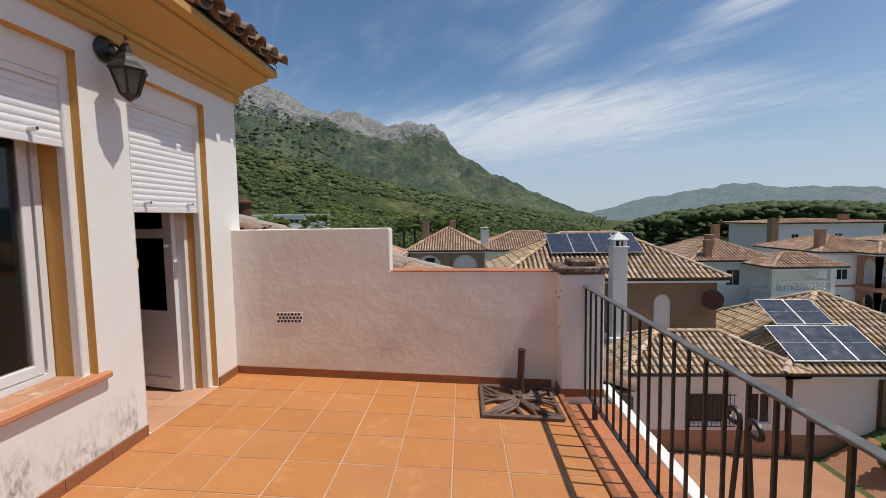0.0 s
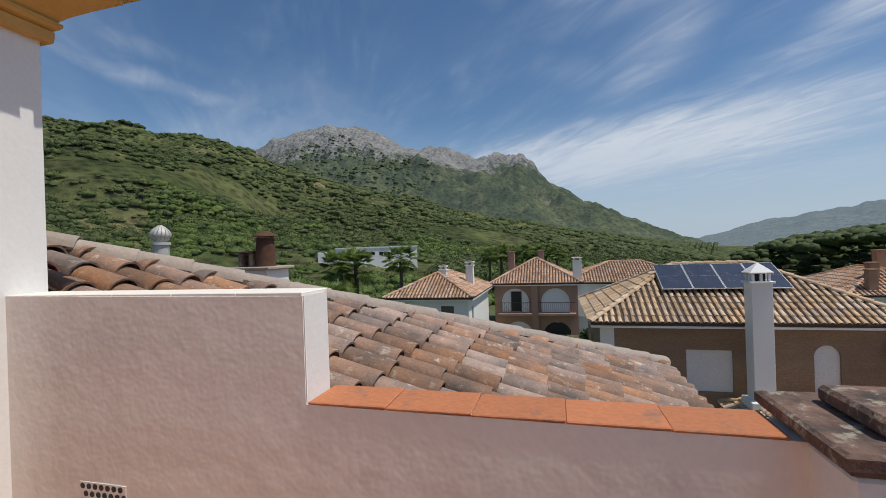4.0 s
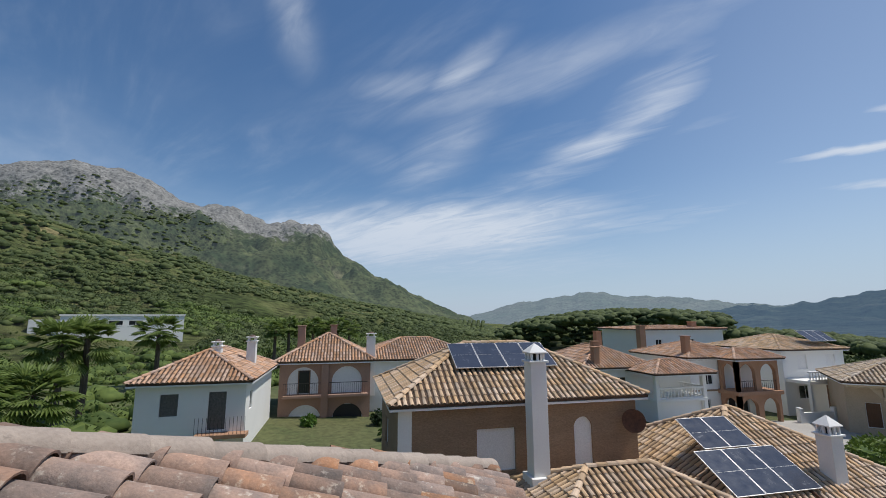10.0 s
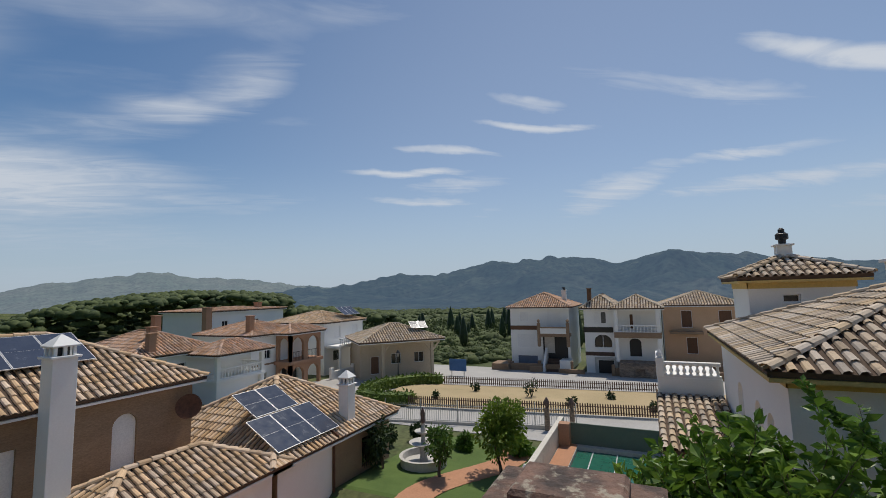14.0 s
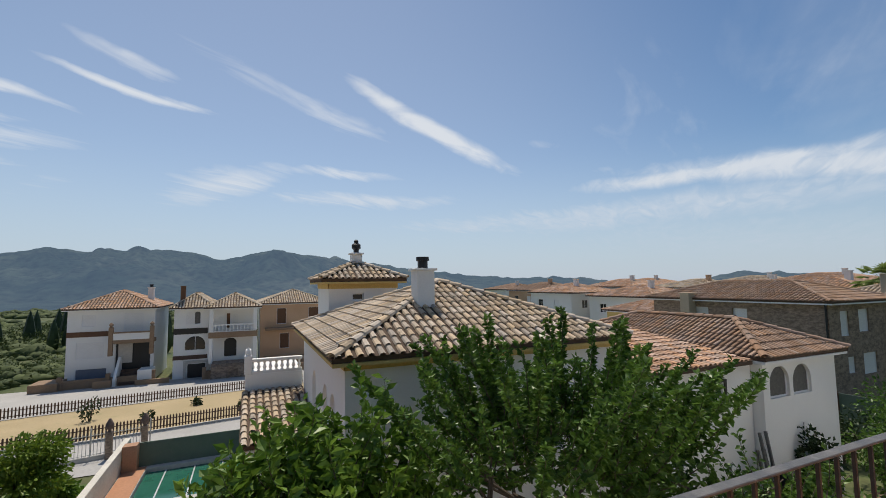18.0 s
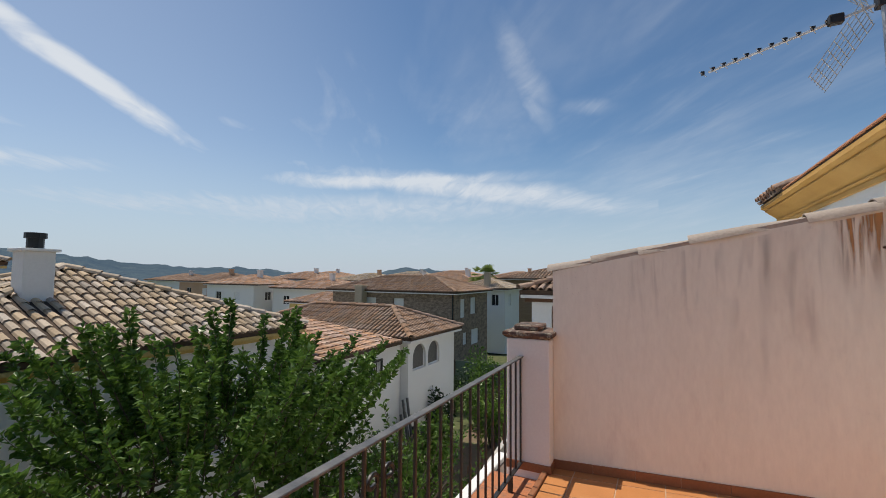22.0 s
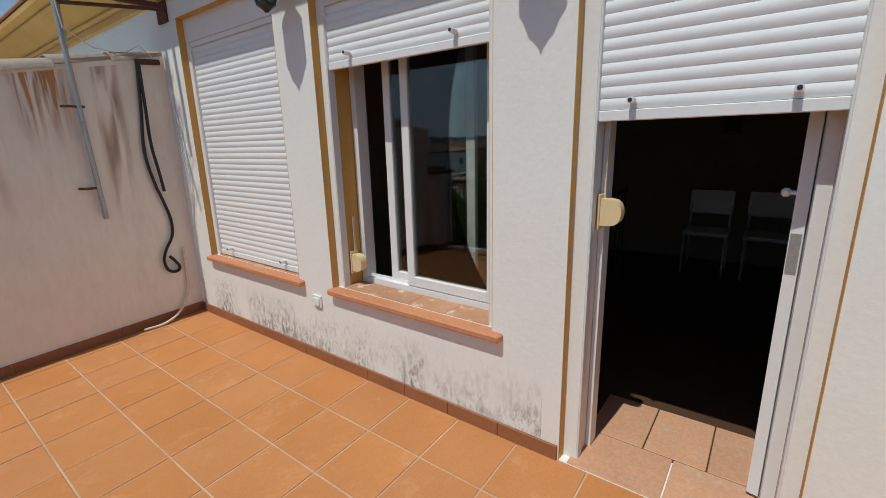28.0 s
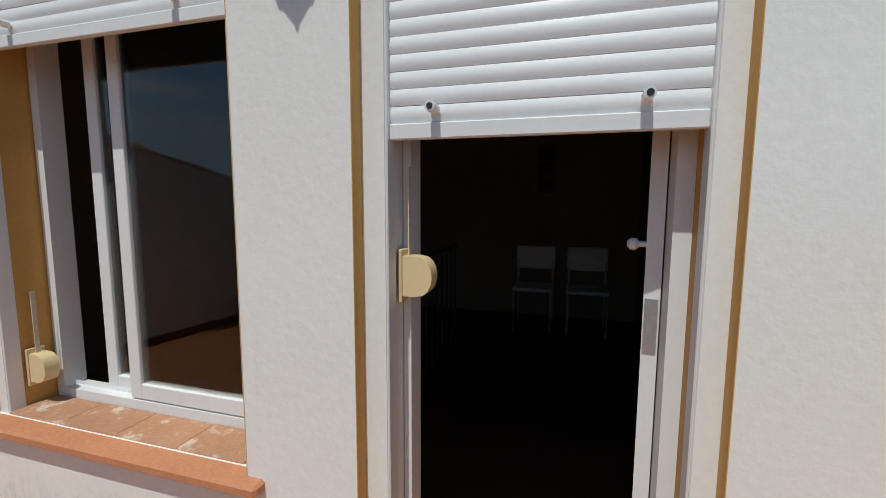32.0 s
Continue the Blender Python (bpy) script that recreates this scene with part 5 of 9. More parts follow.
# ---- neighbouring houses ----
def face_slab(sh, L_, za, zb, holes, th=0.25, inset=0.0):
    """A wall slab along u = 0..L, outer face at v = 0, with openings (u0, u1, z0, z1, arched)."""
    us = sorted({inset, L_ - inset, *[h[0] for h in holes], *[h[1] for h in holes]})
    for a, b in zip(us, us[1:]):
        mid = (a + b) / 2
        cut = sorted([h for h in holes if h[0] < mid < h[1]], key=lambda h: h[2])
        z = za
        for h in cut:
            if h[2] > z:
                sh.box((a, 0, z), (b, th, h[2]))
            z = h[3]
        if z < zb:
            sh.box((a, 0, z), (b, th, zb))
    for h in holes:
        if h[4]:
            w = h[1] - h[0]
            c, r = (h[0] + h[1]) / 2, w / 2
            zt = h[3] - r * 0.999
            for s in (-1, 1):
                arc = [(c + s * r * math.cos(math.pi / 2 * i / 8), zt + r * math.sin(math.pi / 2 * i / 8)) for i in range(9)]
                sh.prism(arc + [(c + s * r, h[3])], 0.0, th)


def opening(parent, m, h, kind, frame_mat=None):
    """A window, blind, door or flat shade sheet set back in a wall opening; m takes the wall's own space to the
    house's.
    """
    u0, u1, z0, z1, arched = h
    fm = frame_mat or M_ALU
    w = thing("window" if kind != "door" else "door")
    w.parent = parent
    w.matrix_local = m
    t = 0.05
    fr = Shape()
    fr.box((u0, 0.09, z0), (u0 + t, 0.15, z1)).box((u1 - t, 0.09, z0), (u1, 0.15, z1)).box((u0 + t, 0.09, z1 - t), (u1 - t, 0.15, z1)).box((u0 + t, 0.09, z0), (u1 - t, 0.15, z0 + t))
    part("window_frame", fr, fm, w)
    # deep open recesses get a black sheet in place of their shade
    pm = {"blind": M_BLIND, "dark": M_DARKWIN, "door": M_WOOD, "void": M_BLACK, "grey": M_HANDRAIL, "garage": M_GARAGE}[kind]
    part("pane" if kind != "blind" else "blind", Shape().box((u0 + t * 0.5, 0.11, z0 + t * 0.5), (u1 - t * 0.5, 0.135, z1 - t * 0.5)), pm, w)
    if kind == "dark" and u1 - u0 > 0.7:
        part("mullion", Shape().box(((u0 + u1) / 2 - 0.025, 0.085, z0 + t), ((u0 + u1) / 2 + 0.025, 0.109, z1 - t)), fm, w)
    if z0 > 0.3 and kind != "void":
        part("sill", Shape().box((u0 - 0.05, -0.05, z0 - 0.05), (u1 + 0.05, 0.088, z0 - 0.002)), frame_mat or M_WHITE, w)
    return w


FACE = {"S": lambda x0, x1, y0, y1: (pose(x0, y0, 0, 0, 0, 0), x1 - x0), "N": lambda x0, x1, y0, y1: (pose(x1, y1, 0, 0, 0, 180), x1 - x0),
        "W": lambda x0, x1, y0, y1: (pose(x0, y1, 0, 0, 0, -90), y1 - y0), "E": lambda x0, x1, y0, y1: (pose(x1, y0, 0, 0, 0, 90), y1 - y0)}


def block(h, x0, x1, y0, y1, za, zb, material, opens=(), name="wall", frame=None):
    """Four walls of a storey block under a house, with openings given as (face, u0, u1, z0, z1, kind, arched)."""
    for f in "SNWE":
        m, ln = FACE[f](x0, x1, y0, y1)
        hs = [(o[1], o[2], o[3] - 0, o[4], o[6] if len(o) > 6 else False) for o in opens if o[0] == f]
        sh = Shape()
        face_slab(sh, ln, za, zb, hs, 0.25, 0.25 if f in "WE" else 0.0)
        w = part(name, sh.weld().moved(m), material, h)
        for o, q in zip([o for o in opens if o[0] == f], hs):
            opening(h, m, q, o[5], frame)


def chimney(h, x, y, z0, z1, w=0.5, material=None, pot=None):
    s = Shape().box((x - w / 2, y - w / 2, z0), (x + w / 2, y + w / 2, z1), 0.01)
    c = part("chimney", s, material or M_WHITE, h)
    part("chimney_cap", Shape().box((x - w / 2 - 0.07, y - w / 2 - 0.07, z1), (x + w / 2 + 0.07, y + w / 2 + 0.07, z1 + 0.07), 0.01), material or M_WHITE, c)
    if pot == "lantern":
        for dx in (-1, 0, 1):
            for dy in (-1, 0, 1):
                if dx or dy:
                    part("vent_post", Shape().box((x + dx * w * 0.38 - 0.04, y + dy * w * 0.38 - 0.04, z1 + 0.07), (x + dx * w * 0.38 + 0.04, y + dy * w * 0.38 + 0.04, z1 + 0.33)), material or M_WHITE, c)
        part("vent_core", Shape().box((x - w * 0.25, y - w * 0.25, z1 + 0.07), (x + w * 0.25, y + w * 0.25, z1 + 0.33)), M_BLACK, c)
        part("vent_roof", Shape().lathe([(w * 0.78, z1 + 0.33), (w * 0.80, z1 + 0.37), (w * 0.45, z1 + 0.52), (0.03, z1 + 0.68)], 4, (x, y, 0), True), material or M_WHITE, c)
    elif pot == "cowl":
        for dx in (-1, 1):
            for dy in (-1, 1):
                part("vent_post", Shape().box((x + dx * w * 0.36 - 0.05, y + dy * w * 0.36 - 0.05, z1 + 0.07), (x + dx * w * 0.36 + 0.05, y + dy * w * 0.36 + 0.05, z1 + 0.26)), material or M_WHITE, c)
        part("vent_roof", Shape().box((x - w * 0.62, y - w * 0.62, z1 + 0.26), (x + w * 0.62, y + w * 0.62, z1 + 0.33), 0.01), material or M_WHITE, c)
        part("cowl_cap", Shape().lathe([(w * 0.4, z1 + 0.33), (w * 0.3, z1 + 0.42), (0.05, z1 + 0.46)], 8, (x, y, 0)), M_CASTIRON, c)
    elif pot == "pipe":
        part("flue", Shape().lathe([(w * 0.28, z1 + 0.07), (w * 0.28, z1 + 0.30), (w * 0.36, z1 + 0.30), (w * 0.36, z1 + 0.42)], 10, (x, y, 0)), M_BLACK, c)
    elif pot == "bird":
        part("cowl_cap", Shape().lathe([(0.12, z1 + 0.07), (0.12, z1 + 0.22), (0.20, z1 + 0.27), (0.20, z1 + 0.45), (0.10, z1 + 0.52), (0.10, z1 + 0.62), (0.04, z1 + 0.68)], 10, (x, y, 0)), M_BLACK, c)
    return c


def balustrade(parent, p, q, h=0.85, step=0.24, material=None, name="balustrade"):
    """Turned balusters between a plinth and a rail from p to q."""
    material = material or M_WHITE
    p, q = Vector(p), Vector(q)
    d = q - p
    ln = Vector((d.x, d.y, 0)).length
    an = math.degrees(math.atan2(d.y, d.x))
    m = pose(*p, 0, 0, an)
    b = part(name, Shape().box((0, -0.11, h - 0.12), (ln, 0.11, h), 0.015).moved(m), material, parent)
    part("plinth", Shape().box((0, -0.09, 0), (ln, 0.09, 0.10), 0.01).moved(m), material, b)
    kb = (h - 0.22) / 0.63
    prof_b = [(r, 0.10 + kb * z) for r, z in ((0.06, 0.0), (0.06, 0.04), (0.035, 0.08), (0.075, 0.24), (0.045, 0.40), (0.032, 0.50), (0.055, 0.56), (0.055, 0.63))]
    me = Shape().lathe(prof_b, 8).mesh("baluster", material, True)
    k = max(1, int(ln / step))
    for i in range(k):
        o = part("baluster", me, None, b)
        o.matrix_local = m @ pose((i + 0.5) * ln / k, 0, 0)
    return b


def solar(h, o, u, v, cols, rows, pw, ph, gap=0.02, lift=0.12):
    """Framed solar panels laid on a roof slope from o, along u and up v; cells are split by fine lines."""
    u, v = Vector(u).normalized(), Vector(v).normalized()
    n = u.cross(v).normalized()
    m0 = Matrix((u, v, n)).transposed().to_4x4()
    for i in range(cols):
        for j in range(rows):
            p = Vector(o) + u * (i * (pw + gap)) + v * (j * (ph + gap)) + n * lift
            m = Matrix.Translation(p) @ m0
            s = part("solar_panel", Shape().box((0, 0, 0), (pw, ph, 0.035)).moved(m), M_SILVER, h)
            c = Shape()
            for a in range(2):
                c.box((0.022, 0.022 + a * (ph / 2 - 0.016), 0.0355), (pw - 0.022, ph / 2 - 0.004 + a * (ph / 2 - 0.016), 0.038))
            part("cell", c.moved(m), M_PANEL, s)




def house(name, label, group=""):
    h = thing(name, (0, 0, 0), label, "house", group)
    return h


# tan brick house with four solar panels and its lower wings
hA = house("house", "tan brick house with clay tile roof and four solar panels")
zA = ground_z(9, 19) - 0.3
block(hA, 4.0, 13.9, 16.55, 23.4, zA, -1.55, M_BROWNW, [("S", 3.0, 4.55, -4.1, -2.55, "blind"), ("S", 7.05, 7.85, -4.6, -2.3, "blind", True), ("W", 2, 3.2, -4, -2.8, "blind")])
hip_roof(hA, 4.0, 13.9, 16.55, 23.4, -1.5, 1.95, M_HTILE, 0.38)
part("corner_strip", B((3.985, 16.53, -6.5), (4.5, 16.548, -1.72)), M_WHITE, hA, "white painted corner")
sl = Vector((0, 3.78, 1.95)).normalized()
solar(hA, Vector((6.55, 16.17, -1.5)) + sl * 1.95, (1, 0, 0), sl, 4, 1, 1.12, 1.95, lift=0.2)
chimney(hA, 9.0, 15.5, -4.6, 0.0, 0.62, M_WHITE, "lantern")
part("chimney_foot", B((8.55, 15.05, -4.9), (9.45, 15.95, -3.95), 0.02), M_WHITE, hA)
dish = part("satellite_dish", Shape().lathe([(0.02, 0.0), (0.22, 0.03), (0.40, 0.10), (0.46, 0.15), (0.44, 0.15), (0.2, 0.06)], 18), M_RUSTIRON, hA, "rusty round satellite dish", True)
dish.matrix_local = pose(13.5, 16.2, -2.5, 80, 0, -25)
part("dish_arm", Shape().tube([(13.5, 16.55, -2.6), (13.5, 16.25, -2.55)], 0.03, 6), M_GALV, hA)

hA3 = house("house_wing", "white wing of the brick house under a low hipped tile roof")
block(hA3, 8.4, 14.3, 12.6, 16.5, zA - 2.0, -4.62, M_WHITE, [("S", 2.2, 3.9, -6.6, -5.4, "dark"), ("S", 4.6, 5.4, -6.6, -5.4, "dark")])
hip_roof(hA3, 8.4, 14.6, 12.55, 16.3, -4.5, 1.0, M_HTILE, 0.35)
part("grille_rail", Shape().box((10.5, 12.45, -6.65), (12.4, 12.47, -6.62)), M_IRON, hA3)
part("grille_rail", Shape().box((10.5, 12.45, -5.42), (12.4, 12.47, -5.39)), M_IRON, hA3)
part("base_band", B((8.38, 12.575, zA - 2.0), (14.32, 12.598, -6.85)), M_TERRAW, hA3, "brown painted base of the wall")
for i in range(12):
    part("grille_bar", Shape().tube([(10.55 + i * 0.163, 12.46, -6.65), (10.55 + i * 0.163, 12.46, -5.4)], 0.012, 5), M_IRON, hA3)

hA2 = house("house_wing", "annex with ochre tile roof, solar panels and a grilled window")
block(hA2, 14.6, 22.2, 12.6, 20.5, zA - 2.0, -4.62, M_BROWNW, [("S", 1.3, 2.8, -6.4, -5.3, "dark"), ("S", 5.2, 6.4, -6.5, -5.2, "dark"), ("E", 1.0, 2.2, -6.4, -5.2, "dark")], frame=M_WOOD)
part("white_panel_wall", B((14.55, 12.57, zA - 0.5), (17.6, 12.598, -4.64)), M_WHITE, hA2)
hip_roof(hA2, 14.3, 22.25, 12.55, 20.3, -4.5, 2.25, M_HTILE, 0.35)
v2 = Vector((0, 4.2, 2.25)).normalized()
solar(hA2, Vector((14.5, 12.2, -4.5)) + v2 * 0.45, (1, 0, 0), v2, 3, 1, 1.15, 1.95, lift=0.17)
solar(hA2, Vector((15.05, 12.2, -4.5)) + v2 * 2.47, (1, 0, 0), v2, 2, 1, 1.15, 1.6, lift=0.17)
for i in range(7):
    part("grille_bar", Shape().tube([(19.85 + i * 0.18, 12.5, -6.55), (19.85 + i * 0.18, 12.5, -5.15)], 0.014, 5), M_IRON, hA2)
part("downpipe", Shape().tube([(17.65, 12.5, zA - 0.5), (17.65, 12.5, -4.6), (17.6, 12.2, -4.4), (17.6, 14.4, -3.3)], 0.05, 6), M_RUSTIRON, hA2)
chimney(hA2, 19.2, 13.0, -4.4, -2.6, 0.55, M_WHITE, "lantern")

# pink brick house with balcony arches
h1 = house("house", "pink brick two-storey house with arched balcony openings")
g1 = ground_z(0, 36)
block(h1, -2.75, 4.1, 35.95, 43.0, g1 - 0.3, -1.72, M_PINKW,
      [("S", 0.6, 2.9, -4.05, -2.05, "blind", True), ("S", 3.9, 6.2, -4.05, -2.05, "blind", True), ("S", 0.7, 3.2, -6.95, -4.85, "blind", True), ("S", 4.0, 6.3, -6.95, -4.85, "void", True)])
hip_roof(h1, -2.75, 4.1, 35.95, 43.0, -1.6, 2.0, M_HTILE_RED, 0.4)
part("balcony_slab", B((-2.4, 35.3, -4.28), (0.4, 35.94, -4.08), 0.01), M_PINKW, h1)
part("balcony_slab", B((0.9, 35.3, -4.28), (3.9, 35.94, -4.08), 0.01), M_PINKW, h1)
for a, b in ((-2.35, 0.35), (0.95, 3.85)):
    part("balcony_rail", Shape().box((a, 35.33, -3.2), (b, 35.36, -3.16)), M_IRON, h1)
    for i in range(int((b - a) / 0.16)):
        part("rail_bar", Shape().tube([(a + i * 0.16, 35.345, -4.08), (a + i * 0.16, 35.345, -3.2)], 0.012, 4), M_IRON, h1)
part("balcony_door", B((-1.3, 36.03, -4.0), (-0.55, 36.055, -2.35)), M_DARKWIN, h1, "dark glazed balcony door")
part("door_frame", Shape().box((-1.38, 36.01, -4.05), (-1.3, 36.06, -2.3)).box((-0.55, 36.01, -4.05), (-0.47, 36.06, -2.3)).box((-1.3, 36.01, -2.35), (-0.55, 36.06, -2.3)), M_WOOD, h1)
part("brick_pillar", B((0.35, 35.7, g1 - 0.3), (0.9, 35.94, -1.75), 0.01), M_PINKW, h1)
for x, y in ((-1.6, 40), (1.0, 44)):
    chimney(h1, x, y, -1.0, 1.0, 0.6, M_PINKW)

# white house with two chimneys
h0 = house("house", "white house with red tile roof and two white chimneys")
block(h0, -8.75, -3.25, 26.8, 35.6, ground_z(-6, 30) - 0.3, -1.82, M_WHITE,
      [("S", 1.2, 2.1, -3.5, -2.35, "grey"), ("S", 3.6, 4.5, -4.3, -2.3, "grey"), ("E", 1.0, 1.8, -3.5, -2.5, "blind")], frame=M_HANDRAIL)
hip_roof(h0, -8.75, -3.25, 26.8, 35.6, -1.72, 1.5, M_HTILE_RED, 0.38)
chimney(h0, -5.7, 30.0, -1.2, -0.05, 0.5, M_WHITE, "cowl")
chimney(h0, -4.0, 31.6, -1.8, 0.15, 0.55, M_WHITE, "cowl")
part("balcony_slab", B((-5.6, 26.0, -4.6), (-3.0, 26.78, -4.4), 0.01), M_TERRAW, h0)
for i in range(14):
    part("rail_bar", Shape().tube([(-5.55 + i * 0.19, 26.05, -4.4), (-5.55 + i * 0.19, 26.05, -3.5)], 0.012, 4), M_IRON, h0)

hb = house("house", "low house with long tile roof behind the brick house")
block(hb, 3.2, 12.0, 38.0, 46.0, ground_z(8, 42) - 0.3, -1.9, M_WHITE, [("S", 1, 2, -4, -3, "blind")])
hip_roof(hb, 3.2, 14.0, 38.0, 46.0, -1.8, 1.6, M_HTILE_RED, 0.3)
chimney(hb, 4.2, 37.6, -4.6, 0.1, 0.7, M_WHITE, "cowl")

def bars(parent, name, pts, h, r, material):
    """Upright bars along a line of points, each a part of its own."""
    me_b = Shape().tube([(0, 0, 0), (0, 0, h)], r, 4).mesh(name, material)
    for p in pts:
        part(name, me_b, None, parent).location = p


# white houses up the street to the north-east
def street_house(x0, x1, y0, y1, ze, rise, wall, roof, opens, label, roof_over=0.4):
    h = house("house", label, "houses along the street")
    block(h, x0, x1, y0, y1, ground_z((x0 + x1) / 2, (y0 + y1) / 2) - 0.5, ze - 0.1, wall, opens)
    hip_roof(h, x0, x1, y0, y1, ze, rise, roof, roof_over, pitch=0.3, step=0.5)
    return h


B1 = street_house(22.5, 29.5, 35.5, 44.5, -2.75, 1.75, M_WHITE, M_HTILE_RED, [("S", 1.0, 2.2, -5.0, -3.6, "blind"), ("S", 3.0, 4.2, -5.0, -3.6, "dark"), ("W", 2, 3.2, -5, -3.8, "blind")],
                  "white house with reddish hipped tile roof and a corner balcony")
chimney(B1, 25.0, 37.5, -2.0, -0.6, 0.6, M_TERRAW); chimney(B1, 27.5, 41.0, -1.2, 0.2, 0.6, M_TERRAW)
hip_roof(B1, 27.0, 32.3, 31.9, 35.6, -2.95, 0.95, M_HTILE_RED, 0.35, pitch=0.3, step=0.5, name="porch_roof")
chimney(B1, 24.0, 35.9, -2.6, -1.0, 0.55, M_TERRAW)
part("balcony_floor", B((27.2, 32.3, -5.3), (32.2, 35.45, -5.05), 0.02), M_WHITE, B1)
balustrade(B1, (27.3, 32.45, -5.05), (32.1, 32.45, -5.05), 0.9, 0.3)
balustrade(B1, (32.1, 32.5, -5.05), (32.1, 35.4, -5.05), 0.9, 0.3)
for x, y in ((27.4, 32.5), (32.0, 32.5)):
    part("pillar", B((x - 0.18, y - 0.18, -7.8), (x + 0.18, y + 0.18, -3.16), 0.02), M_WHITE, B1)
part("balcony_support", B((27.4, 32.7, -8.2), (32.0, 35.44, -5.31)), M_WHITE, B1)
B2 = street_house(33.5, 40.5, 35.6, 43.5, -2.1, 1.25, M_WHITE, M_HTILE_RED, [("S", 1.5, 2.5, -4.6, -3.3, "dark"), ("S", 0.8, 2.0, -7.2, -5.9, "dark"), ("S", 4.0, 4.9, -7.6, -5.6, "void", True), ("S", 5.4, 6.3, -7.6, -5.6, "void", True)],
                  "white house with terracotta pillared balconies under a red tile roof")
chimney(B2, 34.2, 36.6, -1.9, -0.2, 0.6, M_TERRAW)
for z0, z1 in ((-8.3, -5.35), (-5.0, -2.3)):                 # two arcaded storeys round the corner
    for x0, y0, ln, turn in ((36.6, 33.5, 4.6, 0), (36.6, 35.5, 2.0, -90)):
        n_ = 2 if ln > 3 else 1
        w_ = ln / n_
        sh = Shape()
        face_slab(sh, ln, z0, z1, [(i * w_ + 0.28, (i + 1) * w_ - 0.28, z0, z1 - 0.3, True) for i in range(n_)], 0.35)
        part("arcade", sh.weld().moved(pose(x0, y0, 0, 0, 0, turn)), M_TERRAW, B2, "terracotta painted arcade")
part("balcony_floor", B((36.4, 33.3, -5.349), (41.4, 35.58, -5.001), 0.02), M_TERRAW, B2)
hip_roof(B2, 36.4, 41.3, 33.4, 36.2, -2.1, 0.8, M_HTILE_RED, 0.35, pitch=0.3, step=0.5, name="porch_roof")
part("handrail", B((36.9, 33.58, -4.12), (41.0, 33.62, -4.08)), M_IRON, B2)
bars(B2, "rail_bar", [(36.95 + i * 0.22, 33.6, -5.0) for i in range(19)], 0.9, 0.015, M_IRON)
for z in (-5.2, -2.35):
    part("string_course", B((33.45, 35.52, z), (36.55, 35.598, z + 0.16)), M_BROWNW, B2)
B3 = street_house(45.0, 53.0, 36.2, 45.0, -1.65, 1.3, M_WHITE, M_HTILE, [("S", 1.9, 3.1, -3.6, -2.2, "blind"), ("S", 5.6, 6.8, -4.4, -2.2, "blind"), ("S", 1.7, 3.4, -6.5, -5.2, "dark"), ("S", 5.2, 6.2, -7.6, -5.2, "door"), ("W", 3, 4.2, -3.8, -2.6, "blind")],
                  "white three-storey house with a balustraded balcony and roof collectors")
part("balcony_floor", B((45.2, 33.9, -4.75), (53.0, 36.18, -4.45), 0.02), M_WHITE, B3)
balustrade(B3, (45.3, 34.05, -4.45), (52.9, 34.05, -4.45), 0.9, 0.35)
solar(B3, (49.2, 36.5, -1.15), (1, 0, 0), (0, 0.85, 0.55), 3, 1, 1.1, 1.9, lift=0.3)
for x in (45.5, 49.0, 52.7):
    part("pillar", B((x - 0.15, 34.0, -8.2), (x + 0.15, 34.3, -4.75), 0.01), M_WHITE, B3)
B4 = street_house(39.5, 52.0, 50.0, 59.0, 0.1, 0.35, M_WHITE, M_HTILE_RED, [("S", 2.0, 2.9, -2.4, -1.2, "dark"), ("S", 7.0, 7.9, -2.4, -1.2, "dark")], "long white house with brick chimneys on higher ground")
chimney(B4, 38.6, 49.0, -3, 0.6, 0.8, M_TERRAW); chimney(B4, 49, 52, 0, 1.0, 0.8, M_TERRAW)

bung = thing("house", (41.3, 28.2, 0), "single-storey bungalow with tile roof and a porch on timber posts", "house", "houses along the street", turn=-43.5)
block(bung, 0.5, 9.2, 2.6, 8.5, -8.2, -3.7, M_BEIGE, [("S", 1.2, 2.2, -7.4, -5.4, "door"), ("S", 3.6, 4.8, -6.4, -5.2, "dark"), ("S", 6.4, 7.6, -6.4, -5.2, "dark")])
hip_roof(bung, 0.2, 9.5, 0.3, 8.7, -3.55, 1.7, M_HTILE_PALE, 0.35, pitch=0.3, step=0.5)
for x in (2.6, 8.4):
    part("porch_post", B((x - 0.16, 0.35, -8.3), (x + 0.16, 0.67, -3.75), 0.02), M_BEIGE, bung)
    for d in (-1, 1):
        part("brace", Shape().tube([(x, 0.5, -5.0), (x + d * 0.9, 0.5, -3.9)], 0.11, 4), M_BEIGE, bung)
part("porch_beam", B((0.3, 0.36, -3.98), (9.4, 0.64, -3.751), 0.02), M_BEIGE, bung)
part("porch_wall", B((3.2, 0.4, -8.3), (7.6, 0.6, -7.35), 0.02), M_BEIGE, bung)
solar(bung, (6.4, 2.0, -2.6), (1, 0, 0), (0, 0.86, 0.5), 2, 1, 1.0, 1.4, lift=0.25)

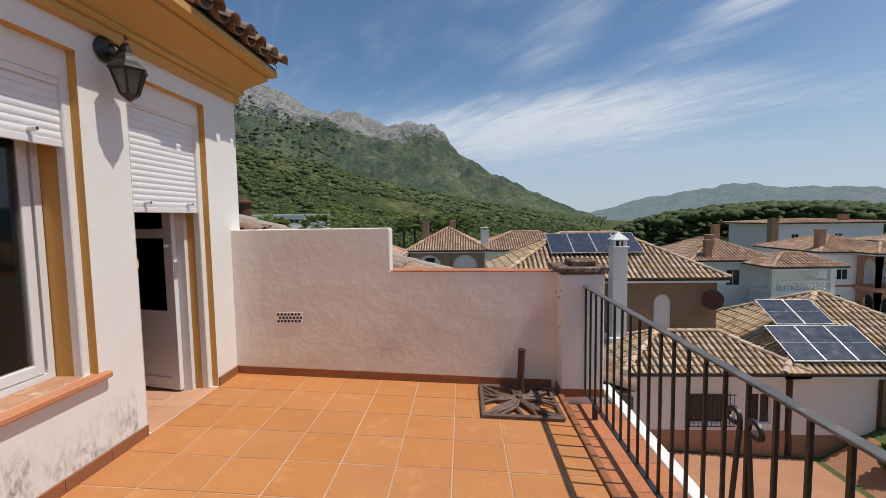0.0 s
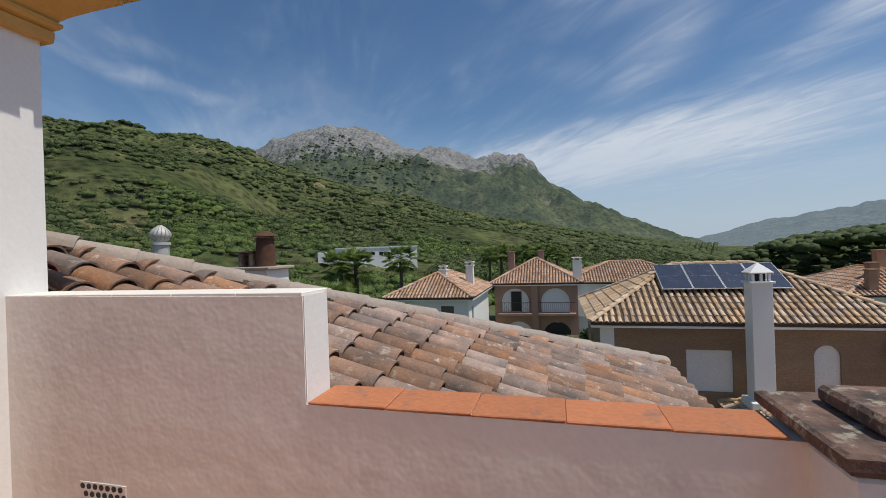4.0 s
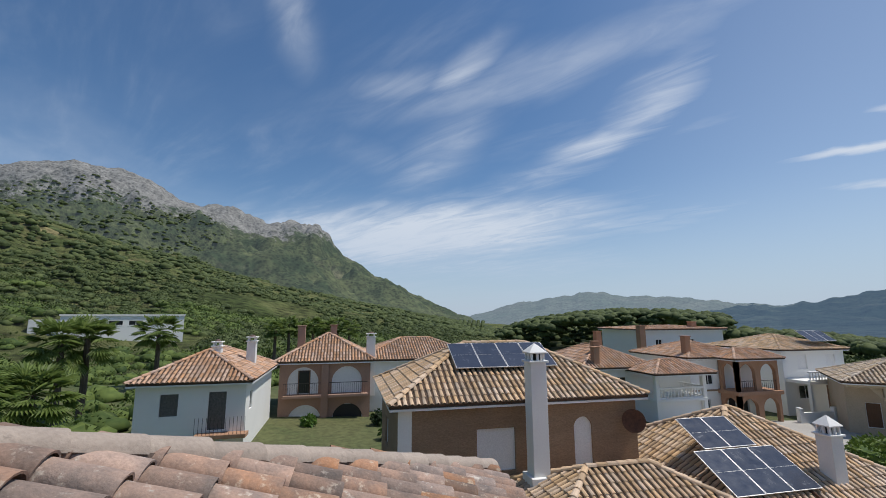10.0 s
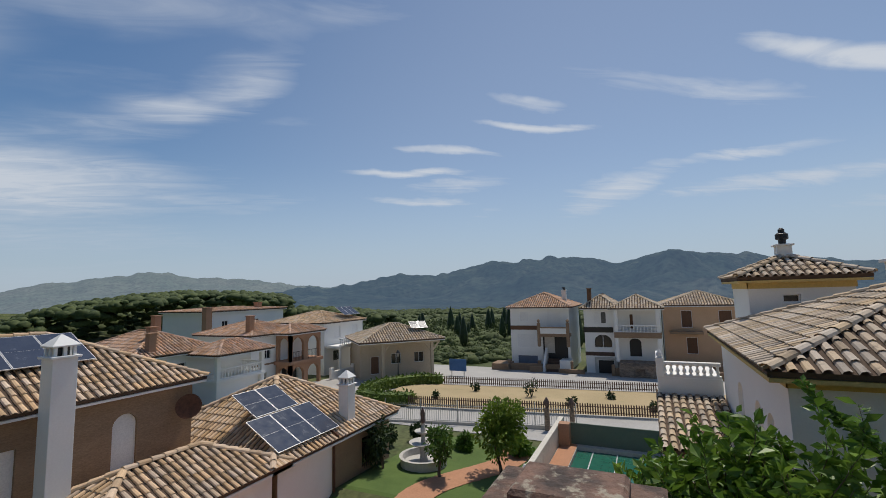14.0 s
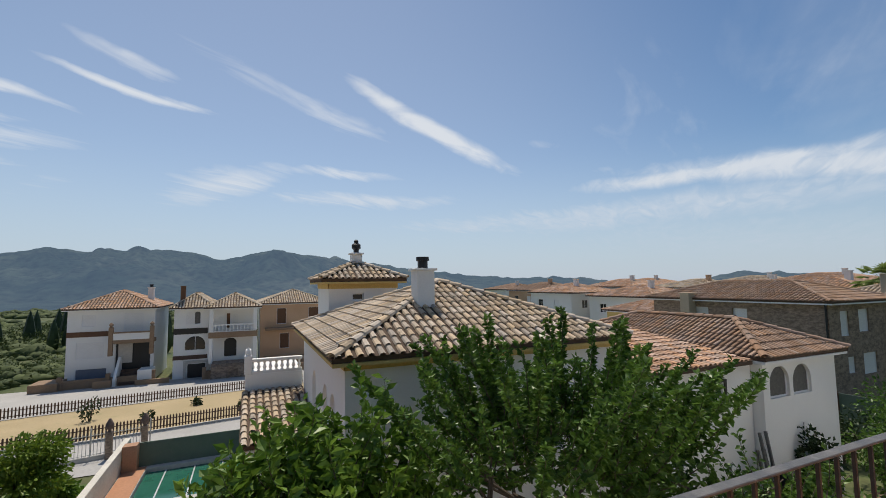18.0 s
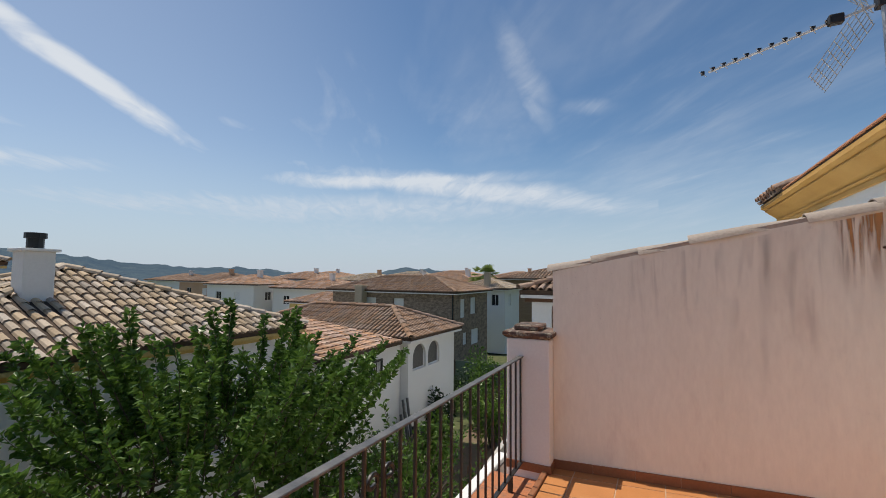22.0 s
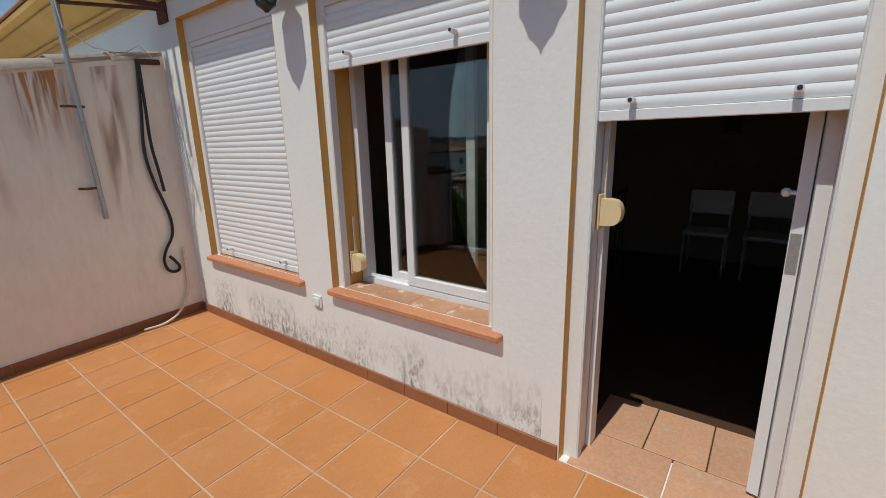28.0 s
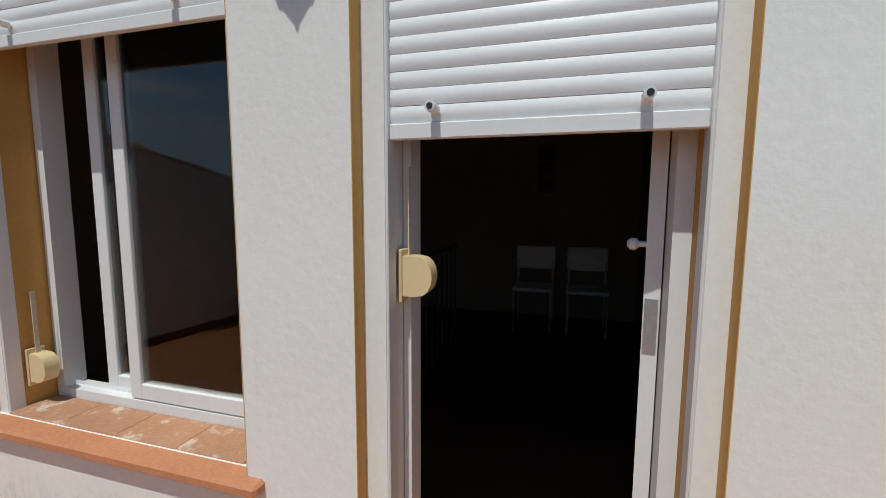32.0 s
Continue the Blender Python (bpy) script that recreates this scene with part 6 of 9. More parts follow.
# three houses across the park
hr1 = house("house", "white three-storey house with tile roof and blue-grey garage door", "houses across the park")
block(hr1, 61.0, 70.0, 9.3, 17.2, -9.4, -0.7, M_WHITE, [("W", 1.25, 2.45, -2.5, -1.25, "blind"), ("W", 5.0, 6.8, -3.5, -1.2, "blind"), ("W", 0.85, 3.3, -5.95, -4.2, "blind"), ("W", 0.85, 3.6, -9.3, -7.0, "garage"),
                                                         ("W", 4.3, 7.6, -9.3, -4.35, "void")])
hip_roof(hr1, 61.0, 70.0, 9.3, 17.2, -0.6, 1.9, M_HTILE_RED, 0.45, pitch=0.3, step=0.5)
part("dark_band", B((60.95, 13.3, -3.6), (60.997, 17.22, -3.05)), M_WOOD, hr1, "dark brown band")
part("balcony_floor", B((59.4, 9.1, -4.35), (60.998, 13.1, -3.95), 0.02), M_BROWNW, hr1)
part("balcony_parapet", B((59.4, 9.4, -3.949), (59.6, 12.8, -3.25), 0.02), M_WHITE, hr1)
part("balcony_sill", B((59.35, 9.4, -3.249), (59.65, 12.8, -3.1), 0.02), M_BROWNW, hr1)
for y in (9.1, 12.8):
    part("balcony_post", B((59.3, y, -5.6), (59.75, y + 0.38, -2.55), 0.03), M_BROWNW, hr1)
    part("post_ball", Shape().lathe([(0.05, -2.55), (0.2, -2.4), (0.2, -2.25), (0.05, -2.1)], 8, (59.5, y + 0.19, 0)), M_BROWNW, hr1)
# porch shade on a cream wall is put into this flat panel's colour
part("porch_panel", B((60.93, 11.3, -6.6), (60.985, 12.6, -4.4)), M_PAVING, hr1, "pale porch wall with its shade put into the colour")
for k in range(7):
    part("stair_step", B((58.4 + 0.3 * k, 10.5, -9.3), (58.72 + 0.3 * k, 12.1, -8.9 + 0.28 * k), 0.01), M_FENCE, hr1)
part("stair_parapet", Shape().prism([(58.4, -9.3), (60.9, -9.3), (60.9, -5.9), (60.4, -5.9), (58.4, -7.9)], 12.2, 12.45), M_WHITE, hr1, "white stair parapet")
part("stair_parapet", B((58.9, 9.1, -9.3), (60.9, 10.4, -7.2), 0.02), M_WHITE, hr1, "white porch block")
part("front_wall", B((57.9, 12.46, -9.3), (58.2, 14.0, -7.9), 0.02), M_BROWNW, hr1)
part("front_wall", B((57.9, 7.3, -9.3), (58.2, 10.4, -8.1), 0.02), M_BROWNW, hr1)
part("front_wall", B((58.2, 16.9, -9.3), (60.9, 19.2, -7.8), 0.02), M_BROWNW, hr1)
chimney(hr1, 66.0, 10.6, -0.5, 1.6, 0.6, M_WHITE, "pipe")
hr2 = house("house", "white three-storey house with arched windows and columns", "houses across the park")
block(hr2, 60.0, 69.0, -1.4, 7.3, -9.2, -0.85, M_WHITE, [("W", 1.2, 1.85, -2.65, -1.2, "blind", True), ("W", 2.0, 2.65, -2.65, -1.2, "grey", True), ("W", 5.3, 5.75, -3.3, -1.5, "door", True), ("W", 6.0, 6.6, -3.0, -1.6, "blind", True),
                                                          ("W", 1.1, 3.2, -5.6, -4.0, "dark", True), ("W", 5.1, 6.5, -6.6, -4.4, "void", True), ("W", 1.4, 3.3, -9.1, -7.1, "void")])
hip_roof(hr2, 60.0, 69.0, 3.5, 7.3, -0.75, 1.6, M_HTILE_PALE, 0.45, pitch=0.3, step=0.5, name="roof")
hip_roof(hr2, 58.6, 69.0, -1.4, 3.8, -0.75, 1.5, M_HTILE_PALE, 0.45, pitch=0.3, step=0.5)
part("dark_band", B((59.95, 3.9, -3.75), (59.997, 7.32, -3.1)), M_IRON, hr2, "black band")
part("dark_band", B((59.93, 3.9, -6.6), (59.997, 7.32, -6.15)), M_FENCE, hr2, "dark brown band")
part("garage_frame", Shape().box((59.8, 5.95, -9.2), (59.998, 6.25, -6.75)).box((59.8, 3.6, -9.2), (59.998, 3.95, -6.75)).box((59.8, 3.95, -7.05), (59.998, 5.95, -6.75)), M_PAVING, hr2, "pale stone garage surround")
part("balcony_floor", B((58.2, -1.4, -4.2), (59.998, 3.7, -3.55), 0.02), M_BROWNW, hr2)
balustrade(hr2, (58.35, 3.6, -3.549), (58.35, -1.3, -3.549), 0.85, 0.35)
for y in (-1.1, 3.45):
    for za, zb in ((-7.0, -4.2), (-3.55, -0.95)):
        part("column", B((58.3, y - 0.2, za), (58.7, y + 0.2, zb), 0.03), M_WHITE, hr2)
part("front_wall", Shape().box((57.2, -1.4, -9.3), (57.5, 0.6, -7.2)).box((57.2, 1.6, -9.3), (57.5, 3.3, -7.2)).box((57.2, 0.6, -7.6), (57.5, 1.6, -7.2)), M_STONE, hr2, "rough front wall with a doorway")
part("porch_deck", B((57.51, -1.4, -9.3), (59.99, 3.3, -7.0), 0.02), M_STONE, hr2)
chimney(hr2, 61.0, 6.6, -0.6, 1.7, 0.5, M_WOOD, None)
hr3 = house("house", "peach rendered house with brown shutters and pale tile roof", "houses across the park")
block(hr3, 64.0, 74.0, -10.5, -1.8, -9.2, -0.75, M_PEACH, [("W", 2.0, 3.2, -3.4, -1.3, "door"), ("W", 6.0, 7.4, -3.4, -1.3, "door"), ("W", 2.4, 3.6, -6.6, -4.6, "door"), ("W", 6.0, 7.4, -6.6, -4.6, "door")])
hip_roof(hr3, 64.0, 74.0, -10.5, -1.8, -0.65, 1.7, M_HTILE_PALE, 0.45, pitch=0.3, step=0.5)
part("side_wall", B((64.1, -1.79, -9.2), (73.9, -1.7, -0.9)), M_WHITE, hr3)
part("balcony_floor", B((62.8, -6.0, -4.1), (63.99, -2.4, -3.8), 0.02), M_BROWNW, hr3)
part("porch", B((61.5, -10.0, -9.3), (63.98, -2.2, -7.6), 0.02), M_BROWNW, hr3)

# pale-roofed white house beyond the fruit tree, with its turret
nh = house("house", "white house with mossy pale tile roof and a yellow eaves band")
gz = -6.5
block(nh, 12.2, 20.3, -10.5, -2.45, gz, -0.1, M_WHITE, [("N", 4.9, 5.7, -3.3, -1.2, "blind", True), ("N", 6.1, 6.9, -3.3, -1.2, "blind", True), ("N", 2.6, 3.5, -3.3, -1.2, "blind", True), ("W", 5.0, 6.0, -3.0, -1.6, "dark")])
hip_roof(nh, 12.2, 20.3, -10.5, -2.45, 0.0, 1.68, M_HTILE_PALE, 0.36, pitch=0.25, step=0.40, eave=M_YELLOW)
part("eaves_band", Shape().box((12.17, -10.53, -0.34), (12.198, -2.42, -0.122)).box((12.17, -2.448, -0.34), (20.33, -2.42, -0.122)), M_YELLOW, nh, "yellow painted band")
chimney(nh, 14.5, -5.25, 0.6, 2.0, 0.55, M_WHITE, "pipe")
turret = house("turret", "white square turret with pyramid tile roof and chimney cowl")
block(turret, 20.31, 23.3, -6.3, -3.4, -2.0, 1.72, M_WHITE, [("W", 0.95, 1.45, 0.95, 1.25, "dark")])
hip_roof(turret, 20.31, 23.3, -6.3, -3.4, 1.85, 0.75, M_HTILE_PALE, 0.35, pitch=0.24, eave=M_YELLOW)
part("eaves_band", Shape().box((20.28, -6.33, 1.45), (20.308, -3.37, 1.725)).box((20.28, -3.398, 1.45), (23.33, -3.37, 1.725)), M_YELLOW, turret, "yellow painted band")
chimney(turret, 21.8, -4.85, 2.3, 2.98, 0.45, M_WHITE, "bird")

# white house with arches to the south
hs = house("house", "white house with brown hipped tile roof and two arches filled with grey for shade")
# grey panes stand for the shade inside two deep open arches
block(hs, 10.95, 19.7, -19.65, -15.45, -6.0, -0.97, M_WHITE, [("W", 0.35, 1.42, -2.25, -1.24, "grey", True), ("W", 1.62, 2.68, -2.25, -1.27, "grey", True)])
hip_roof(hs, 10.95, 19.7, -19.65, -15.45, -0.87, 0.95, M_HTILE_BROWN, 0.30, pitch=0.20, step=0.42)
hs2 = house("house_wing", "low white wing with an orange lean-to tile roof and grilled window")
block(hs2, 11.3, 16.7, -15.42, -10.9, -6.0, -1.05, M_WHITE, [("W", 2.47, 3.15, -2.38, -1.60, "dark")], frame=M_WHITE)
part("window_surround", Shape().box((11.24, -13.37, -2.46), (11.298, -13.29, -1.50)).box((11.24, -14.14, -2.46), (11.298, -14.06, -1.50)).box((11.24, -14.06, -1.58), (11.298, -13.37, -1.50)).box((11.24, -14.06, -2.46), (11.298, -13.37, -2.38)), M_IRON, hs2, "black painted window surround")
rf, bd = Shape(), Shape()
sv = Vector((5.8, 0, 0.72)).normalized()
tiled_slope(rf, bd, Vector((11.0, -10.6, -0.98)), Vector((0, -1, 0)), sv, [(0, 0), (4.5, 0), (4.5, 5.8), (0, 5.8)], 0.21, 0.42, 0.077)
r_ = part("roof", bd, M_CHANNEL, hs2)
part("roof_tiles", rf, M_HTILE_RED, r_)["kind"] = "stuff"
for i in range(5):
    part("grille_bar", Shape().tube([(11.27, -13.43 - i * 0.14, -2.38), (11.27, -13.43 - i * 0.14, -1.59)], 0.02, 5), M_WHITE, hs2)
# stone house
st = house("house", "rough stone two-storey house with brown tile roof")
block(st, 15.98, 27.6, -37.4, -30.4, -6.5, 0.2, M_STONE, [("N", 3.4, 4.55, -1.02, -0.32, "blind"), ("N", 6.25, 7.2, -1.02, -0.32, "blind"), ("W", 1.2, 2.15, -1.75, -0.3, "blind"), ("W", 3.2, 4.4, -1.6, -0.25, "blind"),
                                                            ("W", 1.7, 2.5, -3.9, -2.95, "blind"), ("W", 3.4, 5.0, -4.1, -2.85, "blind")])
hip_roof(st, 15.98, 27.6, -37.4, -30.4, 0.30, 1.16, M_HTILE_BROWN, 0.4, pitch=0.25, step=0.46)
chimney(st, 24.3, -29.98, -2.5, 0.62, 0.72, M_BEIGE)
part("downpipe", Shape().tube([(16.05, -30.32, 0.2), (16.05, -30.32, -6)], 0.06, 6), M_BLACK, st)
wh = house("house", "small white house with a pale tile roof behind the stone house")
block(wh, 16.5, 21.5, -49.0, -44.0, -6.5, 0.12, M_WHITE, [("N", 3.5, 4.3, -1.6, -0.4, "dark"), ("W", 1.0, 2.0, -1.6, -0.4, "blind")])
hip_roof(wh, 16.5, 21.5, -49.0, -44.0, 0.22, 1.0, M_HTILE_PALE, 0.35, pitch=0.28, step=0.46)
chimney(wh, 18.6, -44.4, 0.2, 1.85, 0.6, M_BEIGE)
# the next house of the terrace row, seen over the south wall
nx_ = house("house", "white house with brown tile roof just over the wall")
block(nx_, -3.0, 5.08, -21.0, -11.8, -6.4, 1.05, M_WHITE, [("N", 0.5, 1.2, 0.0, 0.8, "dark"), ("E", 1, 2, -1, 0.4, "dark")], frame=M_WOOD)
hip_roof(nx_, -3.0, 5.08, -21.0, -11.8, 1.2, 1.4, M_HTILE_BROWN, 0.25, pitch=0.22)
part("brown_band", Shape().box((-3.0, -11.79, 0.90), (5.25, -11.75, 1.1)).box((-3.0, -11.79, -0.4), (5.25, -11.75, -0.25)), M_WOOD, nx_, "dark brown band")

# far roofs of the village to the south-east
far_spec = [(70, -52, 12, 9, 0.2, M_PEACH), (58, -48, 10, 9, 0.0, M_WHITE), (46, -50, 11, 9, -0.4, M_WHITE), (64, -66, 12, 9, 0.6, M_WHITE), (52, -70, 12, 10, 0.4, M_PEACH), (40, -66, 11, 9, 0.2, M_WHITE),
            (30, -62, 10, 9, 0.4, M_WHITE), (82, -40, 12, 9, -0.8, M_WHITE), (44, -92, 14, 10, 1.2, M_WHITE), (60, -100, 14, 10, 1.0, M_WHITE), (28, -88, 12, 10, 1.0, M_PEACH), (16, -62, 10, 9, 1.2, M_BROWNW),
            (74, -84, 13, 10, 0.8, M_WHITE), (96, -62, 13, 10, 0.0, M_WHITE), (20, -110, 13, 10, 1.8, M_WHITE), (36, -42, 9, 8, -1.6, M_YELLOW)]
for x, y, a, b, ze, wm in far_spec:
    h = house("house", "far village house with pale walls and tile roof", "village roofs")
    block(h, x - a / 2, x + a / 2, y - b / 2, y + b / 2, -8.5, ze - 0.1, wm, [("W", 2, 3.1, ze - 2.3, ze - 1.1, "dark"), ("W", 5.5, 6.6, ze - 2.3, ze - 1.1, "blind"), ("N", 2, 3.2, ze - 2.3, ze - 1.1, "dark"), ("N", 6, 7.2, ze - 2.3, ze - 1.1, "blind")])
    hip_roof(h, x - a / 2, x + a / 2, y - b / 2, y + b / 2, ze, 1.35, random.choice((M_HTILE_RED, M_HTILE_BROWN, M_HTILE_PALE)), 0.4, pitch=0.45, step=0.7)
    chimney(h, x - a * 0.2, y + b * 0.1, ze, ze + 2.0, 0.6, wm)
# long white building on the hill's foot
wb = thing("building", (-34.5, 85.3, -1.2), "long low white building on the slope below the hill", "building", turn=22)
block(wb, -8.6, 8.6, 0, 8, -2.0, 3.5, M_WHITE, [("S", 6.2, 8.2, 1.9, 2.7, "dark"), ("S", 9.0, 11.0, 1.9, 2.7, "dark"), ("S", 12.4, 14.0, 1.9, 2.7, "dark")])
part("roof", B((-8.75, -0.15, 3.5), (8.75, 8.15, 3.75)), M_WHITE, wb)
part("side_block", B((-12.5, 1.0, -2.0), (-8.7, 6.0, 2.9), 0.05), M_BLIND, wb, "grey shaded side block")


# ---- terrace: things ----
def roller_shutter(key, zb, label):
    """A roller shutter of curved slats that runs in side guides down to zb."""
    a, b, c, d = INNER[key]
    t = thing("roller_shutter", (-0.075, (a + b) / 2, zb), label, "shutter", "roller shutters")
    w = b - a
    g = 0.008
    for s in (-1, 1):
        part("guide_rail", B((-0.03, s * w / 2 - (g if s > 0 else 0), c - zb if key != "w1" else 0.0), (0.024, s * w / 2 + (g if s < 0 else 0), d - zb), 0.003), M_ALU, t)
    sh = Shape()
    hs, n = 0.0425, 5
    hw = w / 2 - g
    vs = []
    for i in range(n + 1):
        k = i / n
        x = 0.002 + 0.0045 * math.sin(math.pi * k)
        vs += [(x, -hw, hs * k * 0.975), (x, hw, hs * k * 0.975)]
    vs += [(-0.008, -hw, 0), (-0.008, hw, 0), (-0.008, -hw, hs * 0.99), (-0.008, hw, hs * 0.99), (-0.004, -hw, hs * 0.99), (-0.004, hw, hs * 0.99)]
    e = 2 * (n + 1)
    fs = [(2 * i, 2 * i + 1, 2 * i + 3, 2 * i + 2) for i in range(n)] + [(e, e + 1, 1, 0), (2 * n, 2 * n + 1, e + 5, e + 4), (e + 4, e + 5, e + 3, e + 2), (e, e + 2, e + 3, e + 1)]
    me = sh.add(vs, fs).mesh("slat", M_SHUTTER, True)
    part("bottom_bar", B((-0.010, -hw, 0.0), (0.012, hw, 0.04), 0.003), M_ALU, t)
    z = 0.042
    while z + hs < d - zb:
        o = part("slat", me, None, t)
        o.location = (random.uniform(-0.0008, 0.0008), 0, z)
        z += hs
    part("slot_lip", B((-0.022, -hw, z), (0.018, hw, d - zb - 0.001), 0.002), M_ALU, t)
    for s in (-1, 1):
        st_ = part("stopper", Shape().tube([(0.012, s * hw * 0.66, 0.070), (0.055, s * hw * 0.66, 0.070)], 0.013, 10), M_ALU, t, "white plastic stopper")
        part("screw_hole", Shape().tube([(0.0551, s * hw * 0.66, 0.070), (0.057, s * hw * 0.66, 0.070)], 0.008, 8), M_BLACK, st_)
    return t


roller_shutter("w1", 0.572, "white roller shutter fully closed over the window")
roller_shutter("w2", 1.885, "white roller shutter half raised above the open window")
roller_shutter("door", 1.527, "white roller shutter half lowered over the open terrace door")
for key in ("w1", "w2"):
    a, b, c, d = OPEN[key]
    s = thing("window_sill", (0.0, (a + b) / 2, c), "terracotta window sill slab with worn pale patches", "sill", "window sills")
    w = b - a
    part("slab", B((-0.045, -w / 2 - 0.012, -0.036), (0.045, w / 2 + 0.06, 0.003), 0.009), M_SILL, s)
    ai, bi = INNER[key][0] - (a + b) / 2 + 0.008, INNER[key][1] - (a + b) / 2 - 0.008
    for i in range(4):
        part("sill_tile", B((-0.212, ai + (bi - ai) * i / 4 + 0.001, -0.02), (-0.047, ai + (bi - ai) * (i + 1) / 4 - 0.001, 0.006 + 0.001 * (i % 2)), 0.003), M_SILL_WORN, s, "scuffed inner sill tile")

# sliding window behind the raised shutter
a, b, c, d = INNER["w2"]
win = thing("window_1", (0, 0, 0), "white aluminium sliding window pushed half open", "window", kind="structure")
X0, X1 = -0.30, -0.215
part("window_frame", Shape().box((X0, a + 0.008, c), (X1, a + 0.05, d)), M_ALU, win)
part("window_frame", Shape().box((X0, b - 0.05, c), (X1, b - 0.008, d)), M_ALU, win)
part("window_frame", Shape().box((X0, a + 0.05, d - 0.045), (X1, b - 0.05, d)), M_ALU, win)
part("window_track", Shape().box((X0, a + 0.05, c), (X1, b - 0.05, c + 0.04)).box((-0.259, a + 0.05, c + 0.04), (-0.254, b - 0.05, c + 0.055)), M_ALU, win)


def sash(y0, y1, x, parent):
    z0, z1 = c + 0.045, d - 0.05
    s = part("sash", Shape().box((x - 0.016, y0, z0), (x + 0.016, y0 + 0.055, z1), 0.003).box((x - 0.016, y1 - 0.055, z0), (x + 0.016, y1, z1), 0.003)
             .box((x - 0.016, y0 + 0.055, z0), (x + 0.016, y1 - 0.055, z0 + 0.06), 0.003).box((x - 0.016, y0 + 0.055, z1 - 0.05), (x + 0.016, y1 - 0.055, z1), 0.003), M_ALU, parent)
    p = part("pane", B((x - 0.003, y0 + 0.055, z0 + 0.06), (x + 0.003, y1 - 0.055, z1 - 0.05)), M_GLASS, s)
    p.visible_shadow = False
    return s


sash(-2.455, -1.81, -0.272, win)
sash(-2.285, -1.66, -0.234, win)


def strap_winder(y, z, label):
    w = thing("strap_winder", (-0.145, y, z), label, "strap winder", "shutter strap winders")
    pts = [(0.0, -0.056), (0.035, -0.056)] + [(0.035 + 0.05 * math.sin(math.pi * k / 8) ** 0.8, -0.056 * math.cos(math.pi * k / 8)) for k in range(1, 8)] + [(0.035, 0.056), (0.0, 0.056)]
    part("case", Shape().prism(pts, -0.026, 0.026, 'x'), M_CREAM, w, "", True)
    part("mount", B((-0.032, -0.012, -0.075), (0.032, -0.001, 0.075), 0.003), M_CREAM, w)
    part("strap", B((-0.008, 0.010, 0.05), (0.008, 0.013, 0.30)), M_HOSE, w)


strap_winder(INNER["w2"][0] + 0.02, 0.715, "cream plastic shutter strap winder on the window jamb")
strap_winder(INNER["door"][0] + 0.02, 1.165, "cream plastic shutter strap winder on the door jamb")

# terrace door
dr = thing("door_1", (0, 0, 0), "white aluminium glazed door standing open inward", "door", kind="structure")
a, b, c, d = INNER["door"]
part("door_frame", Shape().box((-0.25, a + 0.003, 0.0), (-0.17, a + 0.026, d)), M_ALU, dr)
part("door_frame", Shape().box((-0.25, b - 0.045, 0.0), (-0.17, b - 0.003, d)), M_ALU, dr)
part("door_frame", Shape().box((-0.25, a + 0.026, d - 0.045), (-0.17, b - 0.045, d)), M_ALU, dr)
leaf_ = part("door_leaf", Shape().box((-0.98, -0.04, 0.02), (-0.90, 0.0, 2.12)).box((-0.36, -0.04, 0.02), (-0.27, 0.0, 2.12)).box((-0.90, -0.04, 2.03), (-0.36, 0.0, 2.12))
             .box((-0.90, -0.04, 1.32), (-0.36, 0.0, 1.40)).box((-0.90, -0.04, 0.02), (-0.36, 0.0, 0.12)).box((-0.90, -0.03, 0.12), (-0.36, -0.01, 0.62)).box((-0.90, -0.04, 0.62), (-0.36, 0.0, 0.70)), M_ALU, dr)
leaf_.matrix_world = Matrix.Translation((-0.24, b - 0.05, 0)) @ Matrix.Rotation(radians(-13), 4, 'Z') @ Matrix.Translation((0.27, 0, 0))
for z0, z1 in ((0.70, 1.32), (1.40, 2.03)):
    p = part("pane", B((-0.90, -0.024, z0), (-0.36, -0.018, z1)), M_GLASS, leaf_)
part("door_handle", Shape().tube([(-0.93, -0.04, 1.05), (-0.93, -0.075, 1.05), (-0.93, -0.075, 0.95)], 0.011, 8), M_ALU, leaf_, "white lever handle")
part("knob", Shape().lathe([(0.008, 0), (0.008, 0.02), (0.016, 0.028), (0.016, 0.042), (0.008, 0.05)], 12).moved(pose(-0.30, -0.04, 1.26, 90, 0, 0)), M_ALU, leaf_)
part("lock_plate", B((-0.268, -0.036, 0.98), (-0.264, -0.004, 1.12)), M_GALV, leaf_)
th_ = thing("threshold", (0, 0, 0), "worn terracotta threshold tiles inside the open door", "threshold", kind="structure")
part("bed", B((-0.70, a - 0.04, -0.05), (0.0, b + 0.04, -0.012)), M_GROUT, th_)
for x0, x1, n_ in ((-0.30, -0.002, 2), (-0.69, -0.305, 3)):
    ww = (b - a + 0.06) / n_
    for i in range(n_):
        part("threshold_tile", B((x0, a - 0.03 + i * ww + 0.003, -0.011), (x1, a - 0.03 + (i + 1) * ww - 0.003, 0.004), 0.003), M_THRESH, th_)

# things inside the room
def chair(x, y, turn):
    t = thing("chair", (x, y, 0), "white seated metal-framed dining chair in the dim room", "chair", "chairs in the room", turn=turn)
    part("seat", B((-0.21, -0.21, 0.43), (0.21, 0.21, 0.47), 0.015), M_SHUTTER, t)
    part("backrest", B((-0.21, 0.19, 0.62), (0.21, 0.22, 0.88), 0.012), M_SHUTTER, t)
    for sx in (-1, 1):
        part("leg", Shape().tube([(sx * 0.19, -0.19, 0.0), (sx * 0.19, -0.19, 0.43)], 0.012, 6), M_GALV, t)
        part("leg", Shape().tube([(sx * 0.19, 0.24, 0.0), (sx * 0.19, 0.19, 0.44), (sx * 0.19, 0.205, 0.86)], 0.012, 6), M_GALV, t)


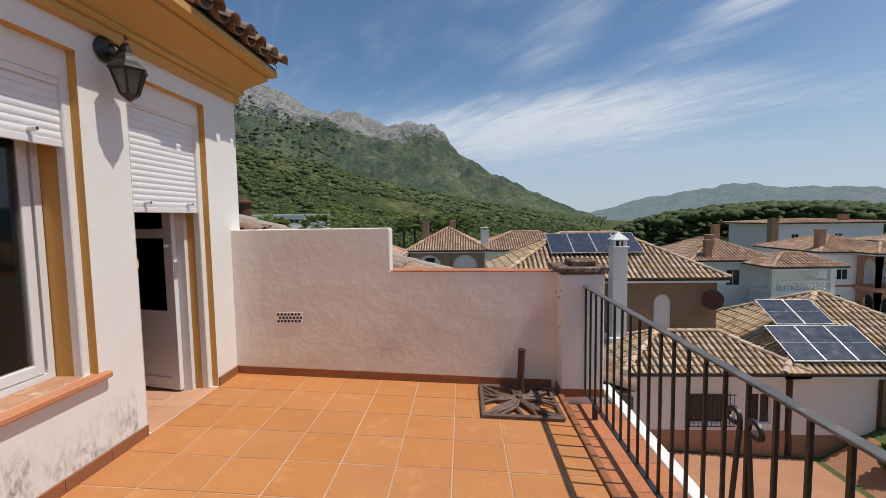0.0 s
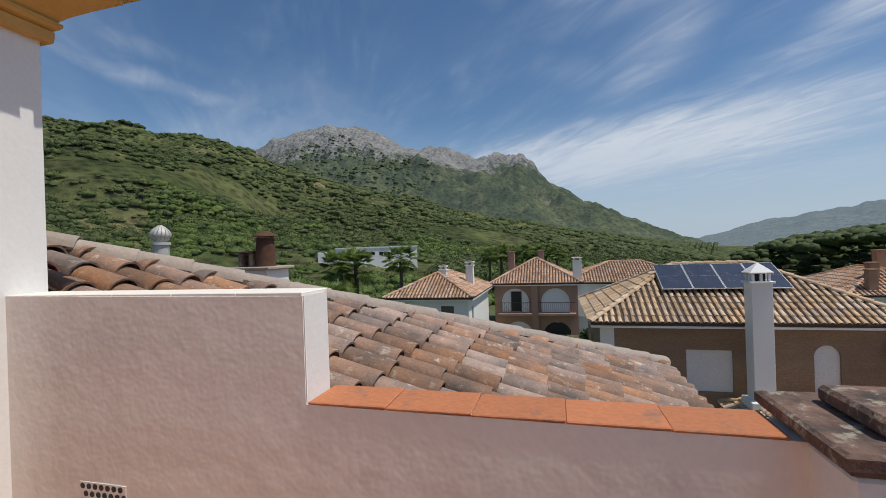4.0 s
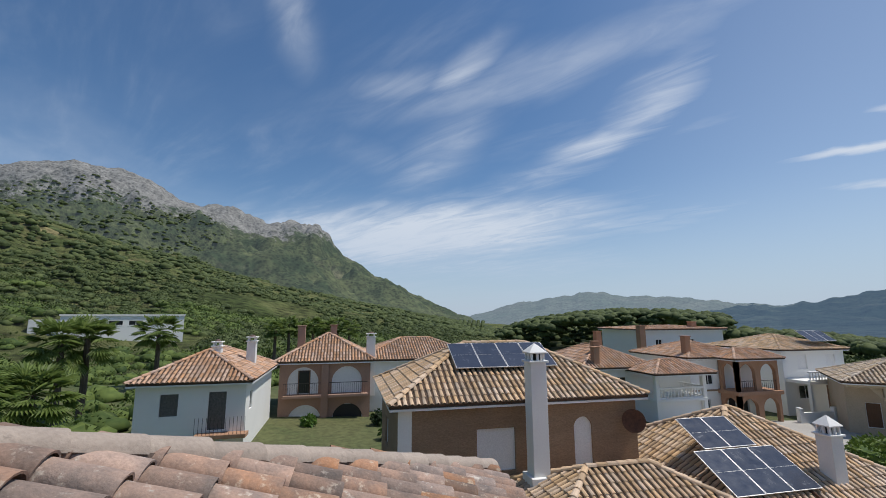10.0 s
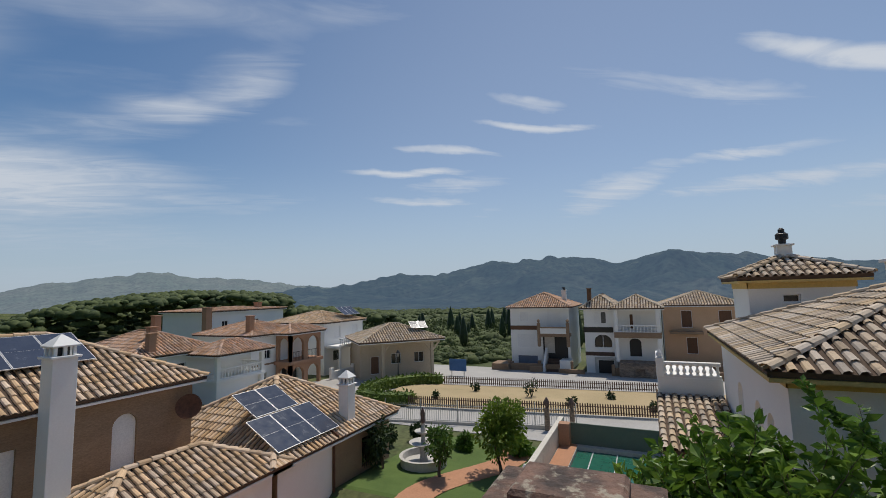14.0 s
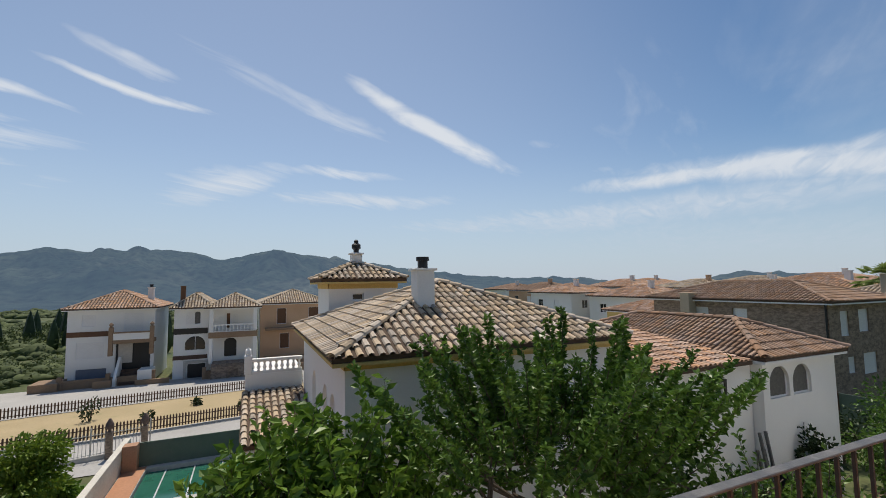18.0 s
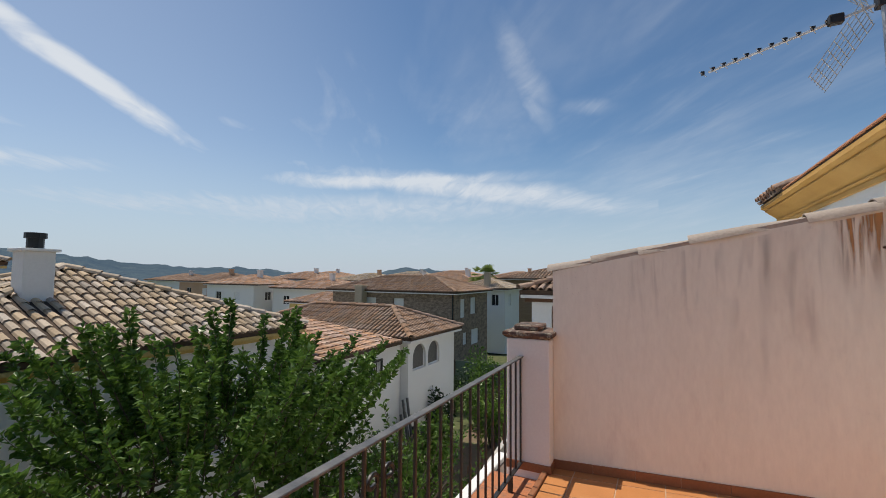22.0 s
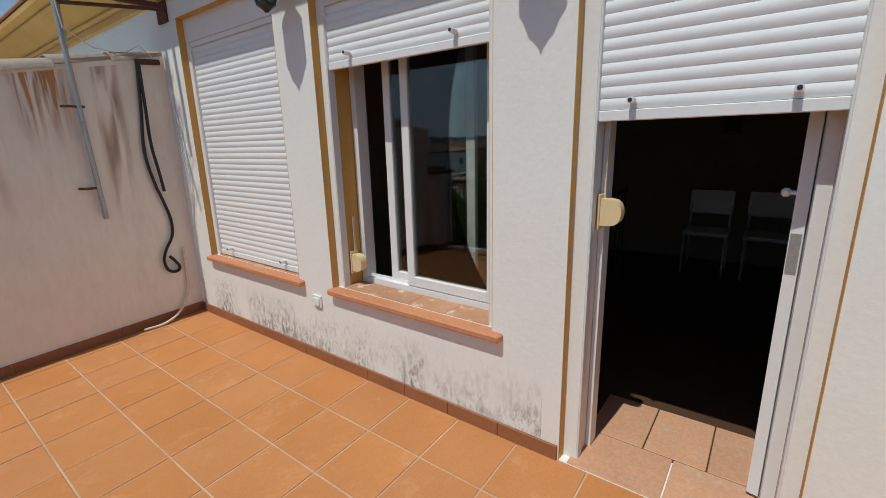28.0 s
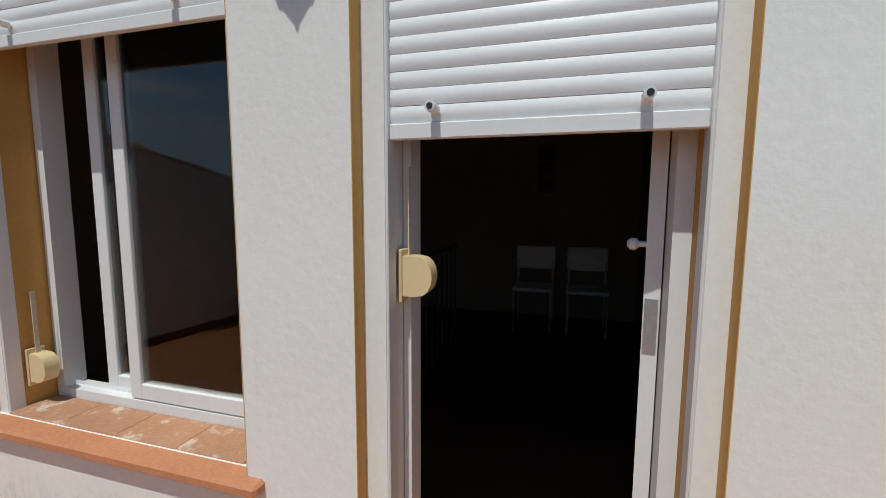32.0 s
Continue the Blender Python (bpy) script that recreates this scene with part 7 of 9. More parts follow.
chair(-3.75, -1.05, 90)
chair(-3.75, -0.50, 90)
pf = thing("picture_frame", (-4.29, -0.98, 1.75), "pale frame with three small dark pictures on the wall", "picture")
part("backing", B((0.0, -0.11, -0.28), (0.014, 0.11, 0.28), 0.003), M_WOOD, pf)
for i in range(3):
    part("picture", B((0.0145, -0.075, -0.245 + i * 0.175), (0.017, 0.075, -0.105 + i * 0.175)), M_BLACK, pf)
sr = thing("stair_rail", (-2.2, -1.75, 0), "black iron stair rail in the dim room", "rail")
part("handrail", B((-0.9, -0.02, 0.92), (0.9, 0.02, 0.95), 0.004), M_IRON, sr)
for i in range(13):
    part("baluster", Shape().tube([(-0.87 + i * 0.145, 0, 0), (-0.87 + i * 0.145, 0, 0.92)], 0.009, 6), M_IRON, sr)


# wall lanterns
def lantern(y, z):
    t = thing("wall_lantern", (0.0, y, z), "black metal wall lantern with glass panes", "wall lamp", "terrace lanterns")
    xc = 0.137
    part("wall_plate", Shape().lathe([(0.062, 0.0), (0.072, 0.012), (0.060, 0.03), (0.025, 0.042)], 16).moved(pose(0.0, 0, 0.135, 0, 90, 0)), M_IRON, t, "", True)
    part("arm", Shape().tube([(0.03, 0, 0.125), (0.05, 0, 0.105), (0.08, 0, 0.105), (0.105, 0, 0.13), (0.12, 0, 0.155), (xc, 0, 0.16)], 0.013, 8), M_IRON, t, "", True)
    part("scroll", Shape().tube([(0.03, 0, 0.15), (0.06, 0, 0.165), (0.09, 0, 0.15), (0.095, 0, 0.13), (0.08, 0, 0.122)], 0.007, 6), M_IRON, t, "", True)
    part("finial", Shape().lathe([(0.006, 0.150), (0.014, 0.165), (0.007, 0.182), (0.011, 0.194), (0.003, 0.21)], 8, (xc, 0, 0)), M_RUSTIRON, t)
    part("canopy", Shape().lathe([(0.098, 0.012), (0.103, 0.021), (0.088, 0.038), (0.056, 0.066), (0.046, 0.090), (0.026, 0.112), (0.020, 0.150)], 6, (xc, 0, 0)), M_IRON, t)
    zt, zb_, rt, rb = 0.012, -0.112, 0.084, 0.044
    for i in range(6):
        an = 2 * math.pi * i / 6
        a2 = 2 * math.pi * (i + 1) / 6
        ca, sa, cb, sb = math.cos(an), math.sin(an), math.cos(a2), math.sin(a2)
        part("cage_bar", Shape().tube([(xc + (rt + 0.002) * ca, (rt + 0.002) * sa, zt), (xc + (rb + 0.002) * ca, (rb + 0.002) * sa, zb_)], 0.0065, 5), M_IRON, t)
        q = Shape().add([(xc + r * c0, r * s0, z) for d in (0.0, 0.003) for r, c0, s0, z in ((rt - d, ca, sa, zt - 0.002), (rt - d, cb, sb, zt - 0.002), (rb - d, cb, sb, zb_ + 0.002), (rb - d, ca, sa, zb_ + 0.002))],
                        [(0, 1, 2, 3), (7, 6, 5, 4), (0, 4, 5, 1), (1, 5, 6, 2), (2, 6, 7, 3), (3, 7, 4, 0)])
        part("glass_pane", q, M_LGLASS, t)
    part("base", Shape().lathe([(0.008, -0.148), (0.018, -0.138), (0.034, -0.126), (0.046, -0.118), (0.046, -0.110)], 6, (xc, 0, 0)), M_IRON, t)
    part("bulb", Shape().lathe([(0.014, -0.108), (0.014, -0.06), (0.026, -0.03), (0.020, 0.0), (0.005, 0.008)], 10, (xc, 0, 0)), M_SHUTTER, t, "white bulb", True)
    t.scale = (1.1, 1.1, 1.1)
    return t


lantern(-2.915, 2.352)
lantern(-1.35, 2.36)
lantern(-8.6, 2.30)

sk_ = thing("wall_socket", (0, -2.91, 0.44), "white covered outdoor wall socket", "socket")
part("plate", B((0.0, -0.043, -0.043), (0.013, 0.043, 0.043), 0.004), M_ALU, sk_)
part("cover", B((0.0135, -0.028, -0.030), (0.021, 0.028, 0.026), 0.003), M_SHUTTER, sk_)

# ventilation brick in the north parapet
vb = thing("vent_brick", (0.532, -0.001, 0.535), "clay ventilation brick with three rows of black discs for holes", "vent")
part("face", B((-0.122, -0.003, -0.050), (0.122, 0.0, 0.050), 0.001), M_PINK, vb)
# black discs on the uncut face stand for the shade inside the holes
me_vh = Shape().tube([(0, -0.0042, 0), (0, -0.001, 0)], 0.0125, 10).mesh("hole", M_BLACK)
for j in range(3):
    for i in range(7):
        x = -0.108 + i * 0.0335 + (0.0165 if j % 2 else 0)
        if x < 0.112:
            o = part("hole", me_vh, None, vb)
            o.location = (x, 0, -0.032 + j * 0.032)

# balcony rail
RX, RT, RB = 3.235, 0.848, -0.085
rail = thing("balcony_rail", (RX, -2.36, RB), "black iron terrace railing with a worn flat handrail", "railing")
Y0, Y1 = -4.53 + 2.36, -0.19 + 2.36
part("handrail", B((-0.024, Y0, RT - RB - 0.012), (0.024, Y1, RT - RB), 0.003), M_HANDRAIL, rail, "worn grey flat handrail")
part("bottom_bar", B((-0.018, Y0, 0.0), (0.018, Y1, 0.012), 0.002), M_IRON, rail)
me_bar = B((-0.0075, -0.0075, 0.012), (0.0075, 0.0075, RT - RB - 0.012), 0.001).mesh("baluster", M_IRON)
nb = int((Y1 - Y0) / 0.142)
for i in range(nb + 1):
    o = part("baluster", me_bar, None, rail)
    o.location = (0, Y0 + 0.02 + (Y1 - Y0 - 0.04) * i / nb, 0)
for i in range(4):
    part("foot", B((-0.02, Y0 + 0.3 + i * 1.24, -0.115), (0.02, Y0 + 0.33 + i * 1.24, -0.001), 0.003), M_IRON, rail)


def scroll(y, s, z0, z1):
    pts = []
    for i in range(16):                             # spiral at the foot
        an = -math.pi / 2 + s * 2 * math.pi * 1.2 * (1 - i / 15.0)
        r = 0.018 + 0.032 * i / 15.0
        pts.append((0.0, y + s * 0.10 + r * math.cos(an), z0 + 0.06 + r * math.sin(an)))
    pts += [(0.0, y + s * (0.10 - 0.075 * k), z0 + 0.02 + (z1 - z0 - 0.09) * k) for k in (0.25, 0.5, 0.75, 1.0)]
    for i in range(12):                             # spiral at the head
        an = math.pi * (0.0 if s > 0 else 1.0) + s * math.pi * 1.7 * i / 11.0
        r = 0.040 - 0.022 * i / 11.0
        pts.append((0.0, y + s * 0.062 - s * 0.037 * math.cos(s * an * 0 + math.pi * 1.7 * i / 11.0), z1 - 0.05 + r * math.sin(math.pi * 1.7 * i / 11.0)))
    return Shape().tube(pts, 0.011, 6)


for s in (-1, 1):
    part("scroll", scroll(0.02, s, 0.05, 0.80), M_IRON, rail, "wrought scroll ornament", True)

# openwork parasol base with its tube
pb = thing("parasol_base", (2.63, -0.38, -0.118), "brown cast-iron openwork parasol base with an upright tube", "parasol base", turn=0)
pb.matrix_world = pose(2.63, -0.38, -0.1165, 0, math.degrees(math.atan(FALL)), 0)
W2, D2 = 0.325, 0.315
fr = Shape().box((-W2, -D2, 0), (W2, -D2 + 0.035, 0.03), 0.006).box((-W2, D2 - 0.035, 0), (W2, D2, 0.03), 0.006).box((-W2, -D2 + 0.035, 0), (-W2 + 0.035, D2 - 0.035, 0.03), 0.006).box((W2 - 0.035, -D2 + 0.035, 0), (W2, D2 - 0.035, 0.03), 0.006)
part("rim", fr, M_CASTIRON, pb)
rg = random.Random(12)
for i in range(28):
    an = 2 * math.pi * i / 28 + rg.uniform(-0.1, 0.1)
    ex, ey = max(-W2 + 0.03, min(W2 - 0.03, 0.55 * math.cos(an))), max(-D2 + 0.03, min(D2 - 0.03, 0.55 * math.sin(an)))
    mx_, my_ = ex * 0.5 + rg.uniform(-0.07, 0.07), ey * 0.5 + rg.uniform(-0.07, 0.07)
    part("branch_rib", Shape().tube([(0.03 * math.cos(an), 0.2 * 0 + 0.03 * math.sin(an), 0.03), (mx_ * 0.6, my_ * 0.6, 0.028), (mx_, my_, 0.026), (ex, ey, 0.02)], 0.021, 6, True, 0.013), M_CASTIRON, pb)
part("tube", Shape().tube([(0.04, 0.20, 0.02), (0.04, 0.20, 0.40)], 0.031, 16), M_RUSTIRON, pb, "rusty upright tube", True)
part("tube_rim", Shape().lathe([(0.034, 0.385), (0.036, 0.39), (0.036, 0.402), (0.033, 0.405)], 16, (0.04, 0.20, 0)), M_RUSTIRON, pb)

# aerial mast on the south wall
an_ = thing("tv_aerial", (0.61, YS + 0.035, 0.95), "galvanised aerial mast with directional antenna and grid reflector", "antenna")
part("mast", Shape().tube([(0.0, 0, 0.0), (0.035, 0, 1.2), (0.07, 0, 2.75)], 0.017, 8), M_GALV, an_)
part("mast", Shape().tube([(-0.02, -0.20, 1.3), (-0.02, -0.20, 3.3)], 0.022, 8), M_GALV, an_)
for z in (0.24, 0.83):
    part("wall_bracket", Shape().tube([(-0.01, -0.005, z), (0.10, 0.01, z), (0.12, -0.04, z)], 0.009, 6), M_RUSTIRON, an_)
part("house_bracket", Shape().tube([(-0.61, 0.10, 1.58), (0.0, -0.18, 1.56)], 0.014, 6), M_RUSTIRON, an_)
part("bracket_plate", B((-0.61, 0.02, 1.48), (-0.595, 0.18, 1.68)), M_RUSTIRON, an_)
h0_, h1_ = Vector((0.06, -0.02, 2.55)), Vector((1.065, -0.53, 2.47))
part("boom", Shape().tube([tuple(h0_), tuple(h1_)], 0.012, 6), M_GALV, an_)
bd_ = (h1_ - h0_).normalized()
cr = bd_.cross(Vector((0, 0, 1))).normalized()
for i in range(11):
    p = h0_ + bd_ * (0.30 + i * 0.088)
    part("director", Shape().tube([tuple(p - cr * 0.075), tuple(p + cr * 0.075)], 0.004, 5), M_GALV, an_)
    part("clip", Shape().box((-0.014, -0.014, -0.004), (0.014, 0.014, 0.026)).moved(Matrix.Translation(p)), M_BLACK, an_)
part("balun_box", Shape().box((-0.03, -0.03, -0.03), (0.06, 0.03, 0.04), 0.006).moved(Matrix.Translation(h0_ + bd_ * 0.24)), M_BLACK, an_)
part("clamp_block", Shape().box((-0.04, -0.04, -0.04), (0.04, 0.04, 0.05), 0.006).moved(Matrix.Translation(h0_)), M_BLACK, an_)
for sgn in (1, -1):                                  # two halves of the grid reflector
    axis = (Vector((0, 0, 1)) * sgn + bd_ * 0.75).normalized()
    for i in range(9):
        p = h0_ + bd_ * 0.05 + axis * (0.06 + i * 0.062)
        part("reflector_wire", Shape().tube([tuple(p - cr * 0.21), tuple(p + cr * 0.21)], 0.0035, 4), M_GALV, an_)
    for i in range(7):
        p = h0_ + bd_ * 0.05 + axis * 0.05 + cr * (-0.21 + i * 0.07)
        part("reflector_wire", Shape().tube([tuple(p), tuple(p + axis * 0.52)], 0.0035, 4), M_GALV, an_)
g0, g1_ = Vector((-0.02, -0.20, 2.95)), Vector((0.75, 0.12, 2.92))
part("boom", Shape().tube([tuple(g0), tuple(g1_)], 0.012, 6), M_GALV, an_)
for i in range(7):
    p = g0 + (g1_ - g0) * (0.15 + i * 0.13)
    c2 = (g1_ - g0).cross(Vector((0, 0, 1))).normalized()
    part("director", Shape().tube([tuple(p - c2 * 0.12), tuple(p + c2 * 0.12)], 0.004, 5), M_GALV, an_)
part("coax_cable", Shape().tube([tuple(h0_), (0.02, 0.02, 2.2), (0.05, 0.0, 1.7), (0.03, 0.03, 1.35), (-0.12, 0.05, 1.24), (-0.3, 0.03, 1.22), (-0.42, 0.04, 1.30), (-0.5, 0.05, 1.22)], 0.0045, 6), M_HOSE, an_, "pale coaxial cable", True)

lb = thing("gutter_bracket", (0, -4.48, 2.53), "rusty square metal hook under the cornice", "bracket")
part("lower_arm", Shape().box((0.0, -0.02, -0.02), (0.52, 0.02, 0.02), 0.004), M_RUSTIRON, lb)
part("upright", Shape().box((0.495, -0.016, 0.021), (0.527, 0.016, 0.40), 0.004), M_CASTIRON, lb)
part("upright", Shape().box((0.44, -0.011, 0.021), (0.462, 0.011, 0.38), 0.003), M_CASTIRON, lb)
part("top_arm", Shape().box((0.30, -0.014, 0.382), (0.494, 0.014, 0.41), 0.004), M_CASTIRON, lb)

# black cable loops, cream hose and thin white cables in the corner
def cable(name, pts, r, material, label, cat):
    me_ = bpy.data.curves.new(name, 'CURVE')
    me_.dimensions, me_.bevel_depth, me_.bevel_resolution, me_.resolution_u = '3D', r, 2, 8
    sp = me_.splines.new('BEZIER')
    sp.bezier_points.add(len(pts) - 1)
    for bp_, p in zip(sp.bezier_points, pts):
        bp_.co = p
        bp_.handle_left_type = bp_.handle_right_type = 'AUTO'
    me_.materials.append(material)
    o = new(name, me_)
    tmp = o.evaluated_get(bpy.context.evaluated_depsgraph_get())
    mesh = bpy.data.meshes.new_from_object(tmp)
    bpy.data.objects.remove(o)
    bpy.data.curves.remove(me_)
    return tagged(new(name, mesh), label, cat)


yc = YS + 0.02
cable("black_cable", [(0.205, yc, 2.12), (0.235, yc, 1.75), (0.262, yc, 1.45), (0.235, yc + 0.01, 1.2), (0.185, yc, 1.02), (0.155, yc, 0.86), (0.165, yc, 0.74), (0.245, yc + 0.01, 0.60), (0.265, yc + 0.01, 0.51), (0.215, yc, 0.42), (0.155, yc, 0.43),
                      (0.175, yc + 0.01, 0.50), (0.22, yc + 0.02, 0.56)], 0.0125, M_BLACK, "thick black cable hanging in loops down the wall", "cable")
cable("black_cable", [(0.20, yc + 0.02, 2.12), (0.21, yc + 0.03, 1.8), (0.215, yc + 0.03, 1.5), (0.19, yc + 0.03, 1.25), (0.175, yc + 0.02, 1.12)], 0.0125, M_BLACK, "thick black cable end hanging down the wall", "cable")
cable("garden_hose", [(0.10, yc, 0.62), (0.105, yc, 0.40), (0.12, yc + 0.01, 0.22), (0.20, yc + 0.03, 0.08), (0.34, yc + 0.06, 0.005), (0.52, yc + 0.05, -0.008)], 0.011, M_HOSE, "cream hose curling from the wall onto the floor", "hose")
for j in range(3):
    cable("white_cable", [(0.008, YS + 0.06 + 0.02 * j, 1.95 - 0.1 * j), (0.012, YS + 0.10 + 0.03 * j, 1.5), (0.012, YS + 0.13 + 0.02 * j, 1.05), (0.01, YS + 0.10, 0.80 + 0.05 * j)], 0.004, M_SHUTTER, "thin white cable loop on the house wall", "cable")
rod = thing("roof_hook", (0.06, YS + 0.02, 2.15), "short rusty pipe end on the wall top", "pipe")
part("pipe", Shape().tube([(-0.02, 0, 0), (0.15, -0.02, -0.01)], 0.022, 8), M_RUSTIRON, rod)

# ---- neighbour's tiled roof beyond the parapet ----
nroof = thing("neighbour_roof", (0, 0, 0), "weathered clay barrel-tile roof sloping beside the parapet, spotted with lichen", "roof")
SL, EX = 0.374, 3.88                                  # fall of the east slope, its eave
rz = lambda x: 1.14 - SL * x
hip_y = lambda x: 2.07 + 0.9 * x
hip_x = lambda y: (y - 2.07) / 0.9
cap_top = lambda x: 1.291 - SL * x
xa, ya = hip_x(0.215), hip_y(EX - 0.06)
east = [(xa, 0.215), (EX - 0.06, 0.215), (EX - 0.06, ya)]
dk = Shape().add([(x, y, rz(x) - d) for d in (0.03, 0.16) for x, y in east], [(0, 1, 2), (5, 4, 3), (0, 3, 4, 1), (1, 4, 5, 2)])
part("roof_deck", dk, M_MORTAR, nroof)
nslope = [(xa, 0.215), (EX - 0.06, ya), (-3.2, ya), (-3.2, 0.215)]
part("north_slope", Shape().add([(x, y, rz(hip_x(y)) - d) for d in (0.03, 0.16) for x, y in nslope], [(0, 1, 2, 3), (7, 6, 5, 4)] + [(i, i + 4, (i + 1) % 4 + 4, (i + 1) % 4) for i in range(4)]), M_MORTAR, nroof)
part("wall", B((-3.2, 0.28, -6.4), (EX - 0.3, ya - 0.3, rz(EX) - 0.16)), M_WHITE, nroof)
ct = Shape()
tile_half(ct, Vector((0, 0, 0)), Vector((0, 1, 0)), Vector((-1, 0, 0)), Vector((0, 0, 1)), 0.112, 0.090, 0.40, 9, 0.0, 0.016)
me_cover = ct.mesh("roof_tile", M_RTILE, True)
me_cover_pink = me_cover.copy()
me_cover_pink.materials.clear()
me_cover_pink.materials.append(M_RTILE_PINK)
cg = Shape()
tile_half(cg, Vector((0, 0, 0.085)), Vector((0, 1, 0)), Vector((-1, 0, 0)), Vector((0, 0, -1)), 0.100, 0.096, 0.40, 7, 0.0, 0.014)
me_chan = cg.mesh("channel_tile", M_RTILE_ORANGE, True)
rr = random.Random(21)
slope_deg = math.degrees(math.atan(SL))
for c_ in range(21):
    y_c = 0.345 + c_ * 0.25
    for nm, y, dz_ in (("roof_tile", y_c, 0.030), ("channel_tile", y_c - 0.125, -0.055)):
        # each column runs from the mortared hip down to the eave
        x = EX + rr.uniform(-0.03, 0.03)
        if y < 0.31 or hip_x(y) > x - 0.1:
            continue
        while x > max(hip_x(y) - 0.02, -1.9):
            me_ = me_chan if nm == "channel_tile" else (me_cover_pink if (x < -0.7 and rr.random() < 0.35) else me_cover)
            o = part(nm, me_, None, nroof)
            g = rr.uniform(-1, 1) if nm == "roof_tile" else 0.2
            o.matrix_world = pose(x, y + 0.012 * g, rz(x) + dz_ + 0.005 * g, 0, slope_deg, 0) @ pose(0, 0, 0, rr.uniform(-4, 4) * g, -2.9 + rr.uniform(-1.0, 1.0) * g, rr.uniform(-2.5, 2.5) * g)
            x -= 0.325 + rr.uniform(-0.006, 0.006)
vt = Shape()
tile_half(vt, Vector((0, 0, 0)), Vector((0, 1, 0)), Vector((-1, 0, 0)), Vector((0, 0, 1)), 0.120, 0.106, 0.43, 9, 0.0, 0.016)
me_verge = vt.mesh("ridge_tile", M_VERGE, True)
cap_deg, cap_fall = math.degrees(math.atan(0.9)), math.degrees(math.atan(SL / math.hypot(1, 0.9)))
x = EX - 0.02
while x > -1.95:
    o = part("ridge_tile", me_verge, None, nroof)
    o.matrix_world = pose(x, hip_y(x) + rr.uniform(-0.008, 0.008), cap_top(x) - 0.096 + rr.uniform(-0.005, 0.005), 0, 0, cap_deg) @ pose(0, 0, 0, rr.uniform(-3, 3), cap_fall - 0.8, rr.uniform(-1.5, 1.5))
    x -= 0.275
mo = Shape()
k_ = 40
hd_ = Vector((1, 0.9, 0)).normalized()
sd_ = Vector((-hd_.y, hd_.x, 0))
for s_ in (-1, 1):
    for i in range(k_ + 1):
        x = -1.9 + (EX + 1.86) * i / k_
        e = 0.100 + rr.uniform(-0.012, 0.012)
        for e_, dz_ in ((e, 0.08 + rr.uniform(-0.008, 0.008)), (e + 0.02, 0.26)):
            mo.v.append((x + sd_.x * s_ * e_, hip_y(x) + sd_.y * s_ * e_, cap_top(x) - dz_))
n_ = 2 * (k_ + 1)
for i in range(k_):
    a = 2 * i
    mo.f += [(a, a + 2, a + 3, a + 1), (n_ + a, n_ + a + 1, n_ + a + 3, n_ + a + 2), (a, n_ + a, n_ + a + 2, a + 2)]
mo.f += [(0, 1, n_ + 1, n_), (2 * k_, n_ + 2 * k_, n_ + 2 * k_ + 1, 2 * k_ + 1)]
part("ridge_mortar", mo, M_MORTAR, nroof)

# chimney box and turbine vent of the next house
fb = thing("chimney_block", (-2.83, 5.3, 0.1), "white chimney block with a rusty flue pot and mesh box", "chimney")
part("block", B((-0.48, -0.30, -2.2), (0.48, 0.32, 1.16), 0.01), M_WHITE, fb)
part("slab", B((-0.56, -0.37, 1.161), (0.56, 0.39, 1.215), 0.012), M_VERGE, fb)
part("flue_pot", Shape().lathe([(0.17, 1.216), (0.165, 1.50), (0.15, 1.66), (0.16, 1.665), (0.16, 1.72)], 16, (0.24, 0.0, 0)), M_RUSTIRON, fb, "rusty round flue pot", True)
part("flue_cap", Shape().lathe([(0.22, 1.74), (0.20, 1.77), (0.05, 1.84)], 14, (0.24, 0, 0)), M_RUSTIRON, fb)
for dx in (-0.14, 0.14):
    part("cap_strut", Shape().tube([(0.24 + dx, 0, 1.70), (0.24 + dx, 0, 1.75)], 0.012, 5), M_RUSTIRON, fb)
part("mesh_box", Shape().box((-0.24, -0.12, 1.216), (-0.17, 0.14, 1.46), 0.01).box((-0.02, -0.12, 1.216), (0.06, 0.14, 1.46), 0.01).box((-0.17, 0.04, 1.216), (-0.02, 0.10, 1.46)), M_STONE, fb, "small brick flue box with an open front")
part("mesh_lid", B((-0.30, -0.18, 1.461), (0.10, 0.20, 1.495), 0.006), M_CASTIRON, fb)
tv = thing("turbine_vent", (-4.78, 5.2, 0.2), "galvanised turbine roof vent on a round pipe", "vent")
part("pipe", Shape().lathe([(0.14, -2.2), (0.14, 1.56), (0.17, 1.57), (0.17, 1.62)], 14), M_ZINC, tv, "", True)
tb = Shape()
for i in range(16):
    a0_ = 2 * math.pi * i / 16
    pts = [(0.03 + 0.155 * math.sin(math.pi * (0.12 + 0.86 * k / 6)), 1.62 + 0.32 * k / 6, a0_ + 0.35 * k / 6) for k in range(7)]
    vs = [(r * math.cos(an + da), r * math.sin(an + da), z) for r, z, an in pts for da in (0.0, 0.33)]
    tb.add(vs, [(2 * k, 2 * k + 1, 2 * k + 3, 2 * k + 2) for k in range(6)])
part("turbine", tb, M_ZINC, tv, "", True)["kind"] = "stuff"
nb2 = house("house", "white row house next along the terrace with a low tiled roof")
block(nb2, -9.0, -0.5, 3.2, 9.0, -6.4, -1.5, M_WHITE, [])
hip_roof(nb2, -9.0, -0.5, 3.2, 9.0, -1.4, 0.6, M_HTILE_BROWN, 0.2)


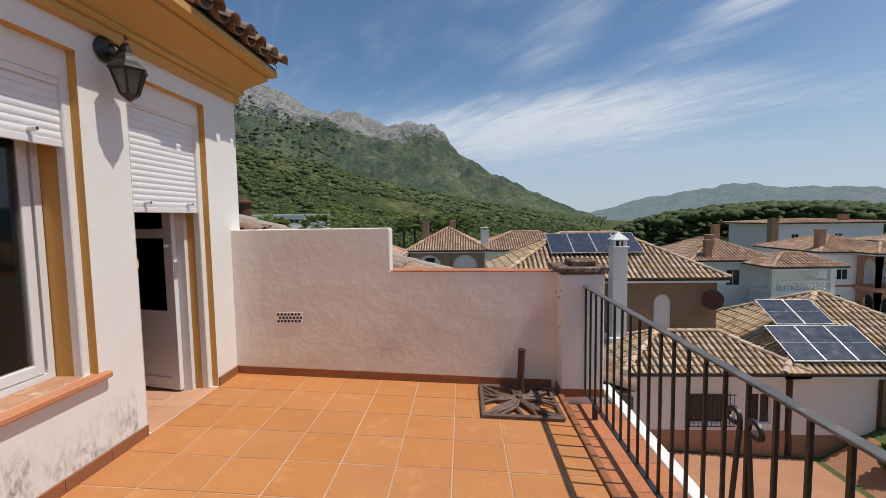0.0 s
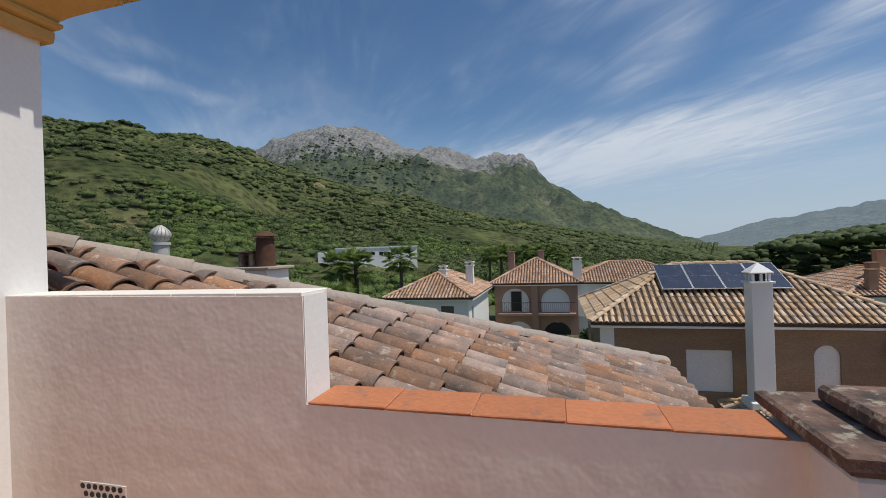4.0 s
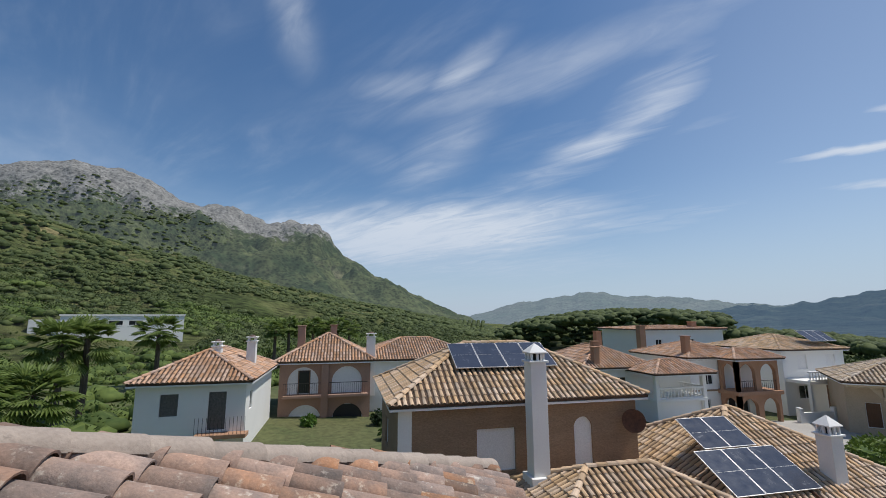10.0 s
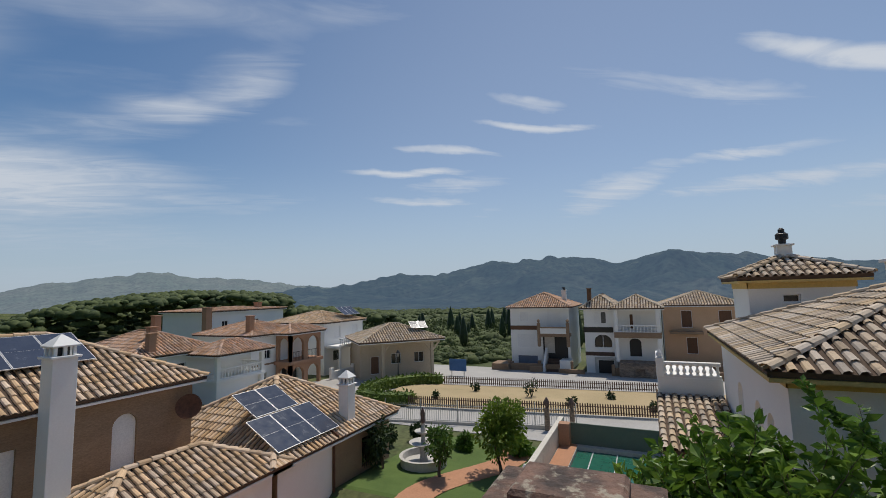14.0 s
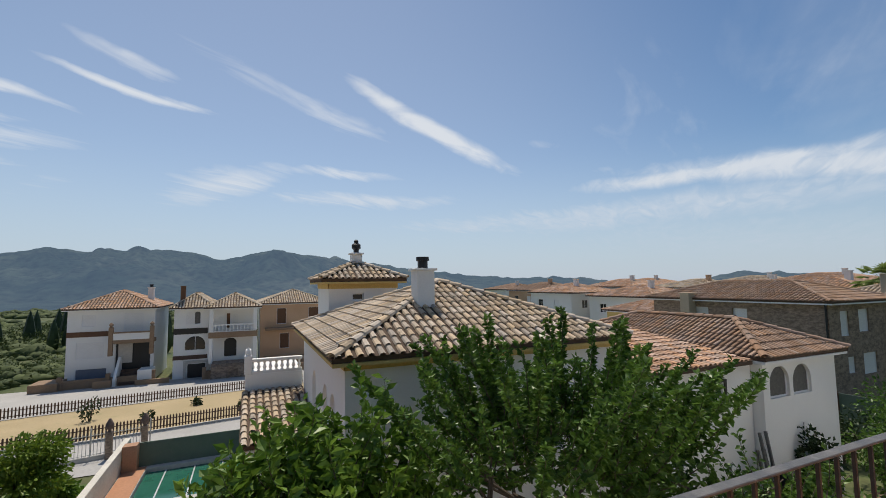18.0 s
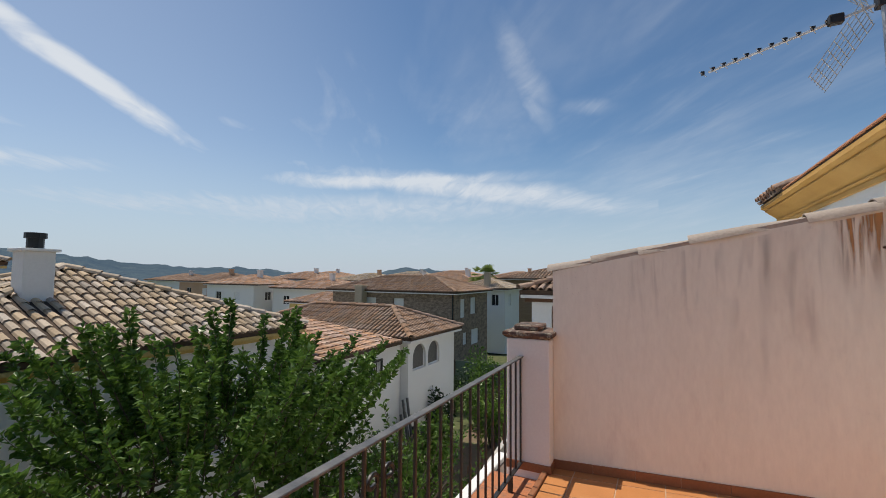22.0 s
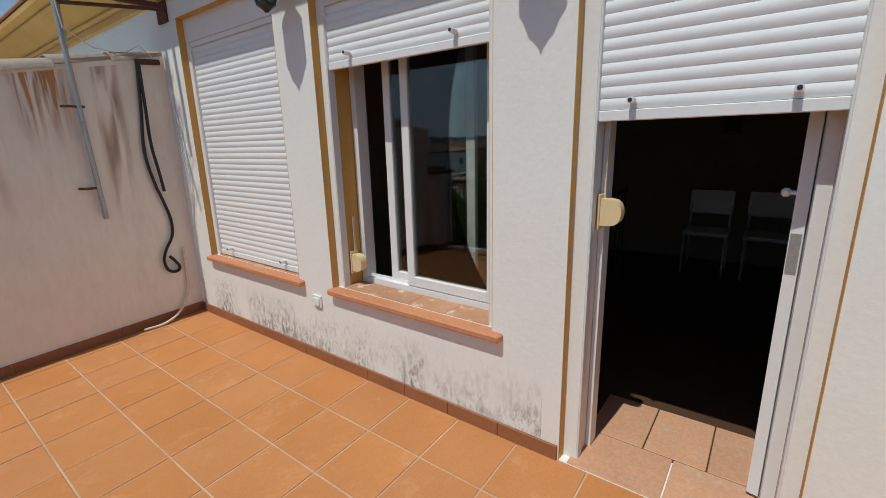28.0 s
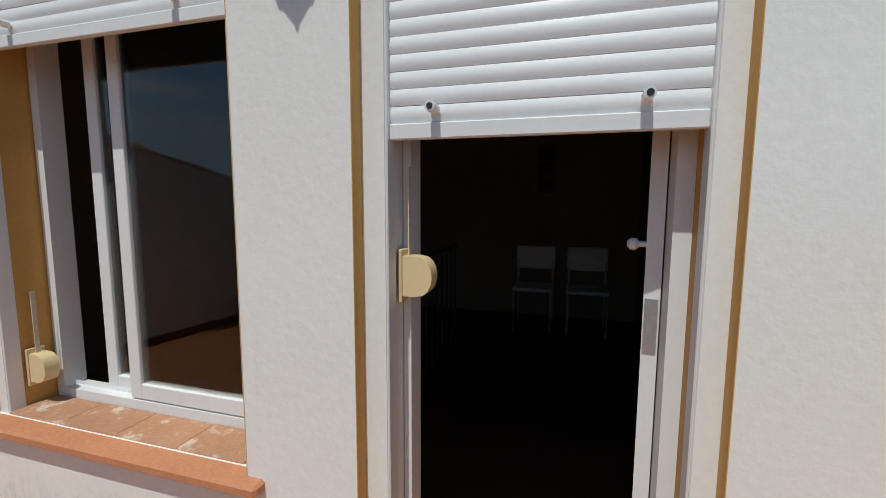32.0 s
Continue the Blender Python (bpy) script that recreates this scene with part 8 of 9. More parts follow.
# ---- street, park and gardens ----
def patch(name, xs, ys, lift, material, label, cat):
    return solid(name, grid_mesh(xs, ys, lambda x, y: ground_z(x, y) + lift), material, label, cat, kind="structure")


def lin(a, b, n):
    return [a + (b - a) * i / n for i in range(n + 1)]


patch("road", lin(28.2, 60.5, 20), lin(-34, 34, 24), 0.04, M_ASPHALT, "pale concrete street round the park", "road")
patch("lawn", lin(17.2, 27.0, 10), lin(4.2, 12.4, 8), 0.03, M_LAWN, "green garden lawn", "lawn")
patch("garden_soil", lin(3.7, 11.0, 10), lin(-28, -7.5, 16), 0.03, M_EARTH, "dry vegetable garden soil with weeds", "soil")
patch("yard", lin(3.7, 17.2, 8), lin(0.5, 12.4, 8), 0.03, M_GARDENPATH, "terracotta paved yard", "paving")
pth = Shape()
for i in range(24):                                   # winding garden path of slabs
    k = i / 23
    x, y = 14.6 + 11.0 * k, 7.0 + 1.5 * math.sin(k * 5.0) + 1.2 * k
    m = pose(x, y, ground_z(x, y) + 0.05, 0, 0, 40 * math.cos(k * 5.0))
    pth.box((-0.32, -0.75, 0), (0.32, 0.75, 0.03), 0.01, m)
solid("garden_path", pth, M_GARDENPATH, "winding terracotta garden path", "path", kind="structure")


def park_xy(s, t):
    """Place in the park strip: s from its near fence to its far one, t along it toward the south."""
    a = Vector((32.4 + 0.183 * 26 * t, 21.5 - 26 * t))
    b = Vector((43.5 + 0.167 * 26 * t, 23.5 - 26 * t))
    return a + (b - a) * s


vs, fs = [], []
for i in range(17):
    for j in range(7):
        q = park_xy(j / 6, i / 14)
        vs.append((q.x, q.y, ground_z(q.x, q.y) + 0.14))
for i in range(16):
    for j in range(6):
        fs.append((i * 7 + j, i * 7 + j + 1, (i + 1) * 7 + j + 1, (i + 1) * 7 + j))
solid("park_ground", Shape().add(vs, fs), M_SAND, "sandy dry park strip between two fences", "ground", kind="structure")
me_pk = Shape().add([(-0.045, -0.012, 0), (0.045, -0.012, 0), (0.045, -0.012, 0.72), (0, -0.012, 0.80), (-0.045, -0.012, 0.72), (-0.045, 0.012, 0), (0.045, 0.012, 0), (0.045, 0.012, 0.72), (0, 0.012, 0.80), (-0.045, 0.012, 0.72)],
                    [(0, 1, 2, 3, 4), (9, 8, 7, 6, 5), (0, 5, 6, 1), (1, 6, 7, 2), (2, 7, 8, 3), (3, 8, 9, 4), (4, 9, 5, 0)]).mesh("picket", M_FENCE)
for s_, tmax, n_ in ((0.0, 1.12, 150), (1.0, 1.12, 130)):
    f = thing("picket_fence", (0, 0, 0), "low dark wooden picket fence along the park", "fence", "park fences")
    a, b = park_xy(s_, 0.15), park_xy(s_, tmax)
    an = math.degrees(math.atan2(b.y - a.y, b.x - a.x))
    for i in range(n_):
        q = a + (b - a) * (i / (n_ - 1))
        o = part("picket", me_pk, None, f)
        o.matrix_world = pose(q.x, q.y, ground_z(q.x, q.y) + 0.2, 0, 0, an)
    for zz in (0.35, 0.75):
        part("fence_rail", Shape().tube([(a.x, a.y, ground_z(a.x, a.y) + zz), (b.x, b.y, ground_z(b.x, b.y) + zz)], 0.035, 4), M_FENCE, f)
    part("kerb", Shape().tube([(a.x, a.y, ground_z(a.x, a.y) + 0.06), (b.x, b.y, ground_z(b.x, b.y) + 0.06)], 0.13, 4), M_PAVING, f)
# park bench frame, saplings, lamp posts
bn = thing("park_bench", (*park_xy(0.55, 0.92), -7.75), "wooden swing bench frame in the park", "bench", turn=-70)
for sx in (-1, 1):
    part("post", Shape().tube([(sx * 1.0, 0, 0), (sx * 1.0, 0, 1.0)], 0.05, 6), M_WOOD, bn)
for z in (0.45, 0.72, 0.98):
    part("slat", B((-1.0, -0.05, z), (1.0, 0.05, z + 0.09)), M_WOOD, bn)


def street_lamp(x, y, h=3.6):
    t = thing("street_lamp", (x, y, ground_z(x, y)), "black lamp post with a lantern head", "street lamp", "street lamps")
    part("post", Shape().lathe([(0.12, 0), (0.10, 0.5), (0.06, 0.6), (0.045, h)], 8), M_IRON, t)
    part("lantern_head", Shape().lathe([(0.10, h), (0.17, h + 0.35), (0.22, h + 0.38), (0.05, h + 0.60)], 6), M_LGLASS, t)
    part("cap", Shape().lathe([(0.23, h + 0.385), (0.12, h + 0.55), (0.02, h + 0.68)], 6), M_IRON, t)


street_lamp(45.3, 30.0, 2.7)
street_lamp(42.0, 23.9, 3.0)


def bush(x, y, z, r, h, n, size, material, label, cat="bush", seed=1, group=""):
    rg_ = random.Random(seed)
    t = thing(cat, (x, y, z), label, cat, group)
    lv = Shape()
    k = max(3, int(r * 5))
    for i in range(k):
        an, q = rg_.uniform(0, 2 * math.pi), rg_.random() ** 0.6 * r * 0.62
        c_ = (q * math.cos(an), q * math.sin(an), h * rg_.uniform(0.35, 0.75))
        leaves(lv, c_, (r * 0.5, r * 0.5, h * 0.36), n // k, size, rg_)
    st2 = Shape()
    for i in range(5):
        an = rg_.uniform(0, 6.28)
        st2.tube([(0, 0, -0.2), (r * 0.2 * math.cos(an), r * 0.2 * math.sin(an), h * 0.3), (r * 0.5 * math.cos(an), r * 0.5 * math.sin(an), h * 0.7)], 0.03 + 0.02 * r, 5, True, 0.01)
    part("stems", st2, M_BARK, t)["kind"] = "stuff"
    part("crown", lv, material, t)
    return t


# hedge that curves round the park's near end
hg = Shape()
rg_ = random.Random(31)
for i in range(34):
    an = radians(4 + 208 * i / 33)
    x, y = 38.7 + 5.6 * math.cos(an), 20.2 + 3.9 * math.sin(an)
    leaves(hg, (x, y, ground_z(x, y) + 0.55), (0.75, 0.75, 0.62), 130, 0.20, rg_)
core = Shape()
for i in range(34):
    an = radians(4 + 208 * i / 33)
    x, y = 38.7 + 5.6 * math.cos(an), 20.2 + 3.9 * math.sin(an)
    core.lathe([(0.55, 0.0), (0.62, 0.5), (0.5, 0.95), (0.1, 1.05)], 7, (x, y, ground_z(x, y)))
hd = thing("hedge", (0, 0, 0), "clipped bright green hedge curving round the park end", "hedge")
part("core", core, M_HEDGE, hd)["kind"] = "stuff"
part("foliage", hg, M_HEDGE, hd)["kind"] = "stuff"
for i, (s_, t_) in enumerate(((0.55, 0.50), (0.3, 0.2), (0.6, 0.75), (0.25, 0.62), (0.7, 0.3), (0.2, 0.85))):
    q = park_xy(s_, t_)
    bush(q.x, q.y, ground_z(q.x, q.y) + 0.1, 0.45 if i else 0.7, 0.8 if i else 1.7, 160, 0.14, M_LEAF_DARK, "small dark green shrub in the sandy park", "shrub", 40 + i, "park shrubs")
for i, (x, y, r, h) in enumerate(((-0.4, 33.2, 0.7, 0.8), (4.6, 33.4, 0.8, 0.9), (5.2, 29.0, 0.8, 0.9))):
    bush(x, y, ground_z(x, y), r, h, 420, 0.17, M_LEAF_DARK if i % 2 else M_LEAF, "leafy bush in the yard between the houses", "bush", 150 + i, "yard bushes")
# garden fence of thin iron bars with stone posts
gf = thing("iron_fence", (0, 0, 0), "pale thin iron garden fence on a low wall", "fence")
fa, fd = Vector((31.25, 4.4)), Vector((-2.65, 12.5))
f_turn = math.degrees(math.atan2(fd.y, fd.x))
part("low_wall", Shape().box((0, -0.1, -0.6), (fd.length, 0.1, 0.25), 0.01).moved(pose(fa.x, fa.y, -7.25, 0, 0, f_turn)), M_PAVING, gf)
bars(gf, "fence_bar", [(fa.x + fd.x * i / 84, fa.y + fd.y * i / 84, -7.05) for i in range(85)], 1.2, 0.016, M_GALV)
for z in (-6.95, -5.98):
    part("fence_rail", Shape().tube([(fa.x, fa.y, z), (fa.x + fd.x, fa.y + fd.y, z)], 0.02, 4), M_GALV, gf)
for i in range(6):
    part("fence_post", Shape().tube([(fa.x + fd.x * i / 5, fa.y + fd.y * i / 5, -7.1), (fa.x + fd.x * i / 5, fa.y + fd.y * i / 5, -5.6)], 0.035, 6), M_GALV, gf)
for y in (4.6, 6.1):
    gp = thing("gate_post", (31.0 - 0.21 * (y - 4.4), y, -7.35), "stone gate post with a dark urn on top", "post", "gate posts")
    part("post", B((-0.14, -0.14, 0), (0.14, 0.14, 1.5), 0.02), M_STONE, gp)
    part("urn", Shape().lathe([(0.08, 1.5), (0.08, 1.58), (0.17, 1.72), (0.19, 1.85), (0.12, 2.0), (0.05, 2.15)], 10), M_CASTIRON, gp, "dark urn", True)
# fountain
ft = thing("fountain", (21.9, 10.4, ground_z(21.9, 10.4)), "pale stone three-tier garden fountain", "fountain")
part("basin", Shape().lathe([(1.15, 0), (1.15, 0.45), (1.22, 0.5), (1.05, 0.5), (1.0, 0.2), (0.1, 0.18)], 20), M_PAVING, ft, "", True)
part("stem", Shape().lathe([(0.22, 0.18), (0.16, 0.5), (0.20, 0.8), (0.12, 0.95), (0.10, 1.5), (0.13, 1.7), (0.06, 2.0)], 12), M_PAVING, ft, "", True)
part("bowl", Shape().lathe([(0.12, 0.85), (0.55, 1.0), (0.72, 1.12), (0.66, 1.13), (0.1, 0.98)], 18), M_PAVING, ft, "", True)
part("bowl", Shape().lathe([(0.10, 1.45), (0.34, 1.55), (0.44, 1.65), (0.40, 1.66), (0.08, 1.56)], 16), M_PAVING, ft, "", True)
part("finial", Shape().lathe([(0.06, 2.0), (0.14, 2.1), (0.10, 2.3), (0.13, 2.45), (0.03, 2.75)], 10), M_CASTIRON, ft, "", True)
for i, (x, y, r, h, mt_) in enumerate(((23.4, 13.6, 0.9, 1.3, M_LEAF_DARK), (20.6, 11.9, 0.9, 2.2, M_LEAF_DARK), (24.8, 9.4, 0.6, 0.8, M_LEAF), (25.6, 12.6, 0.7, 0.9, M_LEAF_DARK), (25.2, 6.4, 0.8, 1.0, M_LEAF_BRIGHT),
                                       (16.6, 10.6, 0.5, 0.9, M_LEAF), (15.8, 4.9, 0.5, 0.8, M_LEAF), (26.3, 8.0, 0.7, 1.3, M_LEAF_DARK))):
    bush(x, y, ground_z(x, y), r, h, 900, 0.15, mt_, "leafy garden shrub on the lawn", "bush", 60 + i, "garden shrubs")


def small_tree(x, y, z, h, r, n, size, material, label, seed):
    rg2 = random.Random(seed)
    t = thing("tree", (x, y, z), label, "tree")
    tr = Shape()
    ends = []
    limb(tr, Vector((0, 0, -0.2)), Vector((0.05, 0.02, 1)), h * 0.45, 0.09, rg2, 3, ends, 0.8, 0.3)
    part("trunk", tr, M_BARK, t)
    lv = Shape()
    for p, d_, _r in ends:
        leaves(lv, tuple(p), (r * 0.34, r * 0.34, r * 0.3), max(3, n // len(ends)), size, rg2)
    leaves(lv, (0, 0, h * 0.68), (r * 0.8, r * 0.8, h * 0.28), n // 3, size, rg2)
    part("crown", lv, material, t)
    return t


small_tree(22.2, 6.5, ground_z(22.2, 6.5), 2.7, 1.6, 3200, 0.12, M_LEAF_LIME, "bright green small garden tree", 81)
small_tree(20.6, 8.9, ground_z(20.6, 8.9), 2.1, 0.8, 1100, 0.11, M_LEAF, "round green garden tree by the fountain", 82)

# ---- pool terrace ----
pt = thing("pool_terrace", (0, 0, 0), "walled swimming pool terrace with pale paving", "terrace", kind="structure")
part("slab", Shape().box((16.0, -2.0, -7.4), (19.7, 3.88, -5.42)).box((22.9, -2.0, -7.4), (23.2, 3.88, -5.42)).box((19.7, 3.1, -7.4), (22.9, 3.88, -5.42)), M_PAVING, pt)
part("pool_floor", B((19.7, -2.0, -7.2), (22.9, 3.1, -6.8)), M_PAVING, pt)
part("paving", B((17.6, 3.12, -5.419), (23.1, 3.86, -5.40)), M_GARDENPATH, pt, "terracotta paving strip")
part("side_wall", B((15.9, 3.9, -7.3), (24.3, 4.12, -4.55), 0.01), M_BEIGE_PALE, pt)
part("wall_pier", B((22.75, 3.4, -5.42), (23.2, 3.88, -4.45), 0.01), M_TERRAW, pt)
part("screen", B((23.21, -2.4, -7.2), (23.27, 3.88, -4.5)), M_MESHFENCE, pt, "green shade mesh screen")
solid("water", B((19.71, -1.99, -6.79), (22.89, 3.09, -5.58)), M_WATER, "green pool water under a cover", "water", kind="structure")
for i in range(5):
    part("cover_strap", B((19.72, -1.6 + i * 1.0, -5.579), (22.88, -1.55 + i * 1.0, -5.57)), M_SILVER, pt)
bl = thing("balustrade", (0, 0, 0), "white turned balustrade beside the pool", "balustrade", "white balustrades")
balustrade(bl, (16.15, 3.7, -5.42), (16.15, -1.8, -5.42), 0.9, 0.22)
part("newel", B((15.95, 3.5, -5.42), (16.35, 3.9, -4.35), 0.02), M_WHITE, bl)
part("finial", Shape().lathe([(0.10, -4.35), (0.16, -4.2), (0.12, -4.05), (0.03, -3.9)], 10, (16.15, 3.7, 0)), M_WHITE, bl)
up_ = thing("raised_terrace", (0, 0, 0), "white raised terrace with a turned balustrade and tile lean-to", "terrace")
part("body", B((20.4, -2.42, -6.8), (23.6, -0.35, -1.72), 0.01), M_WHITE, up_)
balustrade(up_, (20.5, -0.45, -1.72), (23.5, -0.45, -1.72), 0.56, 0.2)
balustrade(up_, (20.5, -2.4, -1.72), (20.5, -0.5, -1.72), 0.56, 0.2)
part("newel", B((20.36, -0.58, -1.72), (20.64, -0.31, -1.02), 0.02), M_WHITE, up_)
part("finial", Shape().lathe([(0.08, -1.02), (0.12, -0.94), (0.09, -0.84), (0.02, -0.72)], 10, (20.5, -0.45, 0)), M_WHITE, up_)
rf, bd = Shape(), Shape()
tiled_slope(rf, bd, Vector((16.1, -0.25, -2.95)), Vector((0, -1, 0)), Vector((4.1, 0, 0.62)).normalized(), [(0, 0), (2.17, 0), (2.17, 4.25), (0, 4.25)], 0.24, 0.42, 0.088)
part("lean_to_roof", bd, M_CHANNEL, up_)
part("roof_tiles", rf, M_HTILE_PALE, up_)["kind"] = "stuff"
part("lean_to_wall", B((16.2, -2.42, -6.8), (20.3, -0.3, -3.12)), M_WHITE, up_)

# ---- fruit tree and laurel below the rail ----
def shoot(lv, tw, p, d, length, rg_, size, gap, curve=0.25, r=0.012):
    pts = [Vector(p)]
    dd = Vector(d).normalized()
    k = 6
    for i in range(k):
        dd = (dd + Vector((rg_.uniform(-curve, curve), rg_.uniform(-curve, curve), rg_.uniform(-0.05, curve * 0.8)))).normalized()
        pts.append(pts[-1] + dd * length / k)
    tw.tube([tuple(q) for q in pts], r, 4, False, 0.003)
    n = int(length / gap)
    for i in range(n):
        f = (i + 0.5) / n * k
        j = min(int(f), k - 1)
        q = pts[j] + (pts[j + 1] - pts[j]) * (f - j)
        a = rg_.uniform(0, 2 * math.pi)
        side = Vector((math.cos(a), math.sin(a), rg_.uniform(-0.1, 0.7)))
        leaf(lv, q + side * 0.012, (side + dd * 0.6).normalized(), size * rg_.uniform(0.65, 1.25), rg_, 0.12, 1.45)


def shoot_tree(name, base, centre, rad, n, length, size, gap, material, label, seed, up=0.6, trunk=True, hollow=0.35, spikes=0, bare=False):
    rg_ = random.Random(seed)
    t = thing(name, base, label, "tree")
    b = Vector(base)
    c_ = Vector(centre) - b
    lv, tw, tr = Shape(), Shape(), Shape()
    if trunk:
        forks = []
        top = Vector((c_.x * 0.5, c_.y * 0.5, c_.z - rad[2] * 0.75))
        tr.tube([(0, 0, -0.3), tuple(top * 0.5 + Vector((0.1, 0.05, 0))), tuple(top)], 0.15, 8, True, 0.11)
        for i in range(9):
            a = 2 * math.pi * i / 9 + rg_.uniform(-0.3, 0.3)
            e = c_ + Vector((math.cos(a) * rad[0] * 0.62, math.sin(a) * rad[1] * 0.62, rg_.uniform(-0.35, 0.35) * rad[2]))
            mid = (top + e) / 2 + Vector((rg_.uniform(-0.25, 0.25), rg_.uniform(-0.25, 0.25), -0.15))
            tr.tube([tuple(top), tuple((top + mid) / 2 + Vector((0, 0, 0.1))), tuple(mid), tuple(e)], 0.07, 6, True, 0.022)
            for j in range(4):
                e2 = e + Vector((rg_.uniform(-0.7, 0.7), rg_.uniform(-0.7, 0.7), rg_.uniform(-0.2, 0.8)))
                tr.tube([tuple(mid + (e - mid) * rg_.random()), tuple((e + e2) / 2), tuple(e2)], 0.028, 5, True, 0.01)
        part("trunk", tr, M_BARK, t)
    for i in range(n):
        d = Vector((rg_.gauss(0, 1), rg_.gauss(0, 1), rg_.gauss(0, 1) * 0.9 + 0.15)).normalized()
        if bare and d.z < 0.12 and d.y > 0.05 and d.x < 0.5:      # thin side where the wall behind shows
            continue
        q = hollow + (1 - hollow) * rg_.random() ** 0.7
        p = c_ + Vector((d.x * rad[0] * q, d.y * rad[1] * q, d.z * rad[2] * q)) * 0.86
        dd = (d * 1.15 + Vector((rg_.uniform(-0.3, 0.3), rg_.uniform(-0.3, 0.3), up + rg_.uniform(-0.3, 0.3)))).normalized()
        shoot(lv, tw, p, dd, length * rg_.uniform(0.55, 1.25) * (1.35 if d.z > 0.55 and rg_.random() < 0.4 else 1.0), rg_, size, gap)
    for i in range(spikes):                          # long upright wands that stand clear of the crown
        a, q = rg_.uniform(0, 2 * math.pi), math.sqrt(rg_.random()) * 0.95
        p = c_ + Vector((math.cos(a) * rad[0] * q, math.sin(a) * rad[1] * q, rad[2] * (0.75 * math.sqrt(1 - q * q) + 0.05)))
        shoot(lv, tw, p, Vector((math.cos(a) * q * 1.25, math.sin(a) * q * 1.25, 1.1)), rg_.uniform(1.0, 1.9), rg_, size * 0.9, gap * 0.36, 0.13, 0.016)
    part("twig", tw, M_BARK, t)["kind"] = "stuff"
    part("crown", lv, material, t)
    return t


shoot_tree("fruit_tree", (8.6, -5.4, -6.15), (8.7, -5.45, -1.70), (2.2, 2.6, 1.30), 380, 0.95, 0.092, 0.020, M_LEAF, "fruit tree with long leafy upright shoots", 101, 0.40, spikes=64, bare=True)
shoot_tree("laurel_bush", (9.2, -1.3, -6.15), (9.2, -1.5, -2.2), (1.6, 2.0, 1.5), 420, 0.7, 0.135, 0.030, M_LEAF_BRIGHT, "dense bright green laurel tree below the rail", 102, 0.75)
shoot_tree("fruit_tree", (6.6, -8.4, -6.1), (6.6, -7.9, -2.9), (1.3, 1.5, 1.2), 170, 0.8, 0.075, 0.026, M_LEAF, "spreading low fruit tree with drooping leaves", 103, 0.25)
for i, (x, y, r, h, n_, mt_) in enumerate(((9.7, -15.2, 0.9, 2.6, 1500, M_LEAF_BRIGHT), (10.3, -17.2, 0.8, 2.9, 1200, M_LEAF_DARK), (9.0, -19.6, 1.1, 2.0, 1300, M_LEAF_BRIGHT), (10.6, -22.0, 1.4, 2.4, 1300, M_LEAF), (9.4, -25.2, 1.3, 2.6, 1300, M_LEAF_BRIGHT),
                                           (11.8, -26.4, 1.6, 3.2, 1300, M_LEAF), (6.0, -11.5, 0.8, 1.2, 700, M_LEAF), (8.2, -12.4, 0.9, 1.4, 900, M_LEAF), (5.2, -15.4, 0.7, 0.9, 500, M_LEAF_BRIGHT), (7.0, -17.0, 0.8, 0.8, 500, M_LEAF_BRIGHT),
                                           (5.6, -20.5, 0.9, 1.0, 600, M_LEAF), (7.6, -9.4, 0.9, 1.5, 900, M_LEAF), (4.8, -9.0, 0.7, 1.1, 600, M_LEAF_BRIGHT), (13.0, -24.0, 1.5, 2.6, 900, M_LEAF_DARK))):
    bush(x, y, ground_z(x, y), r, h, n_, 0.12, mt_, "leafy shrub in the dry vegetable garden", "bush", 120 + i, "vegetable garden shrubs")
gw = thing("garden_wall", (0, 0, 0), "low pale boundary wall with wire fence in the garden", "wall")
part("wall", Shape().box((-0.1, 0, 0), (0.1, 13.0, 0.75), 0.01).moved(pose(8.7, -26.5, -6.2, 0, 0, 4)), M_PAVING, gw)
for i in range(9):
    part("fence_post", Shape().tube([(8.65 - 0.11 * i, -26 + 1.5 * i, -6.2), (8.65 - 0.11 * i, -26 + 1.5 * i, -4.6)], 0.03, 5), M_RUSTIRON, gw)
gs = thing("shade_screen", (0, 0, 0), "dark green garden shade screen on posts", "screen")
part("cloth", Shape().box((9.5, -28.4, -6.2), (15.0, -28.36, -4.3)), M_MESHFENCE, gs)
for i in range(4):
    part("post", Shape().tube([(9.5 + i * 1.8, -28.3, -6.3), (9.5 + i * 1.8, -28.3, -4.2)], 0.04, 5), M_RUSTIRON, gs)
pk = thing("leaning_planks", (10.75, -14.6, -6.2), "old planks and a dark bundle leaning on the white wall", "planks")
for i in range(4):
    part("plank", Shape().tube([(-0.5, -0.15 * i, 0), (0.05, -0.15 * i - 0.1, 2.6 + 0.5 * (i % 2))], 0.05, 4), M_HANDRAIL, pk)
part("bundle", B((-0.45, -1.2, 0), (0.0, -0.6, 2.0), 0.1), M_BLACK, pk)


